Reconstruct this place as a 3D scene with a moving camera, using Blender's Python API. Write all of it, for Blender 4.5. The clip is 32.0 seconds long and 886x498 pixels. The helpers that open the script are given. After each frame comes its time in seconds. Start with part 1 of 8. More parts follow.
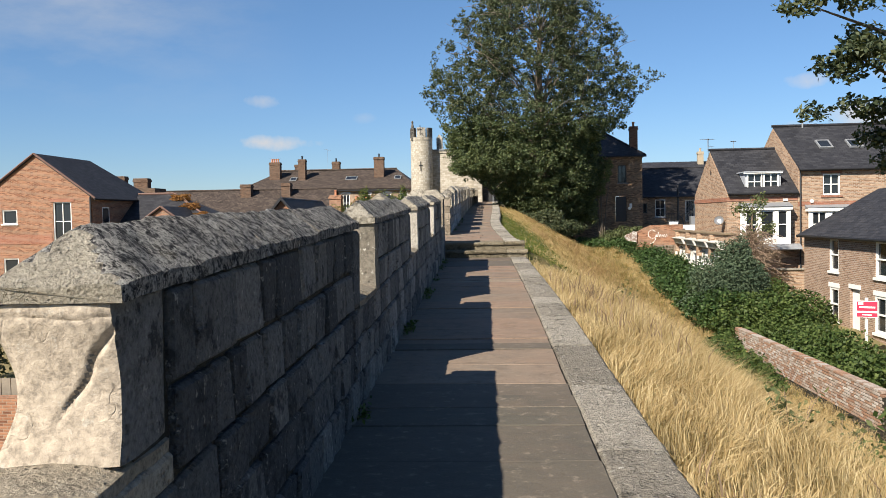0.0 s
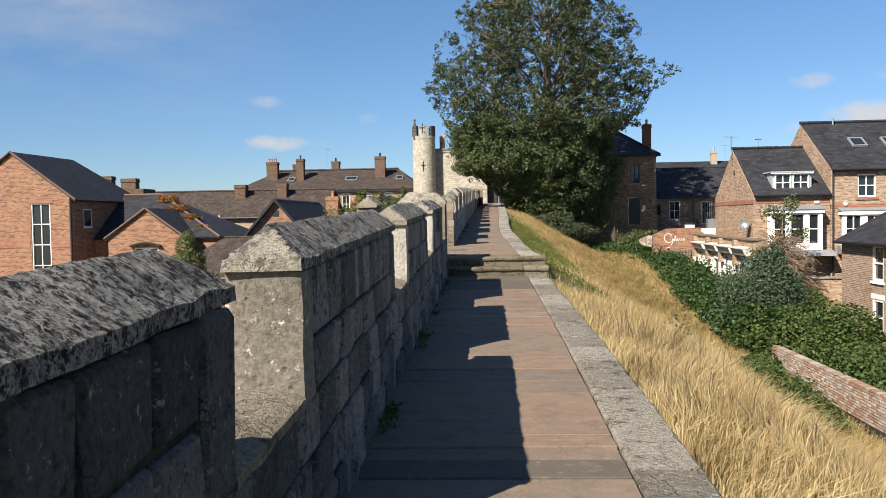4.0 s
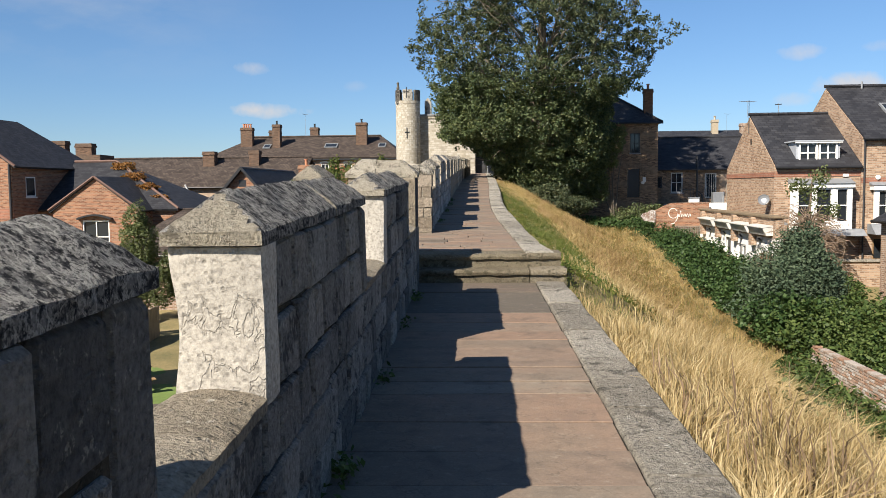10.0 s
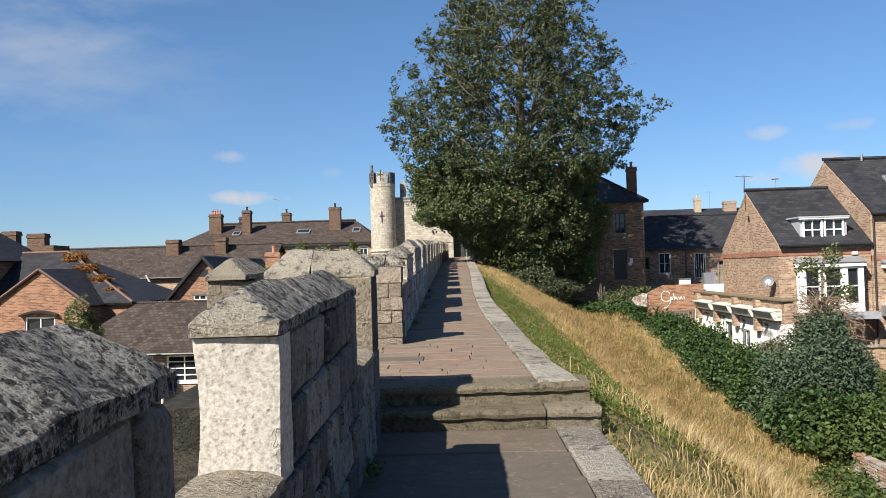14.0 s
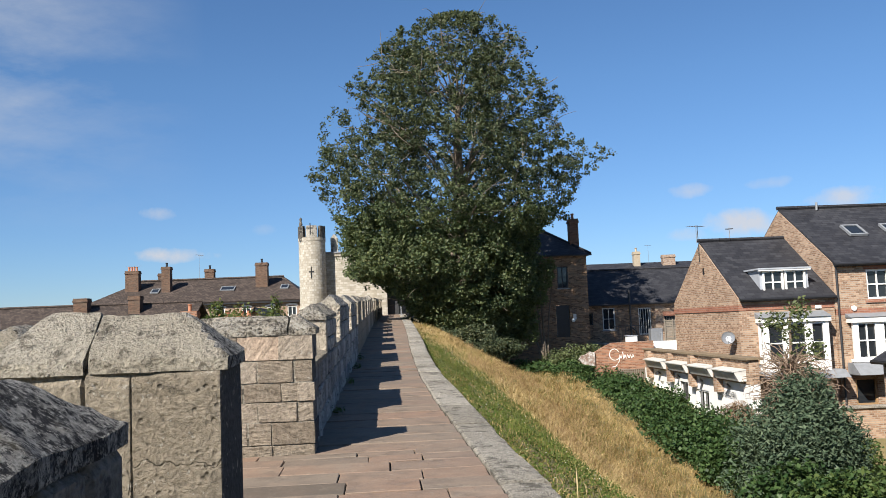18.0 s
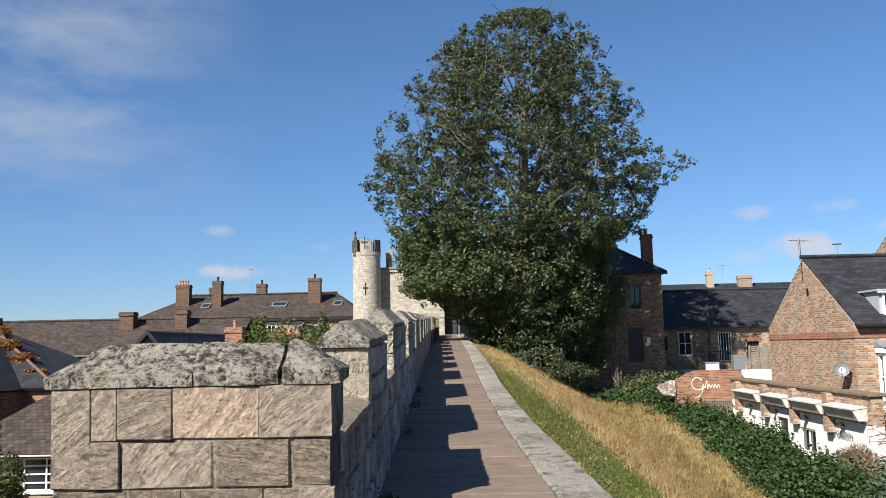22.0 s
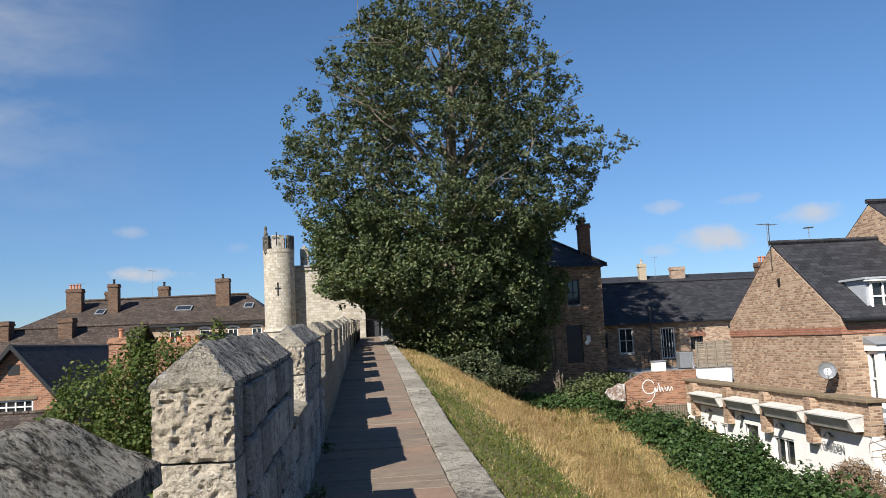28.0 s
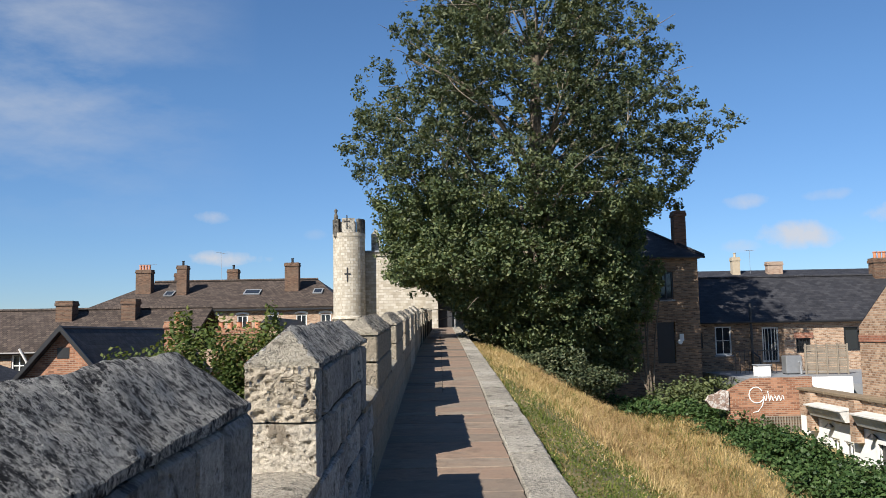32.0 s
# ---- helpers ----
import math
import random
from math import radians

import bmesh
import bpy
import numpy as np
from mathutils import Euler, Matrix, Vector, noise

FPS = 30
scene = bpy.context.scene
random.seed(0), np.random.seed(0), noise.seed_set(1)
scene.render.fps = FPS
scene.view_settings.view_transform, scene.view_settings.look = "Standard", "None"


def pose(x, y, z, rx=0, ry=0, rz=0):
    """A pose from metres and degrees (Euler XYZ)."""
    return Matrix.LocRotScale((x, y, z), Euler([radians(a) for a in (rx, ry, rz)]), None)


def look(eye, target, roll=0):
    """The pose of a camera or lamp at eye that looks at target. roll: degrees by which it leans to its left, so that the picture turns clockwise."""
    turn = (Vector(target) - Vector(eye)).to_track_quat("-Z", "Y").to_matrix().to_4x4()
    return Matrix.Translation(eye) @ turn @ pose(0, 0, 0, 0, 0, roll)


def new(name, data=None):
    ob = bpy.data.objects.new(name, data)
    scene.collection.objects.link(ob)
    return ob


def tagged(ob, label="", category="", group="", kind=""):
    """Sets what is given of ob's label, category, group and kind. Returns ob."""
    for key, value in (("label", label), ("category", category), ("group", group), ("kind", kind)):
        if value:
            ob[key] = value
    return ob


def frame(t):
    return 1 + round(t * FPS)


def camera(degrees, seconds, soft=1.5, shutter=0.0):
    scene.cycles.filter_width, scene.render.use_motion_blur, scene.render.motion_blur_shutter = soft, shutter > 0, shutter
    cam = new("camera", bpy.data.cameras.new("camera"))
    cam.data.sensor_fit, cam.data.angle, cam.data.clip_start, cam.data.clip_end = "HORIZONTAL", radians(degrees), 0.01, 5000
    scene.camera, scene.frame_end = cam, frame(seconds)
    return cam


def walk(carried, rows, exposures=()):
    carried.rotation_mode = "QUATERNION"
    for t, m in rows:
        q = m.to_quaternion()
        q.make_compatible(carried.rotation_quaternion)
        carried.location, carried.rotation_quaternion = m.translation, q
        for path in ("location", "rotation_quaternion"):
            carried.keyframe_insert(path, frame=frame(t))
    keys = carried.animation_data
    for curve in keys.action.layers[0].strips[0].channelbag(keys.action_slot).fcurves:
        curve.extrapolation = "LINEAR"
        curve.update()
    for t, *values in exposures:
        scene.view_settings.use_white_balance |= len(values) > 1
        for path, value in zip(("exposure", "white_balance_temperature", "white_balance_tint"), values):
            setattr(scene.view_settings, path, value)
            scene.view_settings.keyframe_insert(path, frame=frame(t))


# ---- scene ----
cam = camera(55.0, 32.0, 0.75)
METRES, EYE, TILT, LEAN, TURN = 27.5, 1.5, 0.0, 0.0, 4.3
ROWS = [
    (0.0, 0.0, 0.0, 0.0, -0.04, -2.09, 1.02),
    (0.5, 0.0018, 0.021, 0.0011, -2.25, -1.75, 2.74),
    (1.0, 0.0025, 0.0383, 0.0025, -0.31, -0.81, 1.46),
    (1.5, 0.0003, 0.0523, 0.003, -0.4, -0.82, 1.25),
    (2.0, 0.0019, 0.0708, 0.0024, -1.45, -0.95, 2.15),
    (2.5, 0.0022, 0.0898, 0.0034, 0.19, -1.19, 0.87),
    (4.5, 0.0019, 0.1392, 0.0063, 0.2, -2.17, 1.03),
    (5.0, 0.0051, 0.158, 0.0066, 0.08, -2.12, 1.41),
    (5.5, 0.005, 0.175, 0.0068, 0.91, -2.16, 0.84),
    (6.0, 0.0027, 0.1869, 0.0073, -1.65, -2.08, 0.89),
    (6.5, 0.0026, 0.2045, 0.0079, 1.02, -2.84, 0.77),
    (7.0, 0.001, 0.217, 0.0081, 0.24, -3.53, 1.85),
    (7.5, 0.0021, 0.2319, 0.0084, -2.32, -3.63, 1.75),
    (8.0, 0.0045, 0.2478, 0.0087, -0.13, -3.99, 0.25),
    (8.5, 0.0038, 0.26, 0.0098, -0.69, -3.6, 0.12),
    (9.0, 0.0063, 0.2748, 0.0094, -1.88, -3.57, 0.39),
    (9.5, 0.008, 0.2887, 0.0097, 0.95, -4.39, -0.03),
    (10.0, 0.0083, 0.3038, 0.0104, -0.66, -4.13, 0.56),
    (10.5, 0.011, 0.3192, 0.01, -1.67, -4.19, 2.01),
    (11.0, 0.0107, 0.3339, 0.011, 0.78, -3.43, 0.56),
    (11.5, 0.0092, 0.348, 0.0125, 0.0, -2.36, 1.72),
    (12.0, 0.0113, 0.3648, 0.0126, -0.91, -1.33, 1.58),
    (12.5, 0.0119, 0.3813, 0.0132, -2.31, -0.26, 1.8),
    (13.0, 0.0123, 0.3966, 0.0143, -4.87, 0.5, 2.32),
    (13.5, 0.0132, 0.4139, 0.0149, -2.78, 0.72, 0.99),
    (14.0, 0.0119, 0.4283, 0.0159, -2.14, 1.43, 1.65),
    (14.5, 0.0127, 0.4439, 0.0164, -3.94, 3.36, 2.78),
    (16.5, 0.0172, 0.5037, 0.0173, -5.07, 4.03, 0.97),
    (17.0, 0.017, 0.5197, 0.0188, -8.2, 3.09, 3.68),
    (17.5, 0.0175, 0.5375, 0.019, -7.59, 4.22, 2.61),
    (18.0, 0.0167, 0.553, 0.0194, -6.6, 5.09, 2.25),
    (18.5, 0.0172, 0.5683, 0.0199, -8.1, 3.88, 3.24),
    (19.0, 0.018, 0.5861, 0.021, -7.74, 5.82, 2.08),
    (19.5, 0.0172, 0.6011, 0.0206, -7.29, 5.92, 2.36),
    (20.0, 0.0184, 0.6195, 0.0203, -7.68, 5.07, 3.06),
    (20.5, 0.0176, 0.6339, 0.0201, -5.1, 5.65, 1.55),
    (21.0, 0.0174, 0.6498, 0.0204, -5.44, 4.26, 2.32),
    (21.5, 0.0186, 0.6688, 0.0203, -5.32, 6.0, 1.09),
    (22.0, 0.0166, 0.6873, 0.0229, -2.96, 6.52, 1.17),
    (22.5, 0.0178, 0.699, 0.0276, -4.07, 5.39, 1.61),
    (23.0, 0.0194, 0.7115, 0.0335, -4.22, 5.54, 0.08),
    (23.5, 0.017, 0.726, 0.0348, -5.1, 6.48, 1.54),
    (24.0, 0.0168, 0.7413, 0.0343, -4.95, 4.89, 2.7),
    (24.5, 0.0171, 0.7562, 0.0349, -1.98, 5.2, 1.66),
    (25.0, 0.0169, 0.7691, 0.0358, -3.84, 5.9, 3.69),
    (25.5, 0.02, 0.7877, 0.0356, -5.89, 6.45, 3.13),
    (26.0, 0.0206, 0.8028, 0.0349, -5.96, 6.56, 1.45),
    (26.5, 0.0223, 0.8177, 0.0343, -8.53, 6.3, 1.41),
    (28.5, 0.0275, 0.8829, 0.0356, -8.23, 6.09, 3.52),
    (29.0, 0.0287, 0.8983, 0.0361, -8.7, 4.69, 4.34),
    (29.5, 0.0303, 0.9149, 0.0375, -6.71, 5.6, 1.96),
    (30.0, 0.0303, 0.9307, 0.0366, -5.84, 5.38, 0.5),
    (30.5, 0.0317, 0.9462, 0.0367, -6.29, 4.33, 1.49),
    (31.0, 0.032, 0.9638, 0.0385, -4.8, 5.14, 1.87),
    (31.5, 0.0318, 0.978, 0.0399, -4.02, 4.95, 3.64),
    (32.0, 0.0336, 0.9928, 0.0407, -3.39, 5.67, 1.0),
]
EXPOSURE = 1.01
walk(cam, [(t, pose(0, 0, EYE, TILT, LEAN, TURN) @ pose(METRES * x, METRES * y, METRES * z, 90 + pitch, roll, yaw)) for t, x, y, z, yaw, pitch, roll in ROWS], [(0.0, EXPOSURE + 0.05, 6900, 10), (11.0, EXPOSURE + 0.05, 6850, 10), (17.0, EXPOSURE, 6500, 10), (26.0, EXPOSURE, 6500, 10), (29.0, EXPOSURE - 0.12, 6450, 10), (32.0, EXPOSURE, 6500, 10)])

# ---------------------------------------------------------------- world and sun
TO_SUN = Vector((-0.457, -0.622, 0.635)).normalized()
world = bpy.data.worlds.new("sky")
scene.world = world
world.use_nodes = True
wt = world.node_tree
wt.nodes.clear()
sky = wt.nodes.new("ShaderNodeTexSky")
sky.sky_type, sky.sun_disc = "NISHITA", False
sky.sun_elevation = math.asin(TO_SUN.z)
sky.sun_rotation = math.atan2(TO_SUN.x, TO_SUN.y)
sky.air_density, sky.dust_density, sky.ozone_density, sky.altitude = 1.0, 0.0, 5.0, 0
bg = wt.nodes.new("ShaderNodeBackground")
bg.inputs["Strength"].default_value = 0.052
wout = wt.nodes.new("ShaderNodeOutputWorld")
wt.links.new(bg.outputs[0], wout.inputs["Surface"])

sun = new("sun", bpy.data.lights.new("sun", "SUN"))
sun.data.energy, sun.data.angle, sun.data.color = 4.75, radians(0.53), (1.0, 0.94, 0.86)
sun.matrix_world = look((0, 0, 60), Vector((0, 0, 60)) - TO_SUN)


# ---------------------------------------------------------------- materials
def nodes_of(name):
    m = bpy.data.materials.new(name)
    m.use_nodes = True
    nt = m.node_tree
    return m, nt, nt.nodes["Principled BSDF"]


def put(nt, kind, values=None, data_type="", blend_type="", operation="", use_clamp=False):
    n = nt.nodes.new(kind)
    for k, v in (values or {}).items():
        n.inputs[k].default_value = v
    if data_type:
        n.data_type = data_type
    if blend_type:
        n.blend_type = blend_type
    if operation:
        n.operation = operation
    if use_clamp:
        n.use_clamp = True
    return n


def noise_at(nt, vec, scale, detail=4.0, rough=0.55):
    n = put(nt, "ShaderNodeTexNoise", {"Scale": scale, "Detail": detail, "Roughness": rough})
    nt.links.new(vec, n.inputs["Vector"])
    return n.outputs["Fac"]


def ramp(nt, fac, stops):
    r = nt.nodes.new("ShaderNodeValToRGB")
    e = r.color_ramp.elements
    while len(e) < len(stops):
        e.new(0.5)
    for i, (p, c) in enumerate(stops):
        e[i].position = p
        e[i].color = (*c, 1) if len(c) == 3 else c
    nt.links.new(fac, r.inputs["Fac"])
    return r.outputs["Color"]


def mix(nt, a, b, fac, blend="MIX"):
    n = put(nt, "ShaderNodeMix", data_type="RGBA", blend_type=blend)
    for sock, v in ((n.inputs[6], a), (n.inputs[7], b), (n.inputs[0], fac)):
        if isinstance(v, bpy.types.NodeSocket):
            nt.links.new(v, sock)
        elif isinstance(v, tuple):
            sock.default_value = (*v, 1)
        else:
            sock.default_value = v
    return n.outputs[2]


def maths(nt, op, a, b=0.0, clamp=False):
    n = put(nt, "ShaderNodeMath", operation=op, use_clamp=clamp)
    for sock, v in ((n.inputs[0], a), (n.inputs[1], b)):
        if isinstance(v, bpy.types.NodeSocket):
            nt.links.new(v, sock)
        else:
            sock.default_value = v
    return n.outputs[0]


def span(nt, fac, lo, hi, out_lo=0.0, out_hi=1.0):
    n = put(nt, "ShaderNodeMapRange", {"From Min": lo, "From Max": hi, "To Min": out_lo, "To Max": out_hi})
    nt.links.new(fac, n.inputs["Value"])
    return n.outputs[0]


def bump(nt, bsdf, height, strength, distance):
    b = put(nt, "ShaderNodeBump", {"Strength": strength, "Distance": distance})
    nt.links.new(height, b.inputs["Height"])
    nt.links.new(b.outputs[0], bsdf.inputs["Normal"])


def warp_at(nt, vec, scale, amount):
    n = put(nt, "ShaderNodeTexNoise", {"Scale": scale, "Detail": 3.0})
    nt.links.new(vec, n.inputs["Vector"])
    return mix(nt, vec, n.outputs["Color"], amount, "ADD")


def place(nt):
    return nt.nodes.new("ShaderNodeNewGeometry").outputs["Position"]


def own_random(nt):
    return nt.nodes.new("ShaderNodeObjectInfo").outputs["Random"]


def sky_colour():
    """The clear sky, slightly deeper blue, with thin cirrus high to one side and a few small cumulus low down."""
    nt = wt
    deep = mix(nt, sky.outputs[0], (0.81, 1.0, 1.15), 1.0, "MULTIPLY")
    way = nt.nodes.new("ShaderNodeTexCoord").outputs["Generated"]
    sep = put(nt, "ShaderNodeSeparateXYZ")
    nt.links.new(way, sep.inputs[0])
    az = maths(nt, "ARCTAN2", sep.outputs[0], sep.outputs[1])
    el = maths(nt, "ARCSINE", sep.outputs[2])
    haze = mix(nt, (0.84, 0.82, 0.93), (1.0, 1.0, 1.0), span(nt, el, radians(0.0), radians(16.0)))
    deep = mix(nt, deep, haze, 1.0, "MULTIPLY")
    low_n = noise_at(nt, way, 26.0, 6, 0.6)
    total = None
    for a, e, w, h, k in ((-15.9, 7.8, 1.2, 0.5, 0.5), (-15.2, 5.1, 2.4, 0.55, 0.8), (18.9, 8.0, 1.4, 0.5, 0.5), (21.6, 5.7, 2.6, 1.0, 0.8), (18.6, 5.2, 1.6, 0.5, 0.45), (27.8, 6.8, 2.6, 0.75, 0.7), (23.8, 8.1, 1.5, 0.4, 0.3), (33.0, 6.5, 3.0, 0.8, 0.7), (-9.5, 6.7, 1.0, 0.4, 0.15)):
        da = maths(nt, "MULTIPLY", maths(nt, "SUBTRACT", az, radians(a)), 1 / radians(w))
        de = maths(nt, "MULTIPLY", maths(nt, "SUBTRACT", el, radians(e)), 1 / radians(h))
        r2 = maths(nt, "ADD", maths(nt, "MULTIPLY", da, da), maths(nt, "MULTIPLY", de, de))
        f = maths(nt, "ADD", maths(nt, "SUBTRACT", 1.0, r2), maths(nt, "MULTIPLY", maths(nt, "SUBTRACT", low_n, 0.5), 3.2))
        f = maths(nt, "MULTIPLY", span(nt, f, 0.0, 1.2), k, True)
        total = f if total is None else maths(nt, "MAXIMUM", total, f)
    col = mix(nt, deep, (6.6, 6.5, 6.7), total)
    st = put(nt, "ShaderNodeMapping", {"Rotation": (0.0, -0.75, 0.3), "Scale": (1.7, 2.6, 5.0)})
    nt.links.new(way, st.inputs["Vector"])
    wisp = span(nt, noise_at(nt, st.outputs[0], 2.0, 7, 0.6), 0.44, 0.74)
    side = span(nt, az, radians(-13.0), radians(-24.0))
    high = span(nt, el, radians(6.0), radians(14.0))
    wisp = maths(nt, "MULTIPLY", maths(nt, "MULTIPLY", wisp, maths(nt, "MULTIPLY", side, high, True)), 0.62, True)
    col = mix(nt, col, (5.6, 6.0, 6.6), wisp)
    nt.links.new(col, bg.inputs["Color"])


sky_colour()


def stone(name, tones, crust, crust_amount, grain=1.0, rough=0.92, spread=0.35, pale=0.5, cracks=0.6, tooled=0.0, pits=0.75):
    """Weathered stone: tones by random and noise, dark crust in sharp-edged patches, pale lichen flecks, cracks and pits."""
    m, nt, b = nodes_of(name)
    p = place(nt)
    big = noise_at(nt, p, 1.7, 5)
    mid = noise_at(nt, p, 9.0 * grain, 8, 0.68)
    fine = noise_at(nt, p, 42.0 * grain, 6, 0.72)
    pick = maths(nt, "ADD", maths(nt, "MULTIPLY", own_random(nt), 0.8), maths(nt, "MULTIPLY", mid, 0.42))
    base = ramp(nt, pick, [(0.1, tones[0]), (0.5, tones[1]), (1.0, tones[2])])
    base = mix(nt, base, ramp(nt, fine, [(0.34, (0.4, 0.4, 0.4)), (0.5, (0.95, 0.95, 0.95)), (0.68, (1.35, 1.35, 1.35))]), 0.8, "MULTIPLY")
    patch = maths(nt, "ADD", maths(nt, "MULTIPLY", mid, 0.7), maths(nt, "ADD", maths(nt, "MULTIPLY", big, 0.35), maths(nt, "MULTIPLY", fine, 0.25)))
    edge = span(nt, patch, 1.02 - crust_amount, 1.08 - crust_amount)
    base = mix(nt, base, crust, maths(nt, "MULTIPLY", edge, 0.85, True))
    speck = span(nt, noise_at(nt, p, 24.0 * grain, 6, 0.7), 0.6, 0.66)
    base = mix(nt, base, (0.5, 0.48, 0.42), maths(nt, "MULTIPLY", speck, pale))
    warp = mix(nt, p, put(nt, "ShaderNodeTexNoise", {"Scale": 5.0}).outputs["Color"], 0.12)
    vein = noise_at(nt, warp, 1.7 * grain, 6, 0.55)
    line = span(nt, maths(nt, "ABSOLUTE", maths(nt, "SUBTRACT", vein, 0.5)), 0.0, 0.008, 1.0, 0.0)
    line = maths(nt, "MULTIPLY", line, cracks, True)
    vor = put(nt, "ShaderNodeTexVoronoi", {"Scale": 30.0 * grain})
    nt.links.new(p, vor.inputs["Vector"])
    pit = maths(nt, "MULTIPLY", span(nt, vor.outputs["Distance"], 0.12, 0.3, 1.0, 0.0), span(nt, mid, 0.42, 0.58), True)
    dark = maths(nt, "MAXIMUM", line, maths(nt, "MULTIPLY", pit, pits))
    base = mix(nt, base, crust, maths(nt, "MULTIPLY", dark, 0.8, True))
    nt.links.new(base, b.inputs["Base Color"])
    b.inputs["Roughness"].default_value = rough
    b.inputs["Specular IOR Level"].default_value = 0.2
    h = maths(nt, "SUBTRACT", maths(nt, "ADD", mid, maths(nt, "MULTIPLY", fine, 0.55)), maths(nt, "MULTIPLY", dark, 0.5))
    if tooled:
        # bedding and tool marks: ragged streaks whose slant differs from block to block
        turn = put(nt, "ShaderNodeVectorRotate")
        turn.rotation_type = "Y_AXIS"
        nt.links.new(warp_at(nt, p, 6.0, 0.07), turn.inputs["Vector"])
        nt.links.new(maths(nt, "MULTIPLY", maths(nt, "SUBTRACT", own_random(nt), 0.35), 1.5), turn.inputs["Angle"])
        st = put(nt, "ShaderNodeMapping", {"Scale": (5.0, 6.0, 26.0)})
        nt.links.new(turn.outputs[0], st.inputs["Vector"])
        streak = noise_at(nt, st.outputs[0], 1.0, 8, 0.68)
        base = mix(nt, base, ramp(nt, streak, [(0.36, (0.42, 0.4, 0.37)), (0.5, (1.0, 1.0, 1.0)), (0.66, (1.2, 1.19, 1.16))]), tooled, "MULTIPLY")
        nt.links.new(base, b.inputs["Base Color"])
        h = maths(nt, "ADD", h, maths(nt, "MULTIPLY", streak, 2.2 * tooled))
    bump(nt, b, h, 1.0, spread * 0.13)
    return m


LIMESTONE = stone("weathered_limestone", ((0.2, 0.167, 0.122), (0.3, 0.258, 0.195), (0.41, 0.365, 0.29)), (0.08, 0.07, 0.055), 0.31, cracks=0.55)
STAINED = stone("iron_stained_limestone", ((0.26, 0.2, 0.135), (0.33, 0.26, 0.18), (0.4, 0.325, 0.24)), (0.1, 0.08, 0.055), 0.3, cracks=0.6)
LIME_MORTAR = stone("pale_lime_mortar", ((0.2, 0.175, 0.138), (0.26, 0.232, 0.185), (0.32, 0.29, 0.235)), (0.07, 0.06, 0.045), 0.36, pale=0.2)
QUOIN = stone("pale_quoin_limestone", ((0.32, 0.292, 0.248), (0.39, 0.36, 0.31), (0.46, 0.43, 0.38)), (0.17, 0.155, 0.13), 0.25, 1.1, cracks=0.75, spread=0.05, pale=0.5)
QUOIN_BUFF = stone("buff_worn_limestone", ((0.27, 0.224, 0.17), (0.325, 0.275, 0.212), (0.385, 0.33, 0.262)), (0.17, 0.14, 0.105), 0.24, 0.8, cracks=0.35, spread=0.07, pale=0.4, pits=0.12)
QUOIN_ERODED = stone("eroded_buff_limestone", ((0.37, 0.315, 0.24), (0.47, 0.41, 0.32), (0.57, 0.51, 0.415)), (0.19, 0.155, 0.112), 0.29, 0.9, cracks=0.5, spread=0.4, pale=0.4, pits=0.9)
SPOTTED = stone("lichen_spotted_limestone", ((0.16, 0.143, 0.115), (0.215, 0.192, 0.155), (0.28, 0.252, 0.205)), (0.085, 0.076, 0.06), 0.3, 0.7, cracks=0.2, spread=0.12, pale=0.9)
TOOLED = stone("tooled_limestone", ((0.185, 0.15, 0.112), (0.265, 0.221, 0.168), (0.36, 0.305, 0.24)), (0.095, 0.078, 0.057), 0.28, cracks=0.15, spread=0.22, pale=0.45, tooled=0.55, pits=0.3)
ROSY = stone("rosy_tooled_limestone", ((0.31, 0.225, 0.157), (0.355, 0.266, 0.192), (0.4, 0.31, 0.232)), (0.19, 0.13, 0.085), 0.24, cracks=0.1, spread=0.16, pale=0.2, tooled=0.4)
# Next two: blackened stone, with the bluish shade of walk-side faces mixed into the colour.
SOOT_SHADE = stone("soot_and_shade_limestone", ((0.045, 0.047, 0.05), (0.105, 0.107, 0.106), (0.215, 0.21, 0.198)), (0.03, 0.031, 0.033), 0.33, pale=0.5, cracks=0.3)
SOOT_SHADE_PALE = stone("pale_soot_and_shade_limestone", ((0.08, 0.082, 0.084), (0.185, 0.182, 0.173), (0.335, 0.323, 0.298)), (0.04, 0.041, 0.043), 0.33, pale=0.5, cracks=0.3, tooled=0.35)
SLATY = stone("blue_grey_limestone", ((0.2, 0.2, 0.2), (0.34, 0.334, 0.318), (0.5, 0.485, 0.45)), (0.055, 0.056, 0.06), 0.31, pale=0.6, cracks=0.3, tooled=0.4)
KERB = stone("grey_kerb_stone", ((0.19, 0.17, 0.138), (0.265, 0.24, 0.197), (0.35, 0.32, 0.267)), (0.08, 0.072, 0.058), 0.32, 0.9, spread=0.4, pale=0.9, cracks=0.5)
STEP = stone("mossy_step_stone", ((0.15, 0.125, 0.085), (0.205, 0.175, 0.122), (0.265, 0.228, 0.165)), (0.07, 0.062, 0.04), 0.35, 1.6, spread=0.3, pale=0.25, cracks=0.2)
KERB_PALE = stone("pale_worn_kerb_stone", ((0.235, 0.212, 0.172), (0.315, 0.288, 0.238), (0.4, 0.37, 0.312)), (0.09, 0.082, 0.066), 0.33, 0.8, spread=0.4, pale=0.9, cracks=0.5)
MORTAR = stone("old_mortar", ((0.05, 0.045, 0.037), (0.075, 0.066, 0.052), (0.1, 0.088, 0.068)), (0.025, 0.025, 0.02), 0.42, pale=0.1)


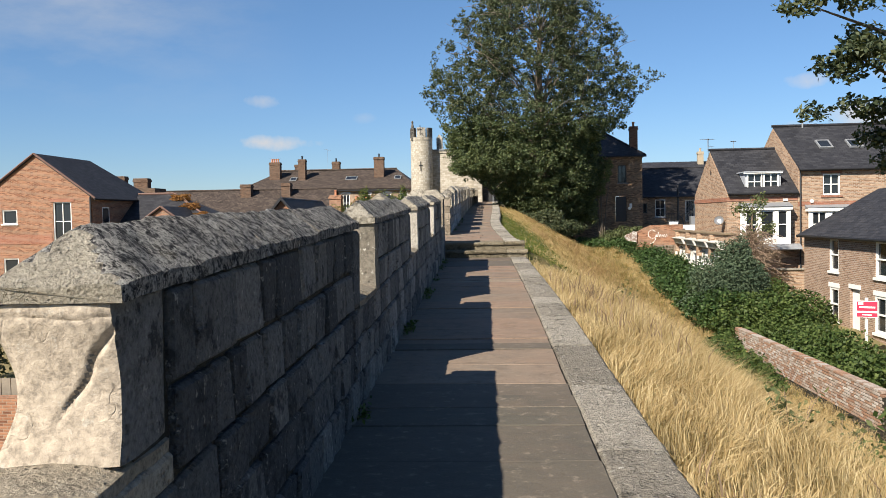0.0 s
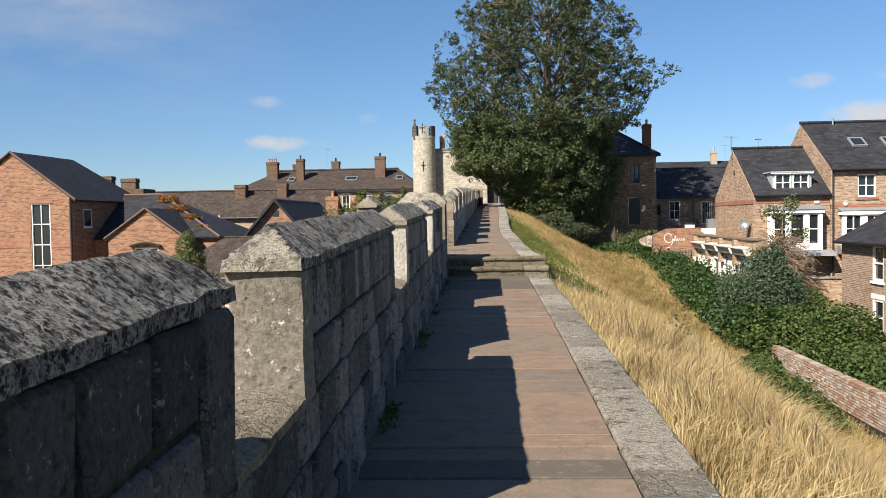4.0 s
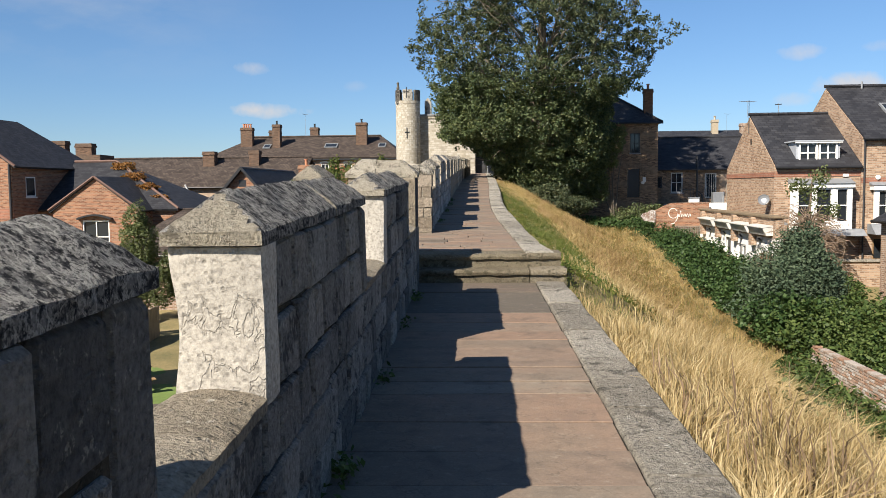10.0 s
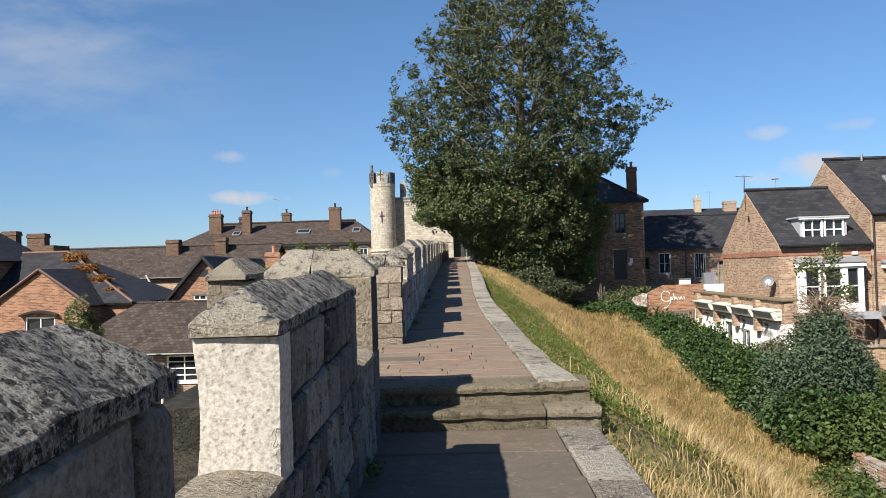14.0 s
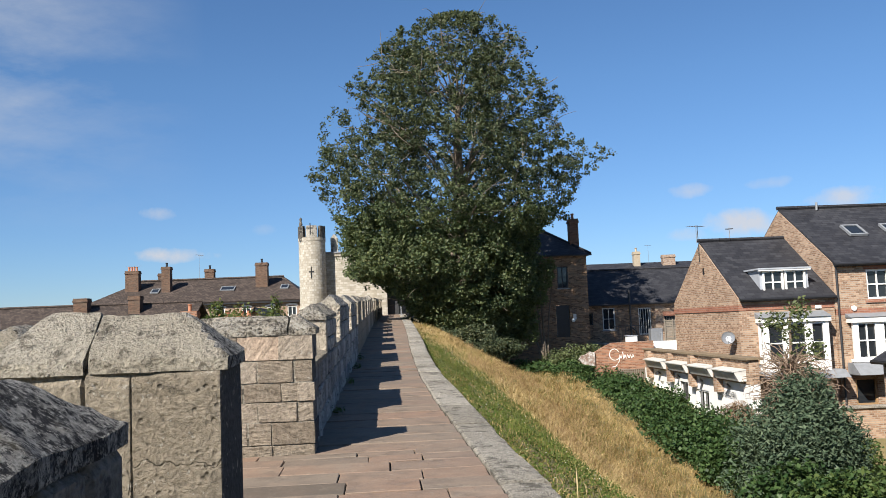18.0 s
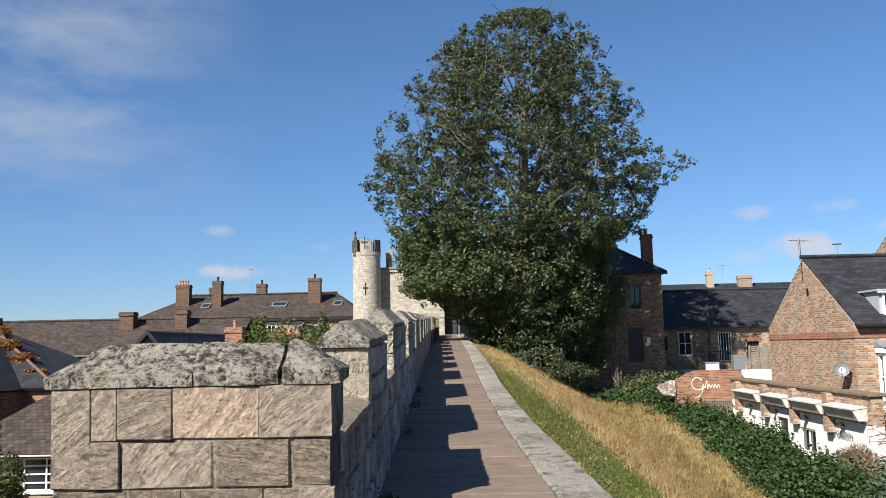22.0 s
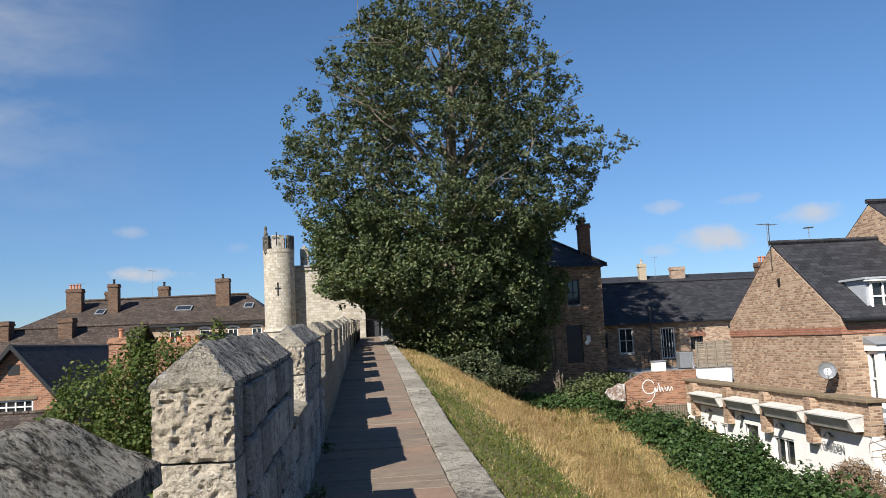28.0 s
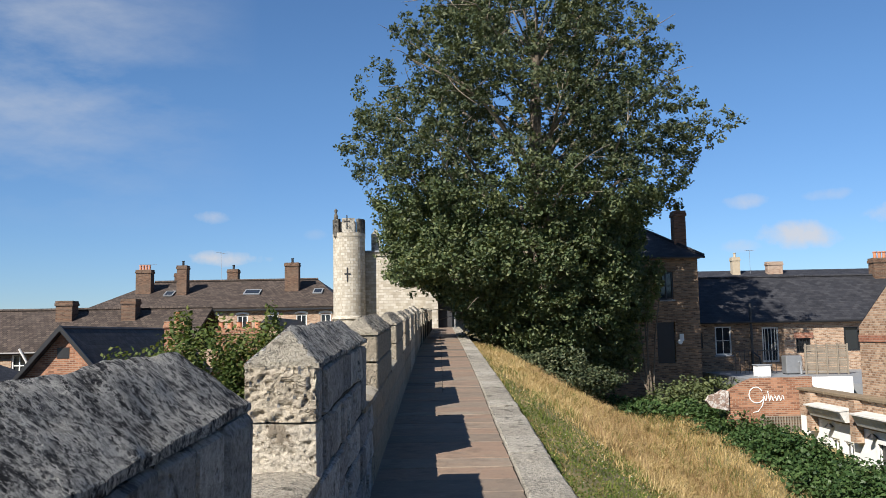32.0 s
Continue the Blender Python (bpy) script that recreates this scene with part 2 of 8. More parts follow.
def lichen_stone(name, tones, pale=(0.56, 0.54, 0.49)):
    """Coping stone under a rough crust: dark ground, grey grain, pale veins and flecks."""
    m, nt, b = nodes_of(name)
    p = place(nt)
    bent = put(nt, "ShaderNodeTexNoise", {"Scale": 11.0, "Detail": 4.0})
    nt.links.new(p, bent.inputs["Vector"])
    q = mix(nt, p, bent.outputs["Color"], 0.014, "ADD")
    big = noise_at(nt, p, 2.6, 5, 0.6)
    a = noise_at(nt, q, 9.0, 6, 0.65)
    c = noise_at(nt, q, 34.0, 7, 0.75)
    d = noise_at(nt, p, 80.0, 4, 0.7)
    ground = ramp(nt, maths(nt, "ADD", maths(nt, "MULTIPLY", c, 0.72), maths(nt, "MULTIPLY", a, 0.28)), [(0.45, tones[0]), (0.5, tones[1]), (0.55, tones[2])])
    vein = noise_at(nt, q, 22.0, 6, 0.68)
    line = span(nt, maths(nt, "ABSOLUTE", maths(nt, "SUBTRACT", vein, 0.5)), 0.012, 0.045, 1.0, 0.0)
    patch = span(nt, maths(nt, "ADD", maths(nt, "MULTIPLY", a, 0.6), maths(nt, "MULTIPLY", big, 0.4)), 0.42, 0.54)
    veil = maths(nt, "MULTIPLY", maths(nt, "MULTIPLY", line, patch), 0.9, True)
    col = mix(nt, ground, pale, veil)
    speck = span(nt, d, 0.57, 0.63)
    col = mix(nt, col, pale, maths(nt, "MULTIPLY", speck, 0.7, True))
    pore = span(nt, c, 0.43, 0.36)
    col = mix(nt, col, (0.016, 0.016, 0.017), maths(nt, "MULTIPLY", pore, 0.9, True))
    ochre = span(nt, noise_at(nt, p, 6.0, 6, 0.6), 0.6, 0.7)
    col = mix(nt, col, (0.34, 0.27, 0.13), maths(nt, "MULTIPLY", ochre, 0.15, True))
    nt.links.new(col, b.inputs["Base Color"])
    b.inputs["Roughness"].default_value = 0.95
    b.inputs["Specular IOR Level"].default_value = 0.15
    h = maths(nt, "ADD", c, maths(nt, "ADD", maths(nt, "MULTIPLY", a, 0.5), maths(nt, "ADD", maths(nt, "MULTIPLY", d, 0.25), maths(nt, "MULTIPLY", veil, 0.4))))
    bump(nt, b, h, 0.9, 0.045)
    return m


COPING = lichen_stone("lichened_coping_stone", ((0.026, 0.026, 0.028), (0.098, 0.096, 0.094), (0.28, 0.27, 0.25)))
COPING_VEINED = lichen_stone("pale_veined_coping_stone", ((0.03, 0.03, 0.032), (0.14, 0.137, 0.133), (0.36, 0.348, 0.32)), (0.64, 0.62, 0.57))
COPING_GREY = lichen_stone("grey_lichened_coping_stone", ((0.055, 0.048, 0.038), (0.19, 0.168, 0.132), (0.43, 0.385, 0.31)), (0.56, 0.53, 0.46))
COPING_PALE = stone("pale_pitted_coping_stone", ((0.33, 0.29, 0.22), (0.42, 0.375, 0.295), (0.5, 0.455, 0.37)), (0.13, 0.115, 0.09), 0.33, 2.0, spread=0.5, pale=0.6, cracks=0.4)
ASHLAR_SOOT = stone("soot_streaked_tower_limestone", ((0.06, 0.055, 0.048), (0.11, 0.1, 0.085), (0.2, 0.18, 0.15)), (0.03, 0.03, 0.028), 0.36, 0.5)
ASHLAR_FAR = stone("pale_tower_limestone", ((0.3, 0.27, 0.21), (0.38, 0.35, 0.29), (0.45, 0.42, 0.36)), (0.1, 0.09, 0.075), 0.36, 0.5)


def flag_material(name, tones):
    m, nt, b = nodes_of(name)
    p = place(nt)
    mid = noise_at(nt, p, 5.0, 6, 0.6)
    fine = noise_at(nt, p, 70.0, 4, 0.7)
    stretch = put(nt, "ShaderNodeMapping", {"Scale": (4.5, 8.0, 8.0)})
    nt.links.new(p, stretch.inputs["Vector"])
    bed = noise_at(nt, stretch.outputs[0], 1.0, 5, 0.6)
    broad = noise_at(nt, p, 1.9, 5, 0.6)
    base = ramp(nt, maths(nt, "ADD", maths(nt, "MULTIPLY", own_random(nt), 0.72), maths(nt, "MULTIPLY", broad, 0.3)), list(zip((0.1, 0.3, 0.45, 0.6, 0.78, 0.9), tones)))
    base = mix(nt, base, ramp(nt, bed, [(0.3, (0.72, 0.73, 0.75)), (0.7, (1.2, 1.16, 1.1))]), 0.45, "MULTIPLY")
    base = mix(nt, base, (0.1, 0.08, 0.062), maths(nt, "MULTIPLY", span(nt, mid, 0.52, 0.72), 0.65))
    base = mix(nt, base, (0.3, 0.25, 0.19), maths(nt, "MULTIPLY", span(nt, noise_at(nt, p, 13.0, 6, 0.7), 0.56, 0.7), 0.4))
    vein = noise_at(nt, p, 2.3, 5, 0.5)
    line = span(nt, maths(nt, "ABSOLUTE", maths(nt, "SUBTRACT", vein, 0.52)), 0.0, 0.006, 1.0, 0.0)
    base = mix(nt, base, (0.07, 0.058, 0.045), maths(nt, "MULTIPLY", line, 0.45, True))
    base = mix(nt, base, ramp(nt, fine, [(0.3, (0.7, 0.7, 0.7)), (0.7, (1.2, 1.2, 1.2))]), 0.5, "MULTIPLY")
    nt.links.new(base, b.inputs["Base Color"])
    b.inputs["Roughness"].default_value = 0.78
    b.inputs["Specular IOR Level"].default_value = 0.3
    bump(nt, b, maths(nt, "ADD", bed, maths(nt, "MULTIPLY", fine, 0.3)), 0.5, 0.012)
    return m


FLAG_RED = flag_material("worn_red_sandstone_flag", ((0.15, 0.125, 0.098), (0.19, 0.14, 0.105), (0.215, 0.145, 0.103), (0.178, 0.145, 0.112), (0.21, 0.147, 0.106), (0.2, 0.172, 0.135)))
FLAG_GREY = flag_material("worn_grey_sandstone_flag", ((0.07, 0.066, 0.053), (0.098, 0.085, 0.067), (0.124, 0.096, 0.073), (0.086, 0.079, 0.063), (0.112, 0.093, 0.073), (0.098, 0.09, 0.073)))


def brick(name, tones, mortar, size=(0.225, 0.075), soot=0.15, joint=0.011, rough=0.9):
    m, nt, b = nodes_of(name)
    uv = nt.nodes.new("ShaderNodeUVMap").outputs[0]
    p = place(nt)
    bt = put(nt, "ShaderNodeTexBrick", {"Scale": 1.0, "Brick Width": size[0], "Row Height": size[1], "Mortar Size": joint, "Mortar Smooth": 0.2, "Bias": 0.0})
    bt.inputs["Color1"].default_value, bt.inputs["Color2"].default_value, bt.inputs["Mortar"].default_value = (0, 0, 0, 1), (1, 1, 1, 1), (0.5, 0.5, 0.5, 1)
    nt.links.new(uv, bt.inputs["Vector"])
    mid = noise_at(nt, p, 1.1, 5, 0.6)
    fine = noise_at(nt, p, 14.0, 4, 0.65)
    grey = maths(nt, "ADD", maths(nt, "MULTIPLY", bt.outputs["Color"], 0.6), maths(nt, "MULTIPLY", fine, 0.45))
    base = ramp(nt, grey, [(0.15, tones[0]), (0.5, tones[1]), (0.9, tones[2])])
    base = mix(nt, base, mortar, bt.outputs["Fac"])
    base = mix(nt, base, ramp(nt, mid, [(0.3, (0.7, 0.68, 0.66)), (0.7, (1.15, 1.15, 1.15))]), 0.7, "MULTIPLY")
    base = mix(nt, base, (0.05, 0.042, 0.035), maths(nt, "MULTIPLY", span(nt, mid, 0.5, 0.75), soot))
    nt.links.new(base, b.inputs["Base Color"])
    b.inputs["Roughness"].default_value = rough
    b.inputs["Specular IOR Level"].default_value = 0.2
    bump(nt, b, maths(nt, "SUBTRACT", maths(nt, "MULTIPLY", fine, 0.4), bt.outputs["Fac"]), 0.6, 0.012)
    return m


BRICK_BUFF = brick("old_buff_brick", ((0.17, 0.098, 0.062), (0.32, 0.2, 0.13), (0.5, 0.36, 0.25)), (0.36, 0.305, 0.24), (0.2, 0.075))
BRICK_RED = brick("red_orange_brick", ((0.12, 0.052, 0.033), (0.26, 0.115, 0.066), (0.4, 0.205, 0.122)), (0.3, 0.22, 0.16), soot=0.25)
BRICK_BROWN = brick("brown_brick", ((0.15, 0.09, 0.062), (0.26, 0.165, 0.112), (0.37, 0.25, 0.175)), (0.4, 0.35, 0.29))
BRICK_DARK = brick("sooty_brick", ((0.075, 0.046, 0.031), (0.23, 0.142, 0.088), (0.42, 0.265, 0.16)), (0.24, 0.19, 0.14), soot=0.4)
BRICK_STACK = brick("dark_stack_brick", ((0.07, 0.04, 0.028), (0.125, 0.072, 0.048), (0.19, 0.115, 0.075)), (0.14, 0.11, 0.085), soot=0.5)
BRICK_SOOT_RED = brick("sooty_orange_brick", ((0.1, 0.05, 0.033), (0.2, 0.1, 0.062), (0.29, 0.155, 0.098)), (0.18, 0.13, 0.1), soot=0.4)
BRICK_BAND = brick("red_band_brick", ((0.22, 0.085, 0.055), (0.29, 0.12, 0.075), (0.34, 0.155, 0.1)), (0.3, 0.2, 0.15), soot=0.0)
TOWER_STONE = brick("coursed_pale_limestone", ((0.3, 0.265, 0.205), (0.42, 0.385, 0.315), (0.52, 0.485, 0.42)), (0.34, 0.31, 0.25), (0.34, 0.19), 0.35, 0.014)
SLATE = brick("dark_slate", ((0.02, 0.021, 0.025), (0.032, 0.033, 0.038), (0.048, 0.049, 0.054)), (0.01, 0.01, 0.012), (0.3, 0.2), 0.1, 0.009, 0.65)
TILE = brick("grey_brown_pantile", ((0.034, 0.027, 0.023), (0.066, 0.051, 0.043), (0.105, 0.082, 0.068)), (0.016, 0.013, 0.011), (0.24, 0.24), 0.4, 0.014, 0.8)


def plain(name, colour, rough=0.5, vary=0.15, scale=6.0, metal=0.0, relief=0.003):
    m, nt, b = nodes_of(name)
    p = place(nt)
    n1 = noise_at(nt, p, scale, 5)
    n2 = noise_at(nt, p, scale * 9, 4, 0.7)
    f = maths(nt, "ADD", maths(nt, "MULTIPLY", n1, 0.6), maths(nt, "MULTIPLY", n2, 0.4))
    lo, hi = tuple(c * (1 - vary) for c in colour), tuple(min(1.0, c * (1 + vary)) for c in colour)
    nt.links.new(ramp(nt, f, [(0.3, lo), (0.7, hi)]), b.inputs["Base Color"])
    b.inputs["Roughness"].default_value, b.inputs["Metallic"].default_value = rough, metal
    bump(nt, b, n2, 0.3, relief)
    return m


WHITE = plain("white_paint", (0.76, 0.75, 0.71), 0.45, 0.06)
BRICK_WORN_WHITE = stone("flaking_whitewash", ((0.3, 0.24, 0.2), (0.47, 0.44, 0.4), (0.6, 0.58, 0.55)), (0.2, 0.12, 0.085), 0.4, 0.7, pale=0.3)
RENDER_WHITE = plain("whitewashed_render", (0.74, 0.73, 0.7), 0.8, 0.1, 2.0)
LEDGE_WHITE = plain("weathered_white_board", (0.5, 0.49, 0.455), 0.7, 0.3, 3.0)
CREAM = plain("cream_paint", (0.36, 0.3, 0.215), 0.5)
LEAD_PALE = plain("pale_new_lead", (0.34, 0.36, 0.385), 0.5, 0.15)
LEAD = plain("grey_lead", (0.2, 0.21, 0.22), 0.55, 0.2)
BLACK = plain("black_paint", (0.015, 0.015, 0.016), 0.4, 0.3)
IRON = plain("dark_iron", (0.03, 0.03, 0.032), 0.5, 0.3)
WOOD = plain("weathered_grey_wood", (0.2, 0.17, 0.13), 0.8, 0.3, 3.0)
DARK_BOARD = plain("dark_weathered_board", (0.085, 0.075, 0.062), 0.85, 0.35, 4.0)
LAWN = plain("mown_lawn", (0.11, 0.16, 0.035), 0.95, 0.3, 3.0, 0.0, 0.02)
TIMBER = plain("oiled_timber", (0.3, 0.19, 0.095), 0.6, 0.25, 5.0)
RED_PAINT = plain("red_sign_paint", (0.6, 0.03, 0.07), 0.4, 0.05)
TERRACOTTA = plain("terracotta", (0.4, 0.17, 0.09), 0.8, 0.2)
CANVAS = plain("grey_white_canvas", (0.4, 0.42, 0.43), 0.8, 0.06)
GREY_METAL = plain("grey_metal", (0.32, 0.33, 0.34), 0.4, 0.12, 6.0, 0.6)
DIRT = plain("dry_soil", (0.16, 0.12, 0.075), 0.95, 0.35, 2.5, 0.0, 0.02)


def glass_material():
    m, nt, b = nodes_of("window_glass")
    b.inputs["Base Color"].default_value = (0.018, 0.022, 0.026, 1)
    b.inputs["Roughness"].default_value = 0.06
    b.inputs["Specular IOR Level"].default_value = 0.6
    bump(nt, b, noise_at(nt, place(nt), 1.3, 2), 0.06, 0.05)
    return m


GLASS = glass_material()


def foliage(name, tones, sheer=0.35, rough=0.55, drift=0.5):
    m, nt, b = nodes_of(name)
    r = nt.nodes.new("ShaderNodeNewGeometry").outputs["Random Per Island"]
    p = place(nt)
    f = maths(nt, "ADD", maths(nt, "MULTIPLY", r, 1.1 - drift), maths(nt, "MULTIPLY", noise_at(nt, p, 0.55 if drift < 0.55 else 1.1, 4), drift))
    col = ramp(nt, f, [(0.15, tones[0]), (0.5, tones[1]), (0.92, tones[2])])
    nt.links.new(col, b.inputs["Base Color"])
    b.inputs["Roughness"].default_value = rough
    b.inputs["Specular IOR Level"].default_value = 0.16
    tr = nt.nodes.new("ShaderNodeBsdfTranslucent")
    nt.links.new(mix(nt, col, (1.2, 1.15, 0.6), 1.0, "MULTIPLY"), tr.inputs["Color"])
    mx = put(nt, "ShaderNodeMixShader", {"Fac": sheer})
    nt.links.new(b.outputs[0], mx.inputs[1])
    nt.links.new(tr.outputs[0], mx.inputs[2])
    nt.links.new(mx.outputs[0], nt.nodes["Material Output"].inputs["Surface"])
    return m


LEAF_TREE = foliage("dark_ash_leaves", ((0.024, 0.038, 0.024), (0.058, 0.08, 0.044), (0.15, 0.16, 0.085)), 0.3, 0.48, 0.5)
LEAF_MANTLE = foliage("tree_ivy_leaves", ((0.026, 0.046, 0.022), (0.078, 0.11, 0.05), (0.185, 0.205, 0.095)), 0.3, 0.5, 0.55)
LEAF_HEDGE = foliage("ivy_leaves", ((0.014, 0.032, 0.011), (0.036, 0.07, 0.022), (0.085, 0.13, 0.045)), 0.22, 0.45)
LEAF_SHRUB = foliage("shrub_leaves", ((0.022, 0.042, 0.012), (0.055, 0.09, 0.026), (0.125, 0.16, 0.05)), 0.28, 0.5)
LEAF_CONIFER = foliage("dark_green_conifer", ((0.022, 0.042, 0.026), (0.055, 0.085, 0.05), (0.115, 0.15, 0.09)), 0.15, 0.65)
LEAF_OLIVE = foliage("dusty_olive_leaves", ((0.06, 0.08, 0.035), (0.1, 0.125, 0.055), (0.16, 0.18, 0.08)))
LEAF_MAPLE = foliage("yellow_green_maple_leaves", ((0.036, 0.064, 0.018), (0.074, 0.11, 0.03), (0.15, 0.155, 0.052)), 0.35, 0.55)
LEAF_DEAD = foliage("dead_brown_leaves", ((0.1, 0.066, 0.042), (0.17, 0.118, 0.075), (0.26, 0.19, 0.125)), 0.1, 0.8)
LEAF_RUST = foliage("rust_creeper_leaves", ((0.12, 0.055, 0.02), (0.21, 0.095, 0.03), (0.28, 0.15, 0.05)))
STRAW = foliage("dry_straw_grass", ((0.2, 0.138, 0.06), (0.4, 0.3, 0.15), (0.68, 0.565, 0.35)), 0.35, 0.6, 0.6)
TAWNY = foliage("tawny_dry_grass", ((0.18, 0.116, 0.044), (0.36, 0.258, 0.115), (0.62, 0.49, 0.265)), 0.32, 0.6, 0.62)
TURF = foliage("olive_turf_grass", ((0.05, 0.074, 0.013), (0.105, 0.13, 0.026), (0.2, 0.195, 0.06)), 0.3, 0.6, 0.62)
BROWN_GRASS = foliage("russet_dry_grass", ((0.15, 0.088, 0.04), (0.27, 0.175, 0.085), (0.42, 0.31, 0.175)), 0.3, 0.6, 0.6)
GRASS = foliage("short_green_grass", ((0.036, 0.066, 0.011), (0.07, 0.112, 0.022), (0.15, 0.175, 0.05)), 0.35, 0.6)
CLIPPED = plain("dark_ridge_tile", (0.13, 0.075, 0.058), 0.8, 0.25)
BARK = plain("grey_brown_bark", (0.12, 0.095, 0.07), 0.95, 0.4, 9.0, 0.0, 0.02)
PALE_BARK = plain("pale_tan_twigs", (0.18, 0.15, 0.11), 0.9, 0.3, 9.0, 0.0, 0.01)
DEAD_TWIG = plain("dead_brown_twigs", (0.23, 0.165, 0.115), 0.95, 0.35, 9.0, 0.0, 0.01)
PETAL = plain("white_petals", (0.75, 0.75, 0.66), 0.7)


# ---------------------------------------------------------------- mesh helpers
class Shape:
    """Collects corners and faces for one mesh."""

    def __init__(self):
        self.v, self.f = [], []

    def poly(self, pts, faces, m=None):
        k = len(self.v)
        self.v += [tuple(m @ Vector(p)) if m else tuple(p) for p in pts]
        self.f += [tuple(i + k for i in q) for q in faces]
        return self

    def box(self, x0, x1, y0, y1, z0, z1, m=None):
        pts = [(x, y, z) for z in (z0, z1) for y in (y0, y1) for x in (x0, x1)]
        return self.poly(pts, [(0, 2, 3, 1), (4, 5, 7, 6), (0, 1, 5, 4), (2, 6, 7, 3), (0, 4, 6, 2), (1, 3, 7, 5)], m)

    def soft(self, x0, x1, y0, y1, z0, z1, r, m=None, jit=0.0, rnd=None):
        """A box with chamfered edges, its corners shifted a little."""
        pts, faces = [], []
        c = {}
        for sx in (0, 1):
            for sy in (0, 1):
                for sz in (0, 1):
                    o = [0, 0, 0]
                    if rnd:
                        o = [rnd.uniform(-jit, jit) for _ in range(3)]
                    X, Y, Z = (x1 if sx else x0) + o[0], (y1 if sy else y0) + o[1], (z1 if sz else z0) + o[2]
                    dx, dy, dz = (-r if sx else r), (-r if sy else r), (-r if sz else r)
                    k = len(pts)
                    pts += [(X, Y + dy, Z + dz), (X + dx, Y, Z + dz), (X + dx, Y + dy, Z)]
                    c[sx, sy, sz] = (k, k + 1, k + 2)
        for s in (0, 1):
            q = [c[s, 0, 0][0], c[s, 1, 0][0], c[s, 1, 1][0], c[s, 0, 1][0]]
            faces.append(tuple(q if s else q[::-1]))
            q = [c[0, s, 0][1], c[1, s, 0][1], c[1, s, 1][1], c[0, s, 1][1]]
            faces.append(tuple(q[::-1] if s else q))
            q = [c[0, 0, s][2], c[1, 0, s][2], c[1, 1, s][2], c[0, 1, s][2]]
            faces.append(tuple(q if s else q[::-1]))
        for a in (0, 1):
            for b in (0, 1):
                flip = (a + b) % 2 == 0
                for q in ([c[a, b, 0][0], c[a, b, 0][1], c[a, b, 1][1], c[a, b, 1][0]],):
                    faces.append(tuple(q if flip else q[::-1]))
                for q in ([c[a, 0, b][0], c[a, 0, b][2], c[a, 1, b][2], c[a, 1, b][0]],):
                    faces.append(tuple(q[::-1] if flip else q))
                for q in ([c[0, a, b][1], c[0, a, b][2], c[1, a, b][2], c[1, a, b][1]],):
                    faces.append(tuple(q if flip else q[::-1]))
        for key, q in c.items():
            faces.append(tuple(q if sum(key) % 2 else q[::-1]))
        return self.poly(pts, faces, m)

    def prism(self, outline, lo, hi, axis="y", m=None):
        """An outline of (a, b) pushed along an axis: y gives (a, t, b), x gives (t, a, b), z gives (a, b, t)."""
        def at(a, b, t):
            return (a, t, b) if axis == "y" else (t, a, b) if axis == "x" else (a, b, t)
        n = len(outline)
        pts = [at(a, b, lo) for a, b in outline] + [at(a, b, hi) for a, b in outline]
        faces = [tuple(range(n)), tuple(range(2 * n - 1, n - 1, -1))]
        faces += [(i, i + n, (i + 1) % n + n, (i + 1) % n) for i in range(n)]
        return self.poly(pts, faces, m)

    def tube(self, path, radii, sides=8, m=None):
        """A round bar along a path, closed at both ends."""
        pts, faces = [], []
        path = [Vector(p) for p in path]
        for i, p in enumerate(path):
            d = (path[min(i + 1, len(path) - 1)] - path[max(i - 1, 0)]).normalized()
            a = d.cross(Vector((0, 0, 1)) if abs(d.z) < 0.9 else Vector((1, 0, 0))).normalized()
            b = d.cross(a)
            r = radii[i] if isinstance(radii, (list, tuple)) else radii
            pts += [p + (a * math.cos(math.tau * k / sides) + b * math.sin(math.tau * k / sides)) * r for k in range(sides)]
        for i in range(len(path) - 1):
            for k in range(sides):
                k2 = (k + 1) % sides
                faces.append((i * sides + k, i * sides + k2, (i + 1) * sides + k2, (i + 1) * sides + k))
        faces.append(tuple(range(sides)))
        faces.append(tuple(range(len(path) * sides - 1, (len(path) - 1) * sides - 1, -1)))
        return self.poly(pts, faces, m)

    def lathe(self, profile, sides=16, m=None):
        """A profile of (radius, height) turned about z."""
        pts = [(r * math.cos(math.tau * k / sides), r * math.sin(math.tau * k / sides), z) for r, z in profile for k in range(sides)]
        faces = [(i * sides + k, i * sides + (k + 1) % sides, (i + 1) * sides + (k + 1) % sides, (i + 1) * sides + k) for i in range(len(profile) - 1) for k in range(sides)]
        faces += [tuple(range(sides))[::-1], tuple(range((len(profile) - 1) * sides, len(profile) * sides))]
        return self.poly(pts, faces, m)

    def mesh(self, name, material, smooth=False, uv=True, weld=False):
        me = bpy.data.meshes.new(name)
        me.from_pydata(self.v, [], self.f)
        bm = bmesh.new()
        bm.from_mesh(me)
        if weld:
            bmesh.ops.remove_doubles(bm, verts=bm.verts, dist=0.001)
        bmesh.ops.recalc_face_normals(bm, faces=bm.faces)
        if uv:
            lay = bm.loops.layers.uv.new("metres")
            for face in bm.faces:
                n = face.normal
                u = Vector((-n.y, n.x, 0))
                u = u.normalized() if u.length > 0.05 else Vector((1, 0, 0))
                w = n.cross(u)
                for lp in face.loops:
                    lp[lay].uv = (lp.vert.co.dot(u), lp.vert.co.dot(w))
        if smooth:
            for e in bm.edges:
                if len(e.link_faces) == 2 and e.calc_face_angle(0.0) > 0.62:
                    e.smooth = False
        bm.to_mesh(me)
        bm.free()
        if smooth:
            me.polygons.foreach_set("use_smooth", [True] * len(me.polygons))
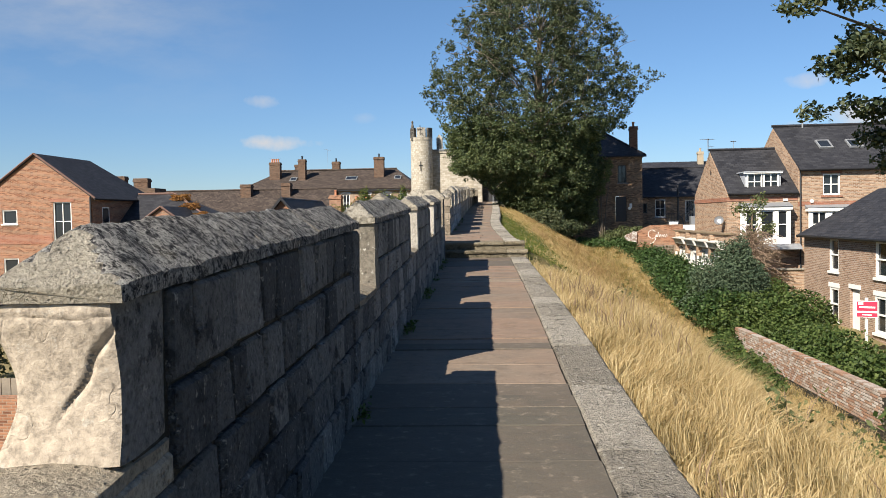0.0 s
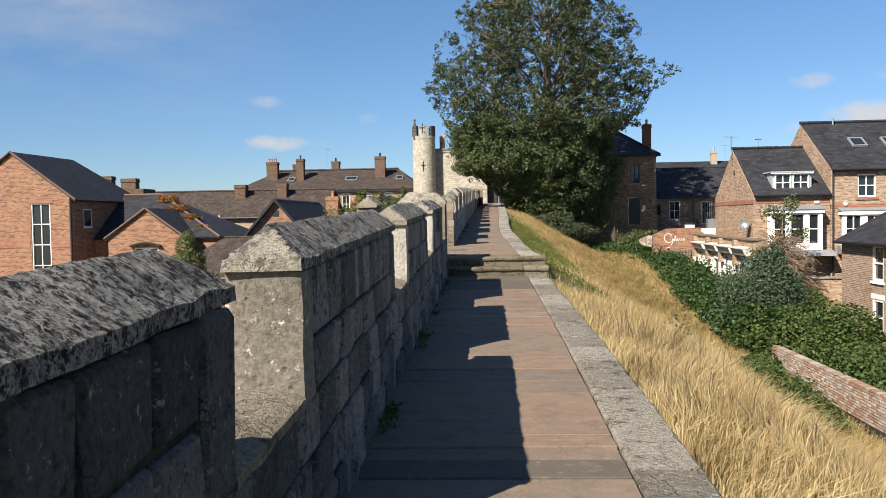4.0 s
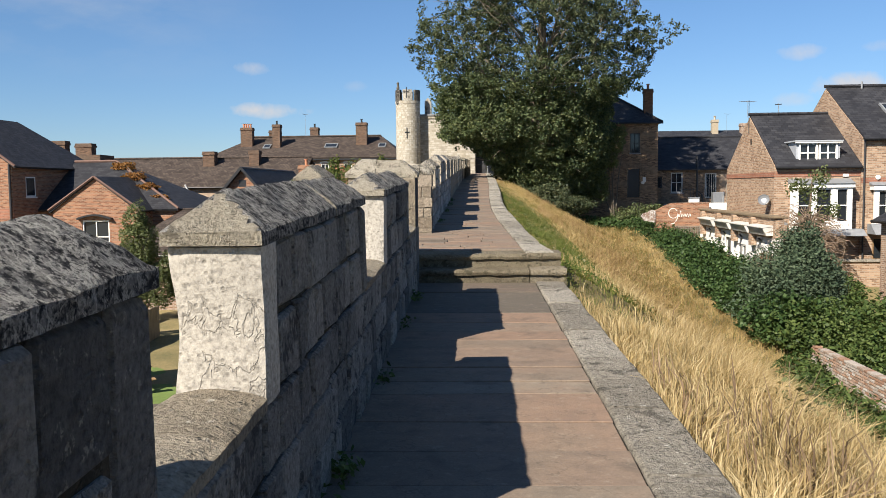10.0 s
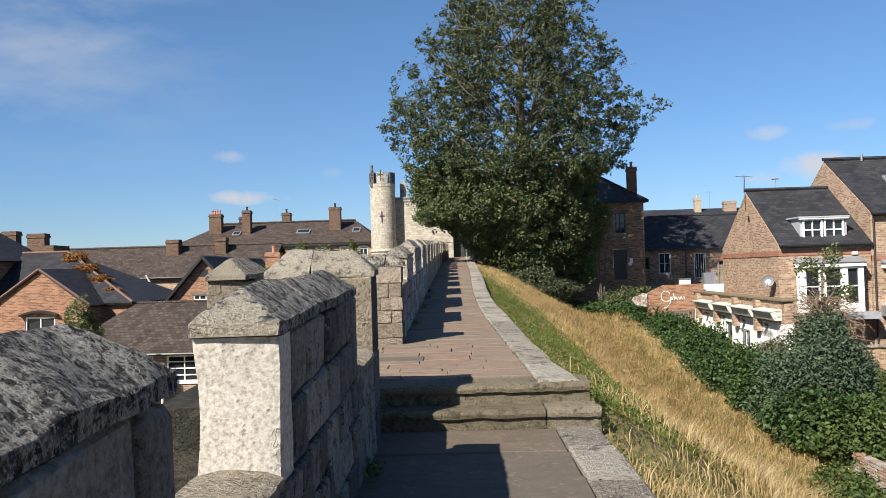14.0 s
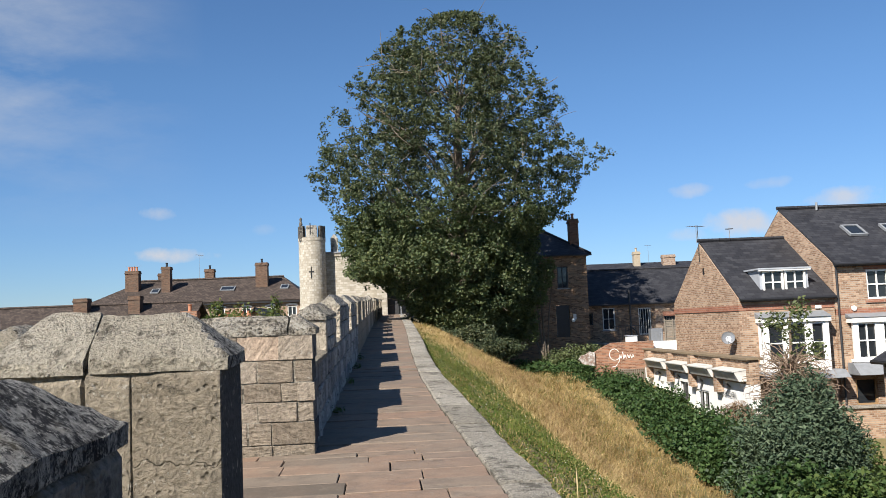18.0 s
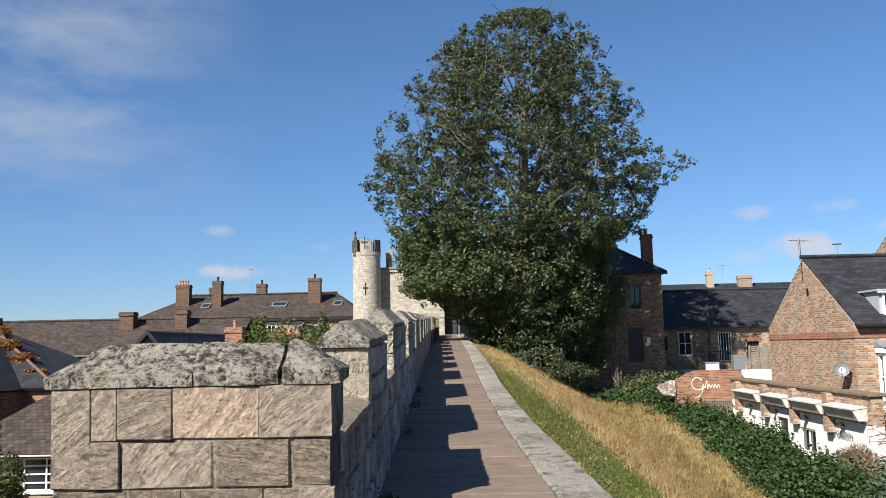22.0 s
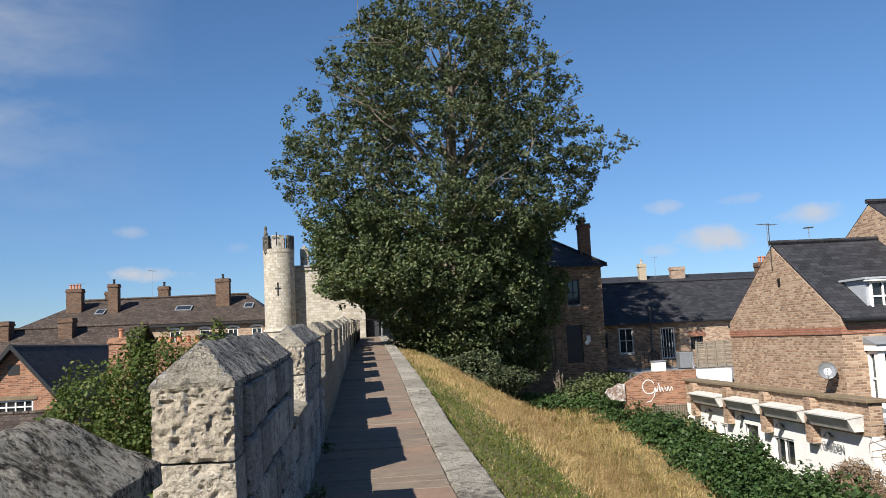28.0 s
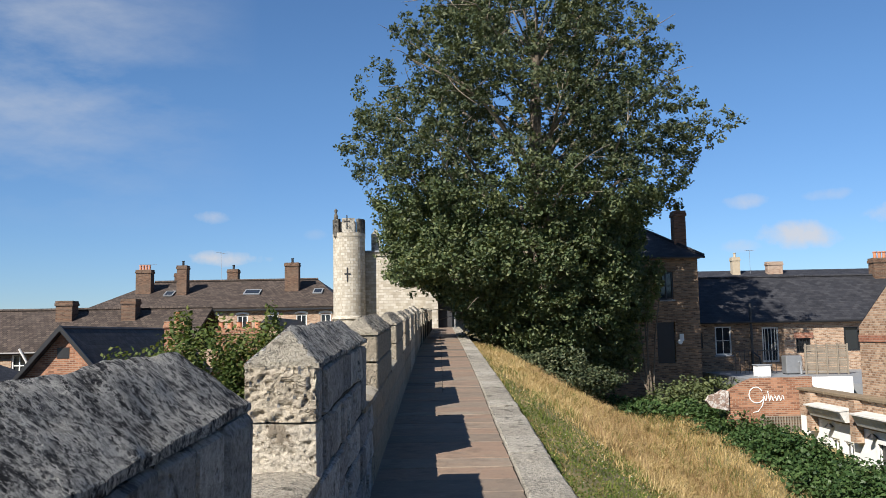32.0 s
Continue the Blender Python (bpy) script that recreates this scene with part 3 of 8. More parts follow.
        me.materials.append(material)
        return me


def thing(name, m, label="", category="", group="", kind=""):
    """An empty at a thing's base."""
    ob = new(name)
    ob.empty_display_size = 0.2
    ob.matrix_world = m
    return tagged(ob, label, category, group, kind)


def part(name, shape, material, parent=None, label="", m=None, smooth=False):
    me = shape.mesh(name, material, smooth, weld=name in ("wall", "parapet")) if isinstance(shape, Shape) else shape
    ob = new(name, me)
    ob.parent = parent
    if m is not None:
        ob.matrix_basis = m
    if label:
        ob["label"] = label
    return ob


def cloud_mesh(name, pts, faces_per, idx, material):
    """A mesh of many small alike faces from arrays of corners."""
    n = len(pts)
    me = bpy.data.meshes.new(name)
    me.vertices.add(n)
    me.vertices.foreach_set("co", pts.astype(np.float32).ravel())
    nf = len(idx)
    me.loops.add(nf * faces_per)
    me.loops.foreach_set("vertex_index", idx.astype(np.int32).ravel())
    me.polygons.add(nf)
    me.polygons.foreach_set("loop_start", np.arange(0, nf * faces_per, faces_per, dtype=np.int32))
    me.polygons.foreach_set("loop_total", np.full(nf, faces_per, dtype=np.int32))
    me.update(calc_edges=True)
    me.validate()
    me.materials.append(material)
    return me


def leaf_mesh(name, centres, size, material, rng, long=1.6, droop=0.25, outward=None):
    """Small folded leaves at the centres, turned at random but lying rather flat."""
    n = len(centres)
    a = rng.normal(size=(n, 3))
    a[:, 2] = a[:, 2] * 0.6 - droop
    a /= np.linalg.norm(a, axis=1)[:, None]
    up = rng.normal(size=(n, 3)) * 0.8 + np.array([0, 0, 0.9])
    if outward is not None:
        up += outward * 0.9
    b = np.cross(a, up)
    b /= np.linalg.norm(b, axis=1)[:, None] + 1e-9
    c = np.cross(b, a)
    s = size * rng.uniform(0.6, 1.35, size=(n, 1))
    tip, tail = centres + a * s * long * 0.5, centres - a * s * long * 0.5
    left, right = centres + b * s * 0.5 + c * s * 0.12, centres - b * s * 0.5 + c * s * 0.12
    pts = np.stack([tail, left, tip, right], axis=1).reshape(-1, 3)
    idx = np.arange(n * 4).reshape(n, 4)
    return cloud_mesh(name, pts, 4, idx, material)


# ---------------------------------------------------------------- the lie of the land
SLOPE = math.atan(0.032)
WALL = Matrix.Rotation(radians(1.52), 4, "Z") @ Matrix.Rotation(SLOPE, 4, "X")
STEP_Y, RISE = 18.9, 0.34


def smooth01(t):
    t = min(1.0, max(0.0, t))
    return t * t * (3 - 2 * t)


def along(table, y):
    for (y0, a), (y1, b) in zip(table, table[1:]):
        if y <= y1:
            return a + (b - a) * max(0.0, (y - y0) / (y1 - y0))
    return table[-1][1]


KERB_IN = [(-12, 0.62), (12, 0.63), (18.9, 0.57)]
KERB_OUT = [(-12, 1.05), (12, 1.04), (18.9, 0.94)]
KERB_IN2 = [(18.9, 0.47), (22, 0.37), (25.5, 0.265), (28.5, 0.225), (32, 0.24), (35, 0.275), (38, 0.315), (43, 0.41), (56, 0.58), (84, 0.8)]
KERB_OUT2 = [(18.9, 0.88), (20.2, 0.76), (22, 0.7), (26, 0.65), (28.5, 0.6), (32, 0.615), (35, 0.66), (38, 0.74), (43, 0.84), (56, 1.05), (84, 1.35)]


def kerb_out(y):
    return along(KERB_OUT if y < STEP_Y else KERB_OUT2, y)


def walk_height(y):
    return 0.032 * y + (RISE if y > STEP_Y else 0.0)


def ground_height(x, y):
    """World height of the ground: bank to the town side, ditch to the outer side."""
    xl = x + 0.0265 * y
    yy = min(max(y, -30.0), 84.0)
    base = walk_height(yy)
    toe = along([(-30, -3.85), (29, -3.85), (38, -3.3), (50, -2.2), (62, -1.0), (84, -0.4)], yy)
    if xl > 0:
        d = xl - kerb_out(yy)
        top = base - 0.16
        k = min(1.0, max(0.0, d / 6.6))
        k = k * 0.55 + smooth01(k) * 0.45
        z = top + (toe - top) * k
        return z
    if xl > -1.5:
        return base - 2.0
    k = smooth01((-xl - 1.5) / 7.0)
    low = -5.5 + 1.3 * smooth01((y - 30.9 - 0.09 * (x + 11.5)) / 0.5)
    return -1.4 + (low + 1.4) * k


def ground_z(x, y):
    """The ground with its small unevenness."""
    near = max(0.0, 1 - max(abs(x) - 14, 0) / 30) * (1 if abs(x + 0.0265 * y) > 2.2 else 0.15)
    return ground_height(x, y) + (noise.noise((x * 0.45, y * 0.45, 3.1)) * 0.1 + noise.noise((x * 1.4, y * 1.4, 7.7)) * 0.03) * near


def make_ground():
    def ticks(lo, hi, dense_lo, dense_hi, step):
        t = list(np.arange(dense_lo, dense_hi, step))
        g, p = step, dense_hi
        while p < hi:
            t.append(p)
            g *= 1.35
            p += g
        t.append(hi)
        g, p = step, dense_lo
        while p > lo:
            g *= 1.35
            p -= g
            t.insert(0, max(p, lo))
        return t
    xs, ys = ticks(-1800, 1800, -14, 16, 0.5), ticks(-1500, 2500, -12, 90, 0.75)
    pts, faces = [], []
    for y in ys:
        for x in xs:
            pts.append((x, y, ground_z(x, y)))
    w = len(xs)
    for j in range(len(ys) - 1):
        for i in range(w - 1):
            faces.append((j * w + i, j * w + i + 1, (j + 1) * w + i + 1, (j + 1) * w + i))
    me = bpy.data.meshes.new("ground")
    me.from_pydata(pts, [], faces)
    me.polygons.foreach_set("use_smooth", [True] * len(faces))
    m, nt, b = nodes_of("grassy_ground")
    p = place(nt)
    f = maths(nt, "ADD", maths(nt, "MULTIPLY", noise_at(nt, p, 0.6, 5), 0.6), maths(nt, "MULTIPLY", noise_at(nt, p, 11.0, 5, 0.7), 0.5))
    col = ramp(nt, f, [(0.3, (0.075, 0.075, 0.028)), (0.5, (0.15, 0.125, 0.05)), (0.75, (0.27, 0.2, 0.09))])
    nt.links.new(col, b.inputs["Base Color"])
    b.inputs["Roughness"].default_value = 0.95
    bump(nt, b, f, 0.8, 0.05)
    me.materials.append(m)
    tagged(new("ground", me), "grassy bank beside the wall, dry in summer", "ground", kind="structure")


make_ground()


# ---------------------------------------------------------------- the city wall: parapet, walk, kerb, steps
rnd = random.Random(11)
STONE_MESHES = {}
for mat in (LIMESTONE, QUOIN, SOOT_SHADE, SOOT_SHADE_PALE, STAINED, TOOLED, ROSY, SLATY):
    STONE_MESHES[mat.name] = []
    own = random.Random(3) if mat is SLATY else rnd
    for _ in range(14):
        s = Shape()
        s.soft(-0.5, 0.5, -0.5, 0.5, -0.5, 0.5, 0.02 if mat in (TOOLED, ROSY) else 0.05, jit=0.014 if mat in (TOOLED, ROSY) else 0.03, rnd=own)
        STONE_MESHES[mat.name].append(s.mesh("stone", mat))


def lay_stone(parent, x0, x1, y0, y1, z0, z1, mat=LIMESTONE, gap=0.022):
    ob = part("stone", STONE_MESHES[mat.name][rnd.randrange(14)], None, parent)
    g = gap * 0.5
    proud = rnd.uniform(-0.007, 0.012)
    ob.location = ((x0 + x1) / 2, (y0 + y1) / 2, (z0 + z1) / 2)
    ob.scale = (x1 - x0 + 2 * proud - (0 if parent["run"] == "y" else 2 * g),
                y1 - y0 - (2 * g if parent["run"] == "y" else -2 * proud), z1 - z0 - 2 * g)
    if rnd.random() < 0.5:
        ob.rotation_euler = (0, 0, math.pi)
    return ob


def lengths(a, b, lo, hi):
    """Cuts a stretch into pieces of random length."""
    out, p = [], a
    while b - p > hi * 1.25:
        q = p + rnd.uniform(lo, hi)
        out.append((p, q))
        p = q
    if b - p > hi:
        out += [(p, (p + b) / 2), ((p + b) / 2, b)]
    else:
        out.append((p, b))
    return out


def course_cuts(z0, z1, lo=0.17, hi=0.25):
    n = max(1, round((z1 - z0) / ((lo + hi) / 2)))
    w = [rnd.uniform(0.85, 1.15) for _ in range(n)]
    t, out = z0, [z0]
    for k in w:
        t += k / sum(w) * (z1 - z0)
        out.append(t)
    return out


def worn_block(x0, x1, y0, y1, z0, z1, waist, gouge, seed, eaten=0.0):
    """A block worn back between its foot and head, with rounded arrises and an optional slanting gouge in its end."""
    k, n = (36, 60) if gouge else (28, 34) if eaten else (11, 20)
    ring = [(i / k, 0.0) for i in range(k)] + [(1.0, i / k) for i in range(k)] + [(1 - i / k, 1.0) for i in range(k)] + [(0.0, 1 - i / k) for i in range(k)]
    pts = []
    for j in range(n + 1):
        f = j / n
        for u, v in ring:
            a, b = 2 * u - 1, 2 * v - 1
            r = 1 - 0.035 * (abs(a * b) ** 6)
            x, y = (x0 + x1) / 2 + a * r * (x1 - x0) / 2, (y0 + y1) / 2 + b * r * (y1 - y0) / 2
            w = waist * math.sin(math.pi * min(1, max(0, f * 1.06))) ** 1.2
            x += w * (x1 - x) / (x1 - x0)
            y += w * 0.5 * (y1 - y) / (y1 - y0)
            z = z0 + 0.006 + (z1 - z0 - 0.01) * f
            if gouge and v == 0.0:
                d = (u - 0.38) - (f - 0.23) * 0.98 + 0.02 * math.sin(f * 21)
                y += gouge * math.exp(-(d / (0.026 + 0.03 * f * f)) ** 2) * smooth01((f - 0.2) * 4) * smooth01((0.9 - f) * 8)
                y += 0.3 * gouge * math.exp(-((f - 0.915 - 0.012 * math.sin(u * 7)) / 0.012) ** 2)
            q = Vector((x, y, z))
            q += noise.noise_vector(q * 4.0 + Vector((seed, 0, 0))) * 0.007 + noise.noise_vector(q * 19.0 + Vector((0, seed, 0))) * 0.0012
            if eaten:
                # hollows eaten into the end by frost and salt
                pit = max(0.0, noise.noise(q * 27.0 + Vector((seed, seed, 0)))) + 0.6 * max(0.0, noise.noise(q * 55.0 + Vector((0, seed, 3))))
                q.y += eaten * (pit - 0.12) * (1 if v < 0.25 else 0)
                q.x -= 0.35 * eaten * pit * (1 if u > 0.9 else 0)
            pts.append(tuple(q))
    m = len(ring)
    faces = [(j * m + i, j * m + (i + 1) % m, (j + 1) * m + (i + 1) % m, (j + 1) * m + i) for j in range(n) for i in range(m)]
    faces += [tuple(range(m))[::-1], tuple(range(n * m, (n + 1) * m))]
    return Shape().poly(pts, faces)


def coping_shape(y0, y1, x0, x1, zb, ridge, hip0, hip1, seed, axis="y", rough=1.0, lip=0.045, over=0.008):
    """A saddle-backed coping stone, hipped at an end where asked, weathered all over."""
    xc, hw = (x0 + x1) / 2, (x1 - x0) / 2 + over
    prof = [(-1, 0), (-1, lip), (-0.84, None), (-0.66, None), (-0.5, None), (-0.34, None), (-0.18, None), (-0.04, None), (0.08, None), (0.22, None), (0.36, None), (0.5, None), (0.64, None), (0.78, None), (0.9, None), (1, lip), (1, 0)]
    n = max(3, round((y1 - y0) / 0.03))
    sh = Shape()
    pts = []
    for i in range(n + 1):
        y = y0 + (y1 - y0) * i / n
        f = 1.0
        if hip0:
            f = min(f, (y - y0) / 0.17)
        if hip1:
            f = min(f, (y1 - y) / 0.17)
        for a, h in prof:
            if h is None:
                h = lip + (ridge - zb - lip) * max(0.0, min(1.03 - abs(a + 0.03) * 1.0, 0.02 + f * 0.98))
            q = Vector((xc + a * hw, y, zb + h))
            d = noise.noise_vector(q * 4.0 + Vector((seed, 0, 0))) * 0.012 + noise.noise_vector(q * 13.0 + Vector((0, seed, 0))) * 0.007 + noise.noise_vector(q * 30.0 + Vector((0, seed, 0))) * 0.004
            d *= rough
            if h == 0:
                d.z *= 0.3
            q += d
            pts.append((q.x, q.y, q.z) if axis == "y" else (q.y, q.x, q.z))
    k = len(prof)
    faces = [(i * k + j, i * k + j + 1, (i + 1) * k + j + 1, (i + 1) * k + j) for i in range(n) for j in range(k - 1)]
    faces += [(i * k + k - 1, i * k, (i + 1) * k, (i + 1) * k + k - 1) for i in range(n)]
    faces += [tuple(range(k)), tuple(range((n + 1) * k - 1, n * k - 1, -1))]
    sh.poly(pts, faces)
    return sh


def lay_coping(parent, y0, y1, x0, x1, zb, ridge, axis="y", mat=LIMESTONE, crust=None, lip=0.045):
    cuts = lengths(y0, y1, 0.85, 1.5)
    for i, (a, b) in enumerate(cuts):
        sh = coping_shape(a + (0.004 if i else 0), b - (0.004 if i < len(cuts) - 1 else 0), x0, x1, zb, ridge + rnd.uniform(-0.012, 0.012), i == 0, i == len(cuts) - 1, rnd.uniform(0, 90), axis, lip=lip, over=0.008 if lip > 0.03 else 0.002)
        ob = part("coping_stone", sh, crust or (COPING if mat in (SOOT_SHADE, SOOT_SHADE_PALE) else COPING_GREY), parent, smooth=True)
        # sunward hips and slopes get pale, crust-free stone; sunlight is part of that colour
        ob.data.materials.append(COPING_PALE)
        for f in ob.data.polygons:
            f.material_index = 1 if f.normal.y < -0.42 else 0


def lay_sill(parent, y0, y1, x0, x1, z, axis="y"):
    """Worn, slightly dished slabs on an embrasure."""
    for a, b in lengths(y0, y1, 0.5, 0.8):
        sh = Shape()
        n = 8
        pts = []
        sd = rnd.uniform(0, 50)
        for i in range(n + 1):
            y = a + 0.003 + (b - a - 0.006) * i / n
            for x, h in ((x0, -0.07), (x0, -0.012), (x0 + 0.09, 0.0), ((x0 + x1) / 2, 0.004), (x1 - 0.05, -0.006), (x1 + 0.006, -0.03), (x1 + 0.006, -0.07)):
                q = Vector((x, y, z + h))
                q += noise.noise_vector(q * 9 + Vector((sd, 0, 0))) * 0.008
                pts.append((q.x, q.y, q.z) if axis == "y" else (q.y, q.x, q.z))
        k = 7
        faces = [(i * k + j, i * k + j + 1, (i + 1) * k + j + 1, (i + 1) * k + j) for i in range(n) for j in range(k - 1)]
        faces += [(i * k + k - 1, i * k, (i + 1) * k, (i + 1) * k + k - 1) for i in range(n)] + [tuple(range(k)), tuple(range((n + 1) * k - 1, n * k - 1, -1))]
        sh.poly(pts, faces)
        part("sill_stone", sh, LIMESTONE, parent, smooth=True)


def parapet(y0, m0, m1, y1, x_in, floor, sill, zb, ridge, thick=0.31, fine=True, mat=LIMESTONE, whole=False, end=QUOIN, crust=None, flush=False):
    """One bay of the parapet: a merlon from m0 to m1 between embrasures that end at y0 and y1."""
    x0, x1 = x_in - thick, x_in
    t = thing("wall_parapet", WALL, "battlemented limestone parapet with saddle-backed coping, lichened and worn", "wall", "parapet bays", "structure")
    t["run"] = "y"
    c = Shape()
    c.box(x0 + 0.025, x1 - 0.025, y0, y1, floor - 0.4, sill - 0.06)
    c.box(x0 + 0.025, x1 - 0.025, m0 + 0.08, m1 - 0.03, sill - 0.07, zb + 0.02)
    part("mortar_core", c, MORTAR, t)
    cuts = course_cuts(floor - 0.02, sill - 0.06)
    upper = course_cuts(sill - 0.06, zb, 0.2, 0.28)
    if fine:
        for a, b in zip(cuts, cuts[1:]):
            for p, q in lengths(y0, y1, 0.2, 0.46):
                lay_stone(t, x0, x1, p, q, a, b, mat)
        e0, e1 = m0 + rnd.uniform(0.2, 0.32), m1 - rnd.uniform(0.16, 0.3)
        if whole:
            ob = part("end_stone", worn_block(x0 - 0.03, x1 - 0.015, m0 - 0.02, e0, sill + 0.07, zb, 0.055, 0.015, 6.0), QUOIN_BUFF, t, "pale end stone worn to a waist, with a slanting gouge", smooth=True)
            # the walk-side face is coloured dark to stand for its shade
            ob.data.materials.append(SOOT_SHADE)
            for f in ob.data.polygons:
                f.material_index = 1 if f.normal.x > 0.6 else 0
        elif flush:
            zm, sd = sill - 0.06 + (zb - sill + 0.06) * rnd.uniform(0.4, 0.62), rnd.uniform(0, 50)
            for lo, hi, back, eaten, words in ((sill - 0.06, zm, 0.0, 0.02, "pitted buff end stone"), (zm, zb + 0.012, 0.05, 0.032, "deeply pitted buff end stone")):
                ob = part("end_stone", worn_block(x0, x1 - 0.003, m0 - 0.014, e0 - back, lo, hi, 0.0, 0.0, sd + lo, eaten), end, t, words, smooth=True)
                # the side away from the sun takes the wall's colour, as painted shade
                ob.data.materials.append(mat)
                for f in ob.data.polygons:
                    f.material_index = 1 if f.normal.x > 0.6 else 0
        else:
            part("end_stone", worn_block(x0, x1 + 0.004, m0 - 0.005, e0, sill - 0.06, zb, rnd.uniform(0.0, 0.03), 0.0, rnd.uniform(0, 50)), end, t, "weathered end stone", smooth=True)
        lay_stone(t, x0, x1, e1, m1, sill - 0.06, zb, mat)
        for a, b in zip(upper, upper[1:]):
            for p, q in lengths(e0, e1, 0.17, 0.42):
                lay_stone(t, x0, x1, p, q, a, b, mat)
    else:
        s = Shape()
        for a, b in zip(cuts, cuts[1:]):
            for p, q in lengths(y0, y1, 0.3, 0.6):
                s.soft(x0, x1, p + 0.005, q - 0.005, a + 0.005, b - 0.005, 0.012)
        for a, b in zip(upper, upper[1:]):
            for p, q in lengths(m0, m1, 0.3, 0.6):
                s.soft(x0, x1, p + 0.005, q - 0.005, a + 0.005, b - 0.005, 0.012)
        tagged(part("masonry", s, LIMESTONE, t), kind="stuff")
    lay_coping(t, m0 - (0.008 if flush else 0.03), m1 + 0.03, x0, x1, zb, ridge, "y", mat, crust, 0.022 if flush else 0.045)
    if m0 - y0 > 0.1:
        lay_sill(t, y0, m0 + (0.3 if whole else 0.0), x0 - (0.03 if whole else 0.0), x1 - (0.022 if whole else 0.0), sill + (0.085 if whole else 0.0))
        if whole:
            part("sill_bed", Shape().soft(x0 - 0.02, x1 - 0.004, y0, m0 + 0.3, sill - 0.07, sill + 0.02, 0.01), LIMESTONE, t)
    if y1 - m1 > 0.1:
        lay_sill(t, m1, y1, x0, x1, sill)
    return t


XL, XU = -0.87, -0.9
LOWER = [(-6.2, -3.0), (-1.9, 1.05), (2.04, 5.85), (6.8, 10.2), (11.13, 13.68), (14.85, 17.2)]
ends = [-7.0] + [(a[1] + b[0]) / 2 for a, b in zip(LOWER, LOWER[1:])] + [18.3]
for i, (a, b) in enumerate(LOWER):
    parapet(ends[i], a, b, ends[i + 1], XL, 0.0, 0.77, 1.25, 1.42, fine=i > 1, mat=SOOT_SHADE if i < 3 else SOOT_SHADE_PALE, whole=i == 2, end=SPOTTED if i == 3 else QUOIN)

UPPER = [(24.2, 25.85, 1.36), (27.15, 29.72, 1.47), (31.05, 33.55, 1.49), (34.95, 37.4, 1.5), (38.8, 41.2, 1.5), (42.6, 45.0, 1.5), (46.4, 48.8, 1.52), (50.2, 52.6, 1.55), (54.0, 56.4, 1.6)]
ends = [22.55] + [(a[1] + b[0]) / 2 for a, b in zip(UPPER, UPPER[1:])] + [57.1]
for i, (a, b, zb) in enumerate(UPPER):
    parapet(ends[i], a, b, ends[i + 1], XU, RISE, 1.06, zb, zb + 0.17, fine=i < 3, crust=COPING_VEINED if i in (1, 2) else COPING_GREY, mat=SLATY if i < 3 else LIMESTONE, end=QUOIN_ERODED, flush=i > 0)
y = 57.1
while y < 79:
    parapet(y, y + 0.6, y + 2.2, y + 2.8, XU + 0.02 * (y - 57), RISE, 1.06, 1.5, 1.66, fine=False)
    y += 2.8


def cross_parapet(name_label, x0, x1, y_in, thick, z_lo, sill, zb, ridge, m0, rows, coping_cuts, coping_mat, face=TOOLED):
    """A parapet that runs across the wall. Rows of (foot, head, cuts), each cut a share of the merlon's width; below zero it runs on under the sill."""
    t = thing("wall_bastion", WALL, name_label, "wall", "", "structure")
    t["run"] = "x"
    c = Shape()
    c.box(x0, x1 - 0.01, y_in + 0.01, y_in + thick - 0.012, z_lo, sill - 0.06)
    c.box(m0 + 0.012, x1 - 0.012, y_in + 0.01, y_in + thick - 0.012, sill - 0.07, zb + 0.02)
    part("mortar_core", c, LIME_MORTAR, t)
    w = x1 - m0
    end_meshes = []
    for k in range(5):
        q = Shape()
        q.soft(-0.5, 0.5, -0.5, 0.5, -0.5, 0.5, 0.02, jit=0.012, rnd=rnd)
        me = q.mesh("stone", face)
        # the walk-side face turns from the sun: its shade is put into a dark colour
        me.materials.append(SOOT_SHADE)
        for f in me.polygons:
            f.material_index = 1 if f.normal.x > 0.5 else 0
        end_meshes.append(me)
    for lo, hi, cuts in rows:
        for a, b in zip(cuts, cuts[1:]):
            mat = SOOT_SHADE_PALE if a < 0.1 and lo < sill - 0.1 else ROSY if (hi > zb - 0.03 and 0.4 < a < 0.5 and face is TOOLED) else face
            ob = lay_stone(t, m0 + a * w, m0 + b * w, y_in, y_in + thick, lo, hi, mat, gap=0.007)
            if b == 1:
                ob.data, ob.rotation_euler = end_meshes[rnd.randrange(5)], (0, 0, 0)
    for k, (a, b) in enumerate(zip(coping_cuts, coping_cuts[1:])):
        p, q = m0 - 0.03 + a * (w + 0.06), m0 - 0.03 + b * (w + 0.06)
        sh = coping_shape(p + 0.004, q - 0.004, y_in, y_in + thick, zb, ridge + rnd.uniform(-0.01, 0.01), a == 0, b == 1, rnd.uniform(0, 90), "x")
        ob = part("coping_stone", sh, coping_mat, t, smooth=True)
        # shade on the end away from the sun is painted with the dark coping stone
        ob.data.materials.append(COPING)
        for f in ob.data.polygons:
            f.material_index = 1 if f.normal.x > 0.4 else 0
    if m0 - x0 > 0.2:
        lay_sill(t, x0, m0, y_in, y_in + thick, sill, "x")
    return t


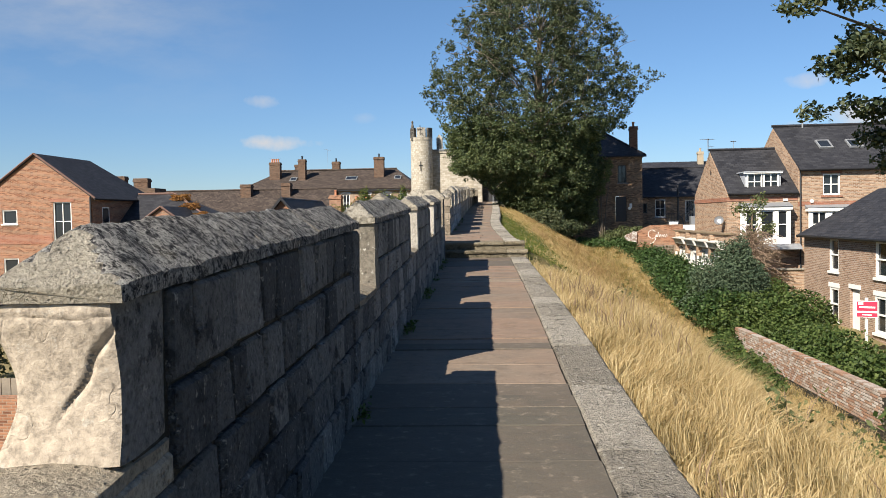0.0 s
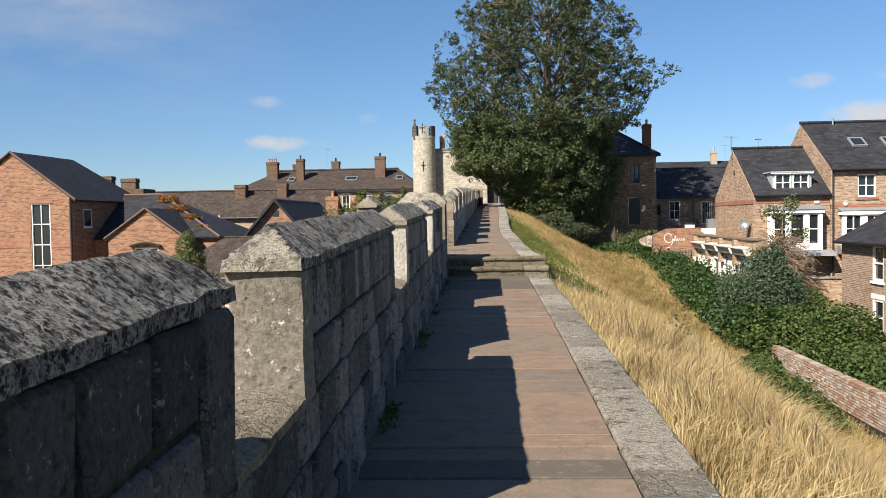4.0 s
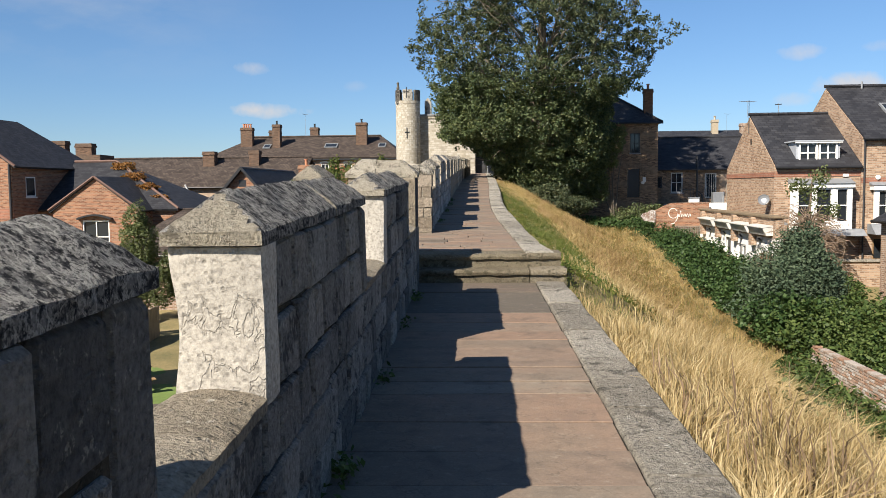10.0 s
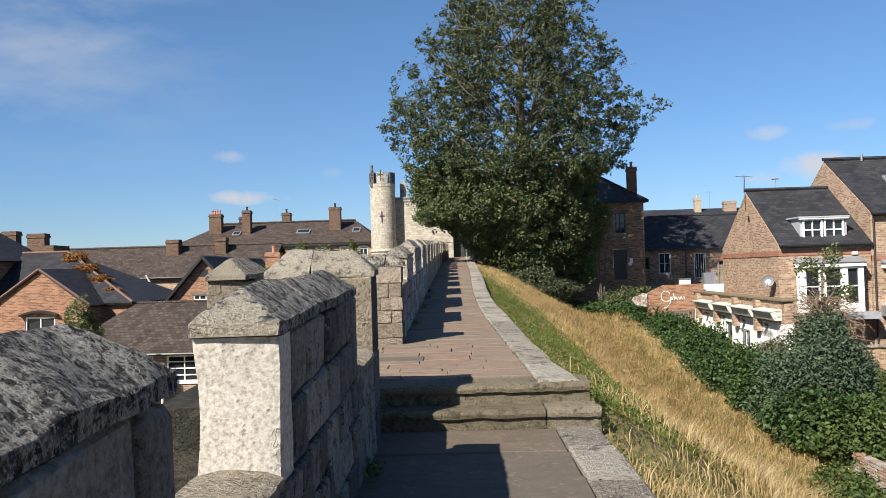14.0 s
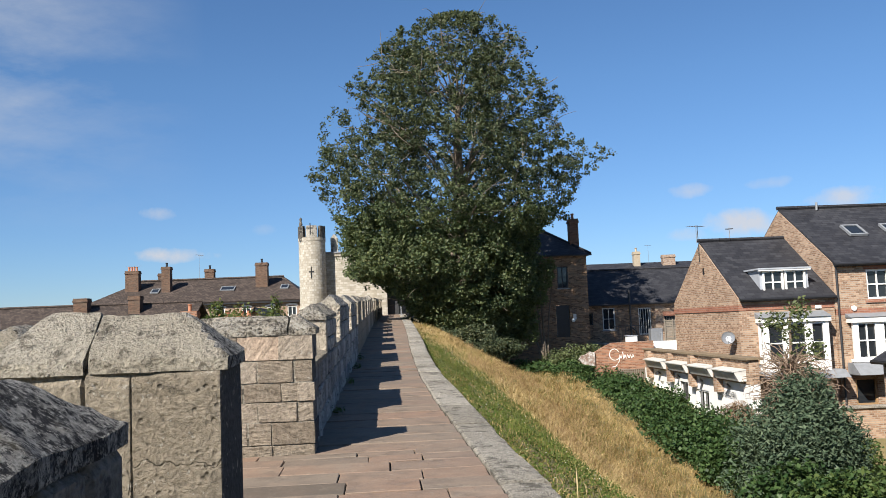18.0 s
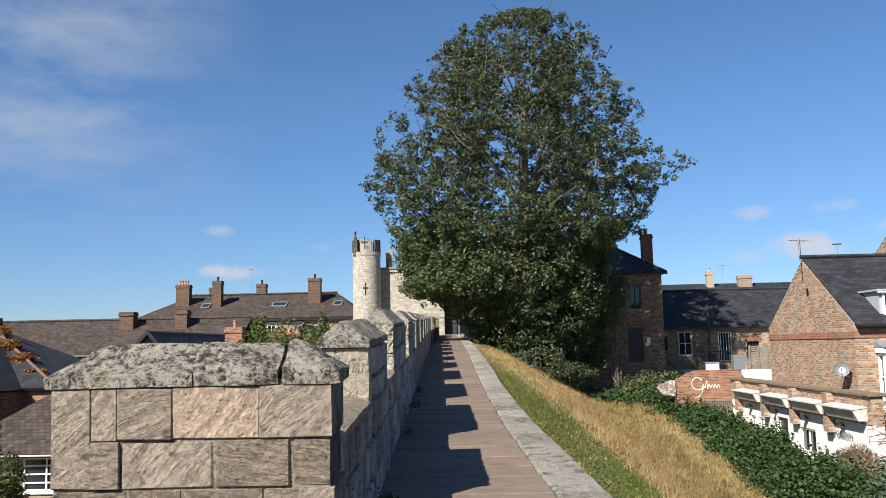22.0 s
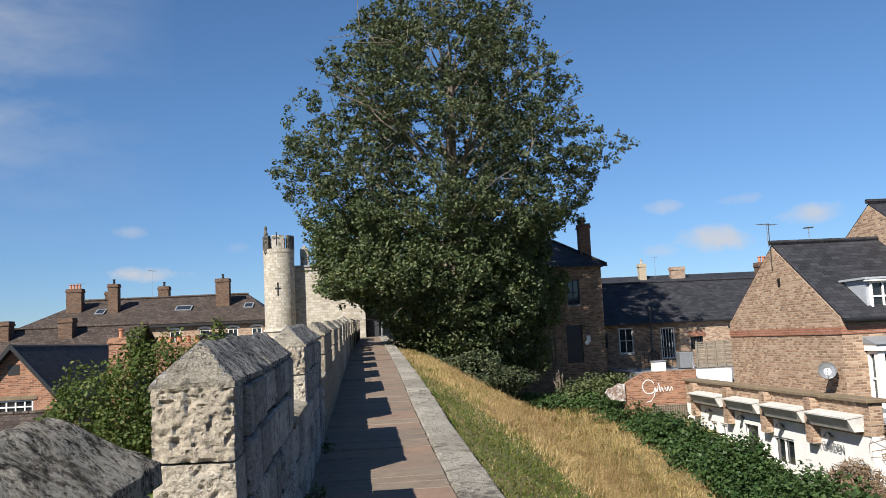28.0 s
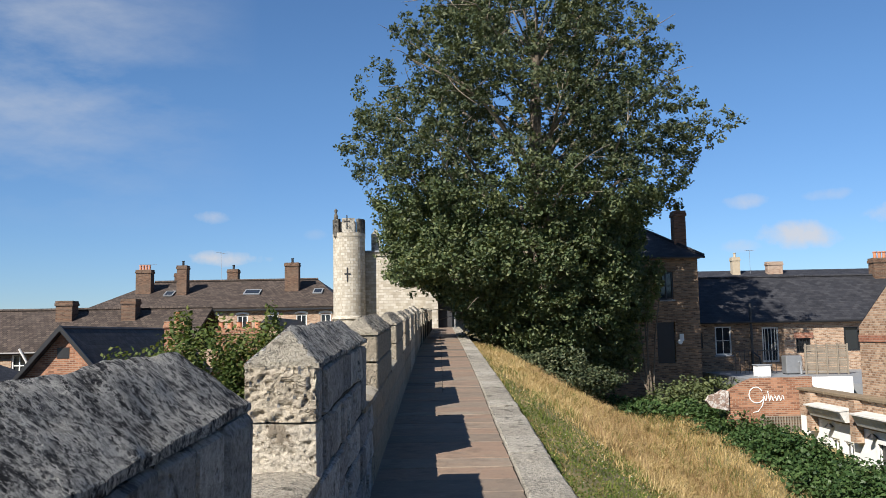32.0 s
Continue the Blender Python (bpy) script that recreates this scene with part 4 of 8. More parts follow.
cross_parapet("outer face of the bastion parapet, pale limestone with a rounded two-stone coping", -1.67, XL, 18.37, 0.37, -3.0, 0.72, 1.32, 1.53, -1.67,
              ((-3.0, -1.6, (0, 0.5, 1)), (-1.6, -0.4, (0, 0.4, 1)), (-0.4, 0.3, (0, 0.45, 1)), (0.3, 0.72, (0, 0.3, 0.62, 1)), (0.72, 1.32, (0, 0.17, 0.4, 0.61, 1))), (0, 0.42, 1), COPING_PALE, LIMESTONE)
cross_parapet("bastion return wall of rough tooled limestone blocks with a lichened coping", -2.7, XL, 22.2, 0.34, RISE - 0.1, 0.82, 1.29, 1.45, -1.93,
              ((0.24, 0.42, (-0.7, -0.3, 0.05, 0.4, 0.68, 1)), (0.42, 0.6, (-0.7, -0.15, 0.22, 0.5, 0.68, 1)), (0.6, 0.76, (-0.7, -0.2, 0.0, 0.29, 0.58, 0.87, 1)), (0.76, 0.91, (0.0, 0.28, 0.47, 0.76, 0.88, 1)),
               (0.91, 1.29, (0, 0.145)), (0.91, 1.09, (0.145, 0.24, 0.58, 0.85, 1)), (1.09, 1.29, (0.145, 0.235, 0.43, 0.74, 1))), (0, 0.5, 0.8, 1), COPING_GREY)


def west_parapet():
    t = thing("wall_bastion", WALL, "low grey parapet at the head of the bastion with one peaked merlon", "wall", "", "structure")
    t["run"] = "y"
    c = Shape()
    c.box(-2.7, -2.36, 20.4, 22.2, -3.0, 0.76)
    c.prism([(-1.67, 18.33), (-1.67, 18.62), (-2.36, 20.4), (-2.7, 20.4)], -3.0, 0.2, "z")
    part("mortar_core", c, MORTAR, t)
    for a, b in zip(*(lambda q: (q, q[1:]))(course_cuts(RISE, 0.76))):
        for p, q in lengths(20.4, 22.18, 0.25, 0.5):
            lay_stone(t, -2.73, -2.33, p, q, a, b)
    lay_stone(t, -2.73, -2.33, 20.42, 20.9, 0.5, 1.25)
    lay_stone(t, -2.73, -2.33, 20.9, 21.4, 0.76, 1.25)
    lay_coping(t, 20.38, 21.45, -2.73, -2.33, 1.25, 1.46)


west_parapet()


def wall_bodies():
    s = Shape()
    s.box(-1.16, 0.9, -14, 18.9, -7, -0.022)
    s.box(-1.2, 0.55, 19.4, 86, -7, RISE - 0.022)
    s.box(-2.68, -1.2, 18.62, 22.5, -7, RISE - 0.045)
    ob = part("wall_city", s, MORTAR)
    ob.matrix_world = WALL
    tagged(ob, "solid rubble body of the old city wall below the walk", "wall", kind="structure")


wall_bodies()


def paving():
    t = thing("floor_walk", WALL, "wall walk paved with worn red and grey sandstone flags", "floor", kind="structure")

    def slab(x0, x1, y0, y1, z):
        s = Shape()
        s.soft(x0 + 0.004, x1 - 0.004, y0 + 0.005, y1 - 0.005, z - 0.05, z + rnd.uniform(-0.004, 0.005), 0.004, jit=0.005, rnd=rnd)
        # the older grey flags lie at the lower end, red ones prevail beyond the steps
        grey = along([(5.0, 1.0), (8.0, 0.3), (10.0, 0.12), (14.0, 0.1), (16.5, 0.7), (18.9, 0.6), (19.5, 0.15), (24.0, 0.05)], y0)
        part("flagstone", s, FLAG_GREY if rnd.random() < grey else FLAG_RED, t)

    def rows(ya, yb, x_left, z, lo=0.42, hi=0.85, piece_lo=0.55, piece_hi=1.9):
        for a, b in lengths(ya, yb, lo, hi):
            right = along(KERB_IN if a < STEP_Y else KERB_IN2, (a + b) / 2)
            for p, q in lengths(x_left, right, piece_lo, piece_hi):
                # now and then a wide flag is laid as two narrow strips
                if b - a > 0.5 and rnd.random() < 0.25:
                    m = a + (b - a) * rnd.uniform(0.4, 0.6)
                    slab(p, q, a, m, z)
                    slab(p, q, m, b, z)
                else:
                    slab(p, q, a, b, z)
    rows(-10, STEP_Y - 0.02, XL - 0.02, 0.0, 0.42, 0.8, 0.75, 1.9)
    rows(19.52, 22.18, -2.36, RISE, 0.2, 0.34, 0.35, 0.8)
    rows(22.18, 57.0, XU - 0.02, RISE, 0.3, 0.6, 0.6, 1.3)
    rows(57.0, 84.0, XU + 0.03, RISE, 0.8, 1.2, 0.6, 1.3)


paving()


def steps():
    t = thing("stairs_walk", WALL, "two worn stone steps across the wall walk", "steps", kind="structure")
    for cuts, y_a, y_b, z_a, z_b in (((-0.92, 0.5, 0.96), 18.9, 19.28, -0.05, 0.165), ((-0.92, 0.91), 19.15, 19.53, 0.1, 0.335)):
        for p, q in zip(cuts, cuts[1:]):
            n = max(4, int((q - p) / 0.05))
            sd = rnd.uniform(0, 50)
            sec = ((y_a + 0.035, z_a), (y_a + 0.03, z_b - 0.085), (y_a + 0.002, z_b - 0.078), (y_a - 0.008, z_b - 0.045), (y_a + 0.004, z_b - 0.014), (y_a + 0.03, z_b - 0.002), (y_a + 0.16, z_b), (y_b, z_b), (y_b, z_a))
            pts = []
            for i in range(n + 1):
                x = p + 0.004 + (q - p - 0.008) * i / n
                for y, z in sec:
                    v = Vector((x, y, z))
                    v += noise.noise_vector(v * 7 + Vector((sd, 0, 0))) * 0.012 + noise.noise_vector(v * 23 + Vector((0, sd, 0))) * 0.005
                    # trodden down a little in the middle
                    v.z -= 0.012 * math.exp(-((x - 0.05) / 0.5) ** 2) * (1 if z > z_b - 0.03 else 0)
                    pts.append(tuple(v))
            k = len(sec)
            faces = [(i * k + a, i * k + (a + 1) % k, (i + 1) * k + (a + 1) % k, (i + 1) * k + a) for i in range(n) for a in range(k)]
            faces += [tuple(range(k)), tuple(range((n + 1) * k - 1, n * k - 1, -1))]
            part("step_stone", Shape().poly(pts, faces), STEP, t, smooth=True)
    s = Shape()
    s.box(-2.3, -0.93, 18.9, 19.52, 0.0, RISE - 0.004)
    part("landing_edge", s, KERB, t)


steps()


def kerb():
    t = thing("kerb", WALL, "edge of the wall walk in broad rough grey kerb stones", "kerb", kind="structure")
    for inner, outer, ya, yb, z in ((KERB_IN, KERB_OUT, -10, STEP_Y - 0.01, 0.0), (KERB_IN2, KERB_OUT2, STEP_Y + 0.3, 84, RISE)):
        for a, b in lengths(ya, yb, 0.55, 1.15):
            s = Shape()
            n = 6
            top = z + rnd.uniform(0.002, 0.02)
            sd = rnd.uniform(0, 60)
            pts = []
            for i in range(n + 1):
                y = a + 0.006 + (b - a - 0.012) * i / n
                xi, xo = along(inner, y) + 0.008, along(outer, y) + rnd.uniform(-0.008, 0.008)
                w = xo - xi
                for x, h in ((xi, -0.12), (xi, -0.012), (xi + 0.02, 0.0), (xi + w * 0.35, 0.0), (xi + w * 0.7, -0.002), (xo - 0.03, -0.008), (xo, -0.04), (xo, -0.32)):
                    q = Vector((x, y, top + h))
                    q += noise.noise_vector(q * 8 + Vector((sd, 0, 0))) * 0.006
                    pts.append(tuple(q))
            k = 8
            faces = [(i * k + j, i * k + j + 1, (i + 1) * k + j + 1, (i + 1) * k + j) for i in range(n) for j in range(k - 1)]
            faces += [(i * k + k - 1, i * k, (i + 1) * k, (i + 1) * k + k - 1) for i in range(n)] + [tuple(range(k)), tuple(range((n + 1) * k - 1, n * k - 1, -1))]
            s.poly(pts, faces)
            part("kerb_stone", s, KERB if z == 0.0 else KERB_PALE, t)


kerb()


# ---------------------------------------------------------------- buildings
def building(name, label, x, y, z, category="house", group=""):
    return thing(name, Matrix.Translation((x, y, z)), label, category, group)


def piece(name, shape, material, h, label="", smooth=False):
    """A part of a building, given in world places."""
    return part(name, shape, material, h, label, h.matrix_basis.inverted() if h.type == "EMPTY" else None, smooth)


def wall_box(s, plane, pos, a0, a1, d0, d1, z0, z1):
    """A box on a wall plane: 'y' walls run along x, 'x' walls along y; depth d runs into the wall."""
    if plane == "y":
        s.box(a0, a1, pos + d0, pos + d1, z0, z1)
    else:
        s.box(pos + d0, pos + d1, a0, a1, z0, z1)


def wall_panel(s, plane, pos, a0, a1, z0, z1, openings=(), thick=0.3):
    """A wall with openings (a0, a1, z0, z1) that go through it."""
    ca = sorted({a0, a1, *[v for o in openings for v in o[:2]]})
    cz = sorted({z0, z1, *[v for o in openings for v in o[2:4]]})
    ca, cz = [v for v in ca if a0 <= v <= a1], [v for v in cz if z0 <= v <= z1]
    for p, q in zip(ca, ca[1:]):
        run = None
        for lo, hi in zip(cz, cz[1:]):
            hole = any(o[0] < (p + q) / 2 < o[1] and o[2] < (lo + hi) / 2 < o[3] for o in openings)
            if hole:
                if run:
                    wall_box(s, plane, pos, p, q, 0, thick, *run)
                run = None
            else:
                run = (run[0] if run else lo, hi)
        if run:
            wall_box(s, plane, pos, p, q, 0, thick, *run)


def gable_top(s, plane, pos, a0, a1, apex, z0, z1, thick=0.3):
    s.prism([(a0, z0), (a1, z0), (apex, z1)], pos, pos + thick, "y" if plane == "y" else "x")


def window(h, plane, pos, a0, a1, z0, z1, cols=2, rows=2, mat=WHITE, bar=0.05, sill=True, deep=0.09, label="white-painted window"):
    """Outer rails, glazing bars, a pane behind them and a sill."""
    s = Shape()
    f = 0.07
    for p, q, lo, hi in ((a0, a0 + f, z0, z1), (a1 - f, a1, z0, z1), (a0 + f, a1 - f, z0, z0 + f), (a0 + f, a1 - f, z1 - f, z1)):
        wall_box(s, plane, pos, p, q, deep - 0.05, deep + 0.06, lo, hi)
    ob = piece("window", s, mat, h, label)
    g = Shape()
    for i in range(1, cols):
        c = a0 + (a1 - a0) * i / cols
        wall_box(g, plane, pos, c - bar / 2, c + bar / 2, deep - 0.02, deep + 0.03, z0 + f, z1 - f)
    for i in range(1, rows):
        c = z0 + (z1 - z0) * i / rows
        wall_box(g, plane, pos, a0 + f, a1 - f, deep - 0.012, deep + 0.036, c - bar / 2, c + bar / 2)
    if g.v:
        part("glazing_bar", g, mat, ob)
    g = Shape()
    wall_box(g, plane, pos, a0 + 0.02, a1 - 0.02, deep + 0.04, deep + 0.052, z0 + 0.02, z1 - 0.02)
    part("pane", g, GLASS, ob)
    if sill:
        g = Shape()
        wall_box(g, plane, pos, a0 - 0.06, a1 + 0.06, -0.07, 0.1, z0 - 0.08, z0 - 0.002)
        part("sill", g, WHITE if mat is WHITE else LEAD, ob)
    return ob


def sloped(h, pts, thick, mat, name="roof", label=""):
    """A flat roof sheet through three or four points, with thickness below it."""
    s = Shape()
    p = [Vector(q) for q in pts]
    n = (p[1] - p[0]).cross(p[2] - p[0]).normalized()
    if n.z < 0:
        n = -n
    k = len(p)
    s.poly([tuple(q) for q in p] + [tuple(q - n * thick) for q in p], [tuple(range(k)), tuple(range(2 * k - 1, k - 1, -1))] + [(i, (i + 1) % k, (i + 1) % k + k, i + k) for i in range(k)])
    return piece(name, s, mat, h, label)


def ridge_tiles(h, a, b, mat, r=0.09, name="ridge"):
    a, b = Vector(a), Vector(b)
    n = max(2, int((b - a).length / 0.45))
    for i in range(n):
        s = Shape()
        s.tube([a.lerp(b, i / n), a.lerp(b, (i + 0.96) / n)], r, 6)
        piece("ridge_tile", s, mat, h)


def gutter(h, a, b, r=0.06, mat=BLACK, name="gutter"):
    s = Shape()
    s.tube([a, b], r, 6)
    return piece(name, s, mat, h)


def chimney(h, x, y, z0, z1, w=0.7, d=0.6, pots=2, mat=BRICK_STACK, pot=TERRACOTTA):
    s = Shape()
    s.box(x - w / 2, x + w / 2, y - d / 2, y + d / 2, z0, z1 - 0.28)
    s.box(x - w / 2 - 0.05, x + w / 2 + 0.05, y - d / 2 - 0.05, y + d / 2 + 0.05, z1 - 0.28, z1 - 0.14)
    s.box(x - w / 2 - 0.02, x + w / 2 + 0.02, y - d / 2 - 0.02, y + d / 2 + 0.02, z1 - 0.14, z1)
    ob = piece("chimney", s, mat, h, "brick chimney stack")
    for i in range(pots):
        g = Shape()
        px = x + (i - (pots - 1) / 2) * w * 0.8 / max(1, pots)
        g.lathe([(0.1, z1 - 0.02), (0.09, z1 + 0.3), (0.12, z1 + 0.32), (0.12, z1 + 0.38), (0.07, z1 + 0.38)], 10, Matrix.Translation((px, y, 0)))
        part("chimney_pot", g, pot, ob)
    return ob


def skylight(h, c, u, v, w, l):
    """A roof light lying on a slope: centre, across and up-slope directions."""
    c, u, v = Vector(c), Vector(u).normalized(), Vector(v).normalized()
    n = u.cross(v)
    n = n if n.z > 0 else -n
    m = Matrix(((u.x, v.x, n.x, c.x), (u.y, v.y, n.y, c.y), (u.z, v.z, n.z, c.z), (0, 0, 0, 1)))
    s = Shape()
    for p, q, a, b in ((-w / 2, w / 2, -l / 2, -l / 2 + 0.08), (-w / 2, w / 2, l / 2 - 0.08, l / 2), (-w / 2, -w / 2 + 0.08, -l / 2 + 0.08, l / 2 - 0.08), (w / 2 - 0.08, w / 2, -l / 2 + 0.08, l / 2 - 0.08)):
        s.box(p, q, a, b, -0.02, 0.08, m)
    ob = piece("skylight", s, LEAD, h, "roof light with a grey metal surround")
    s = Shape()
    s.box(-w / 2 + 0.05, w / 2 - 0.05, -l / 2 + 0.05, l / 2 - 0.05, 0.02, 0.05, m)
    part("pane", s, GLASS, ob)


def aerial(x, y, z0, z1, yaw=0.0, length=0.9):
    s = Shape()
    s.tube([(0, 0, 0), (0, 0, z1 - z0)], 0.013, 6)
    t = thing("television_aerial", pose(x, y, z0, 0, 0, yaw), "thin metal television aerial on a rooftop pole", "aerial", "rooftop aerials")
    part("mast", s, GREY_METAL, t)
    s = Shape()
    s.tube([(-length / 2, 0, z1 - z0 - 0.05), (length / 2, 0, z1 - z0 - 0.05)], 0.009, 5)
    for i in range(7):
        a = -length / 2 + length * i / 6
        s.tube([(a, -0.16, z1 - z0 - 0.05), (a, 0.16, z1 - z0 - 0.05)], 0.006, 4)
    part("boom", s, GREY_METAL, t)
    return t


def dish(h, x, y, z, r=0.32, yaw=200):
    m = pose(x, y, z, 68, 0, yaw)
    s = Shape()
    s.lathe([(0.01, 0.0), (r * 0.5, 0.03), (r * 0.85, 0.09), (r, 0.13), (r * 0.98, 0.145), (r * 0.8, 0.1), (r * 0.4, 0.045), (0.01, 0.03)], 18, m)
    ob = piece("satellite_dish", s, GREY_METAL, h, "grey satellite dish on a bracket")
    s = Shape()
    s.tube([m @ Vector((0, 0, 0)), m @ Vector((0, -0.1, -0.12)), (x + 0.3, y, z - 0.25)], 0.02, 6)
    part("bracket", s, GREY_METAL, ob)
    s = Shape()
    s.tube([m @ Vector((0, -r, 0.12)), m @ Vector((0, -0.05, 0.4))], 0.012, 5)
    part("feed_arm", s, GREY_METAL, ob)


# ---- the gabled buff-brick house with the dormer
def dormer_house():
    h = building("gabled_house", "buff brick house with a slate roof, dormer and white bay window", 12, 47.5, -3.2)
    x0, x1, y0, y1, ya, ze, zr = 12.0, 15.75, 47.5, 55.4, 51.42, 2.6, 5.08
    bay = (12.75, 15.2, 0.0, 1.55)
    s = Shape()
    wall_panel(s, "y", y0, x0, x1, -3.2, ze, [bay])
    wall_panel(s, "x", x0, y0 + 0.3, y1 - 0.3, -3.2, ze)
    gable_top(s, "x", x0, y0, y1, ya, ze, zr)
    s.box(x0, x1, y1 - 0.3, y1, -3.2, ze)
    piece("wall", s, BRICK_BUFF, h)
    s = Shape()
    s.box(x0 - 0.03, x0 + 0.02, y0 - 0.028, y1, 2.12, 2.34)
    s.box(x0 + 0.02, x1, y0 - 0.028, y0 + 0.02, 2.12, 2.34)
    piece("band_course", s, BRICK_BAND, h, "red brick string course")
    k = (zr - ze) / (ya - y0)
    sloped(h, [(x0 + 0.03, y0 - 0.25, ze - 0.25 * k + 0.07), (x1, y0 - 0.25, ze - 0.25 * k + 0.12), (x1, ya, zr + 0.12), (x0 + 0.03, ya, zr + 0.07)], 0.1, SLATE)
    k2 = (zr - ze) / (y1 - ya)
    sloped(h, [(x0 + 0.03, y1 + 0.25, ze - 0.25 * k2 + 0.07), (x1, y1 + 0.25, ze - 0.25 * k2 + 0.12), (x1, ya, zr + 0.12), (x0 + 0.03, ya, zr + 0.07)], 0.1, SLATE)
    ridge_tiles(h, (x0 - 0.05, ya, zr + 0.14), (x1, ya, zr + 0.14), SLATE)
    gutter(h, (x0, y0 - 0.24, ze - 0.08), (x1, y0 - 0.24, ze - 0.08))
    # dormer
    d = Shape()
    for a in (13.06, 14.88):
        d.prism([(47.86, 2.68), (47.86, 3.68), (49.5, 3.68)], a, a + 0.1, "x")
    d.box(12.95, 15.06, 47.68, 49.6, 3.68, 3.74)
    ob = piece("dormer", d, LEAD_PALE, h, "lead-clad dormer with a white two-light window")
    d = Shape()
    d.box(12.97, 15.04, 47.7, 47.78, 3.62, 3.68)
    d.box(13.12, 14.92, 47.74, 47.9, 2.62, 2.72)
    part("fascia", d, WHITE, ob)
    for a, b in ((13.16, 13.98), (14.04, 14.86)):
        window(h, "y", 47.76, a, b, 2.72, 3.64, 2, 2, sill=False)
    # bay
    b = Shape()
    b.box(12.7, 15.22, 46.98, 47.52, -0.22, 0.05)
    ob = piece("bay_window", b, WHITE, h, "white box bay window with a moulded cornice")
    b = Shape()
    b.box(12.62, 15.3, 46.9, 47.52, 1.62, 1.8)
    part("cornice", b, WHITE, ob)
    for a in (12.7, 13.5, 14.38, 15.08):
        b = Shape()
        b.box(a, a + 0.14, 46.98, 47.1, 0.05, 1.62)
        part("mullion", b, WHITE, ob)
    b = Shape()
    b.prism([(46.84, 1.8), (47.5, 1.8), (47.5, 2.02)], 12.6, 15.32, "x")
    part("lead_roof", b, LEAD, ob)
    b = Shape()
    b.prism([(46.5, -0.5), (47.5, -0.5), (47.5, -0.22), (46.9, -0.22)], 12.5, 15.7, "x")
    part("lead_apron", b, LEAD, ob)
    for a, q in ((12.84, 13.5), (13.64, 14.38), (14.52, 15.08)):
        window(h, "y", 46.99, a, q, 0.06, 1.6, 1, 2, sill=False, deep=0.05)
    for yy in (47.1,):
        window(h, "x", 12.7, yy, 47.5, 0.06, 1.6, 1, 2, sill=False, deep=0.05)
    s = Shape()
    s.box(14.98, 15.22, 47.44, 47.5, 2.1, 2.22)
    piece("alarm_box", s, WHITE, h)
    dish(h, 11.7, 47.95, 1.05, 0.26, -25)
    s = Shape()
    s.tube([(11.96, 51.4, 4.3), (11.96, 51.4, 5.9)], 0.014, 6)
    piece("aerial_pole", s, IRON, h)
    s = Shape()
    s.box(11.985, 12.01, 51.0, 51.16, 3.72, 4.0)
    piece("vent", s, BLACK, h)


dormer_house()
aerial(11.9, 51.4, 5.1, 5.9, 20, 0.8)
aerial(13.4, 51.5, 5.15, 5.75, 70, 0.4)


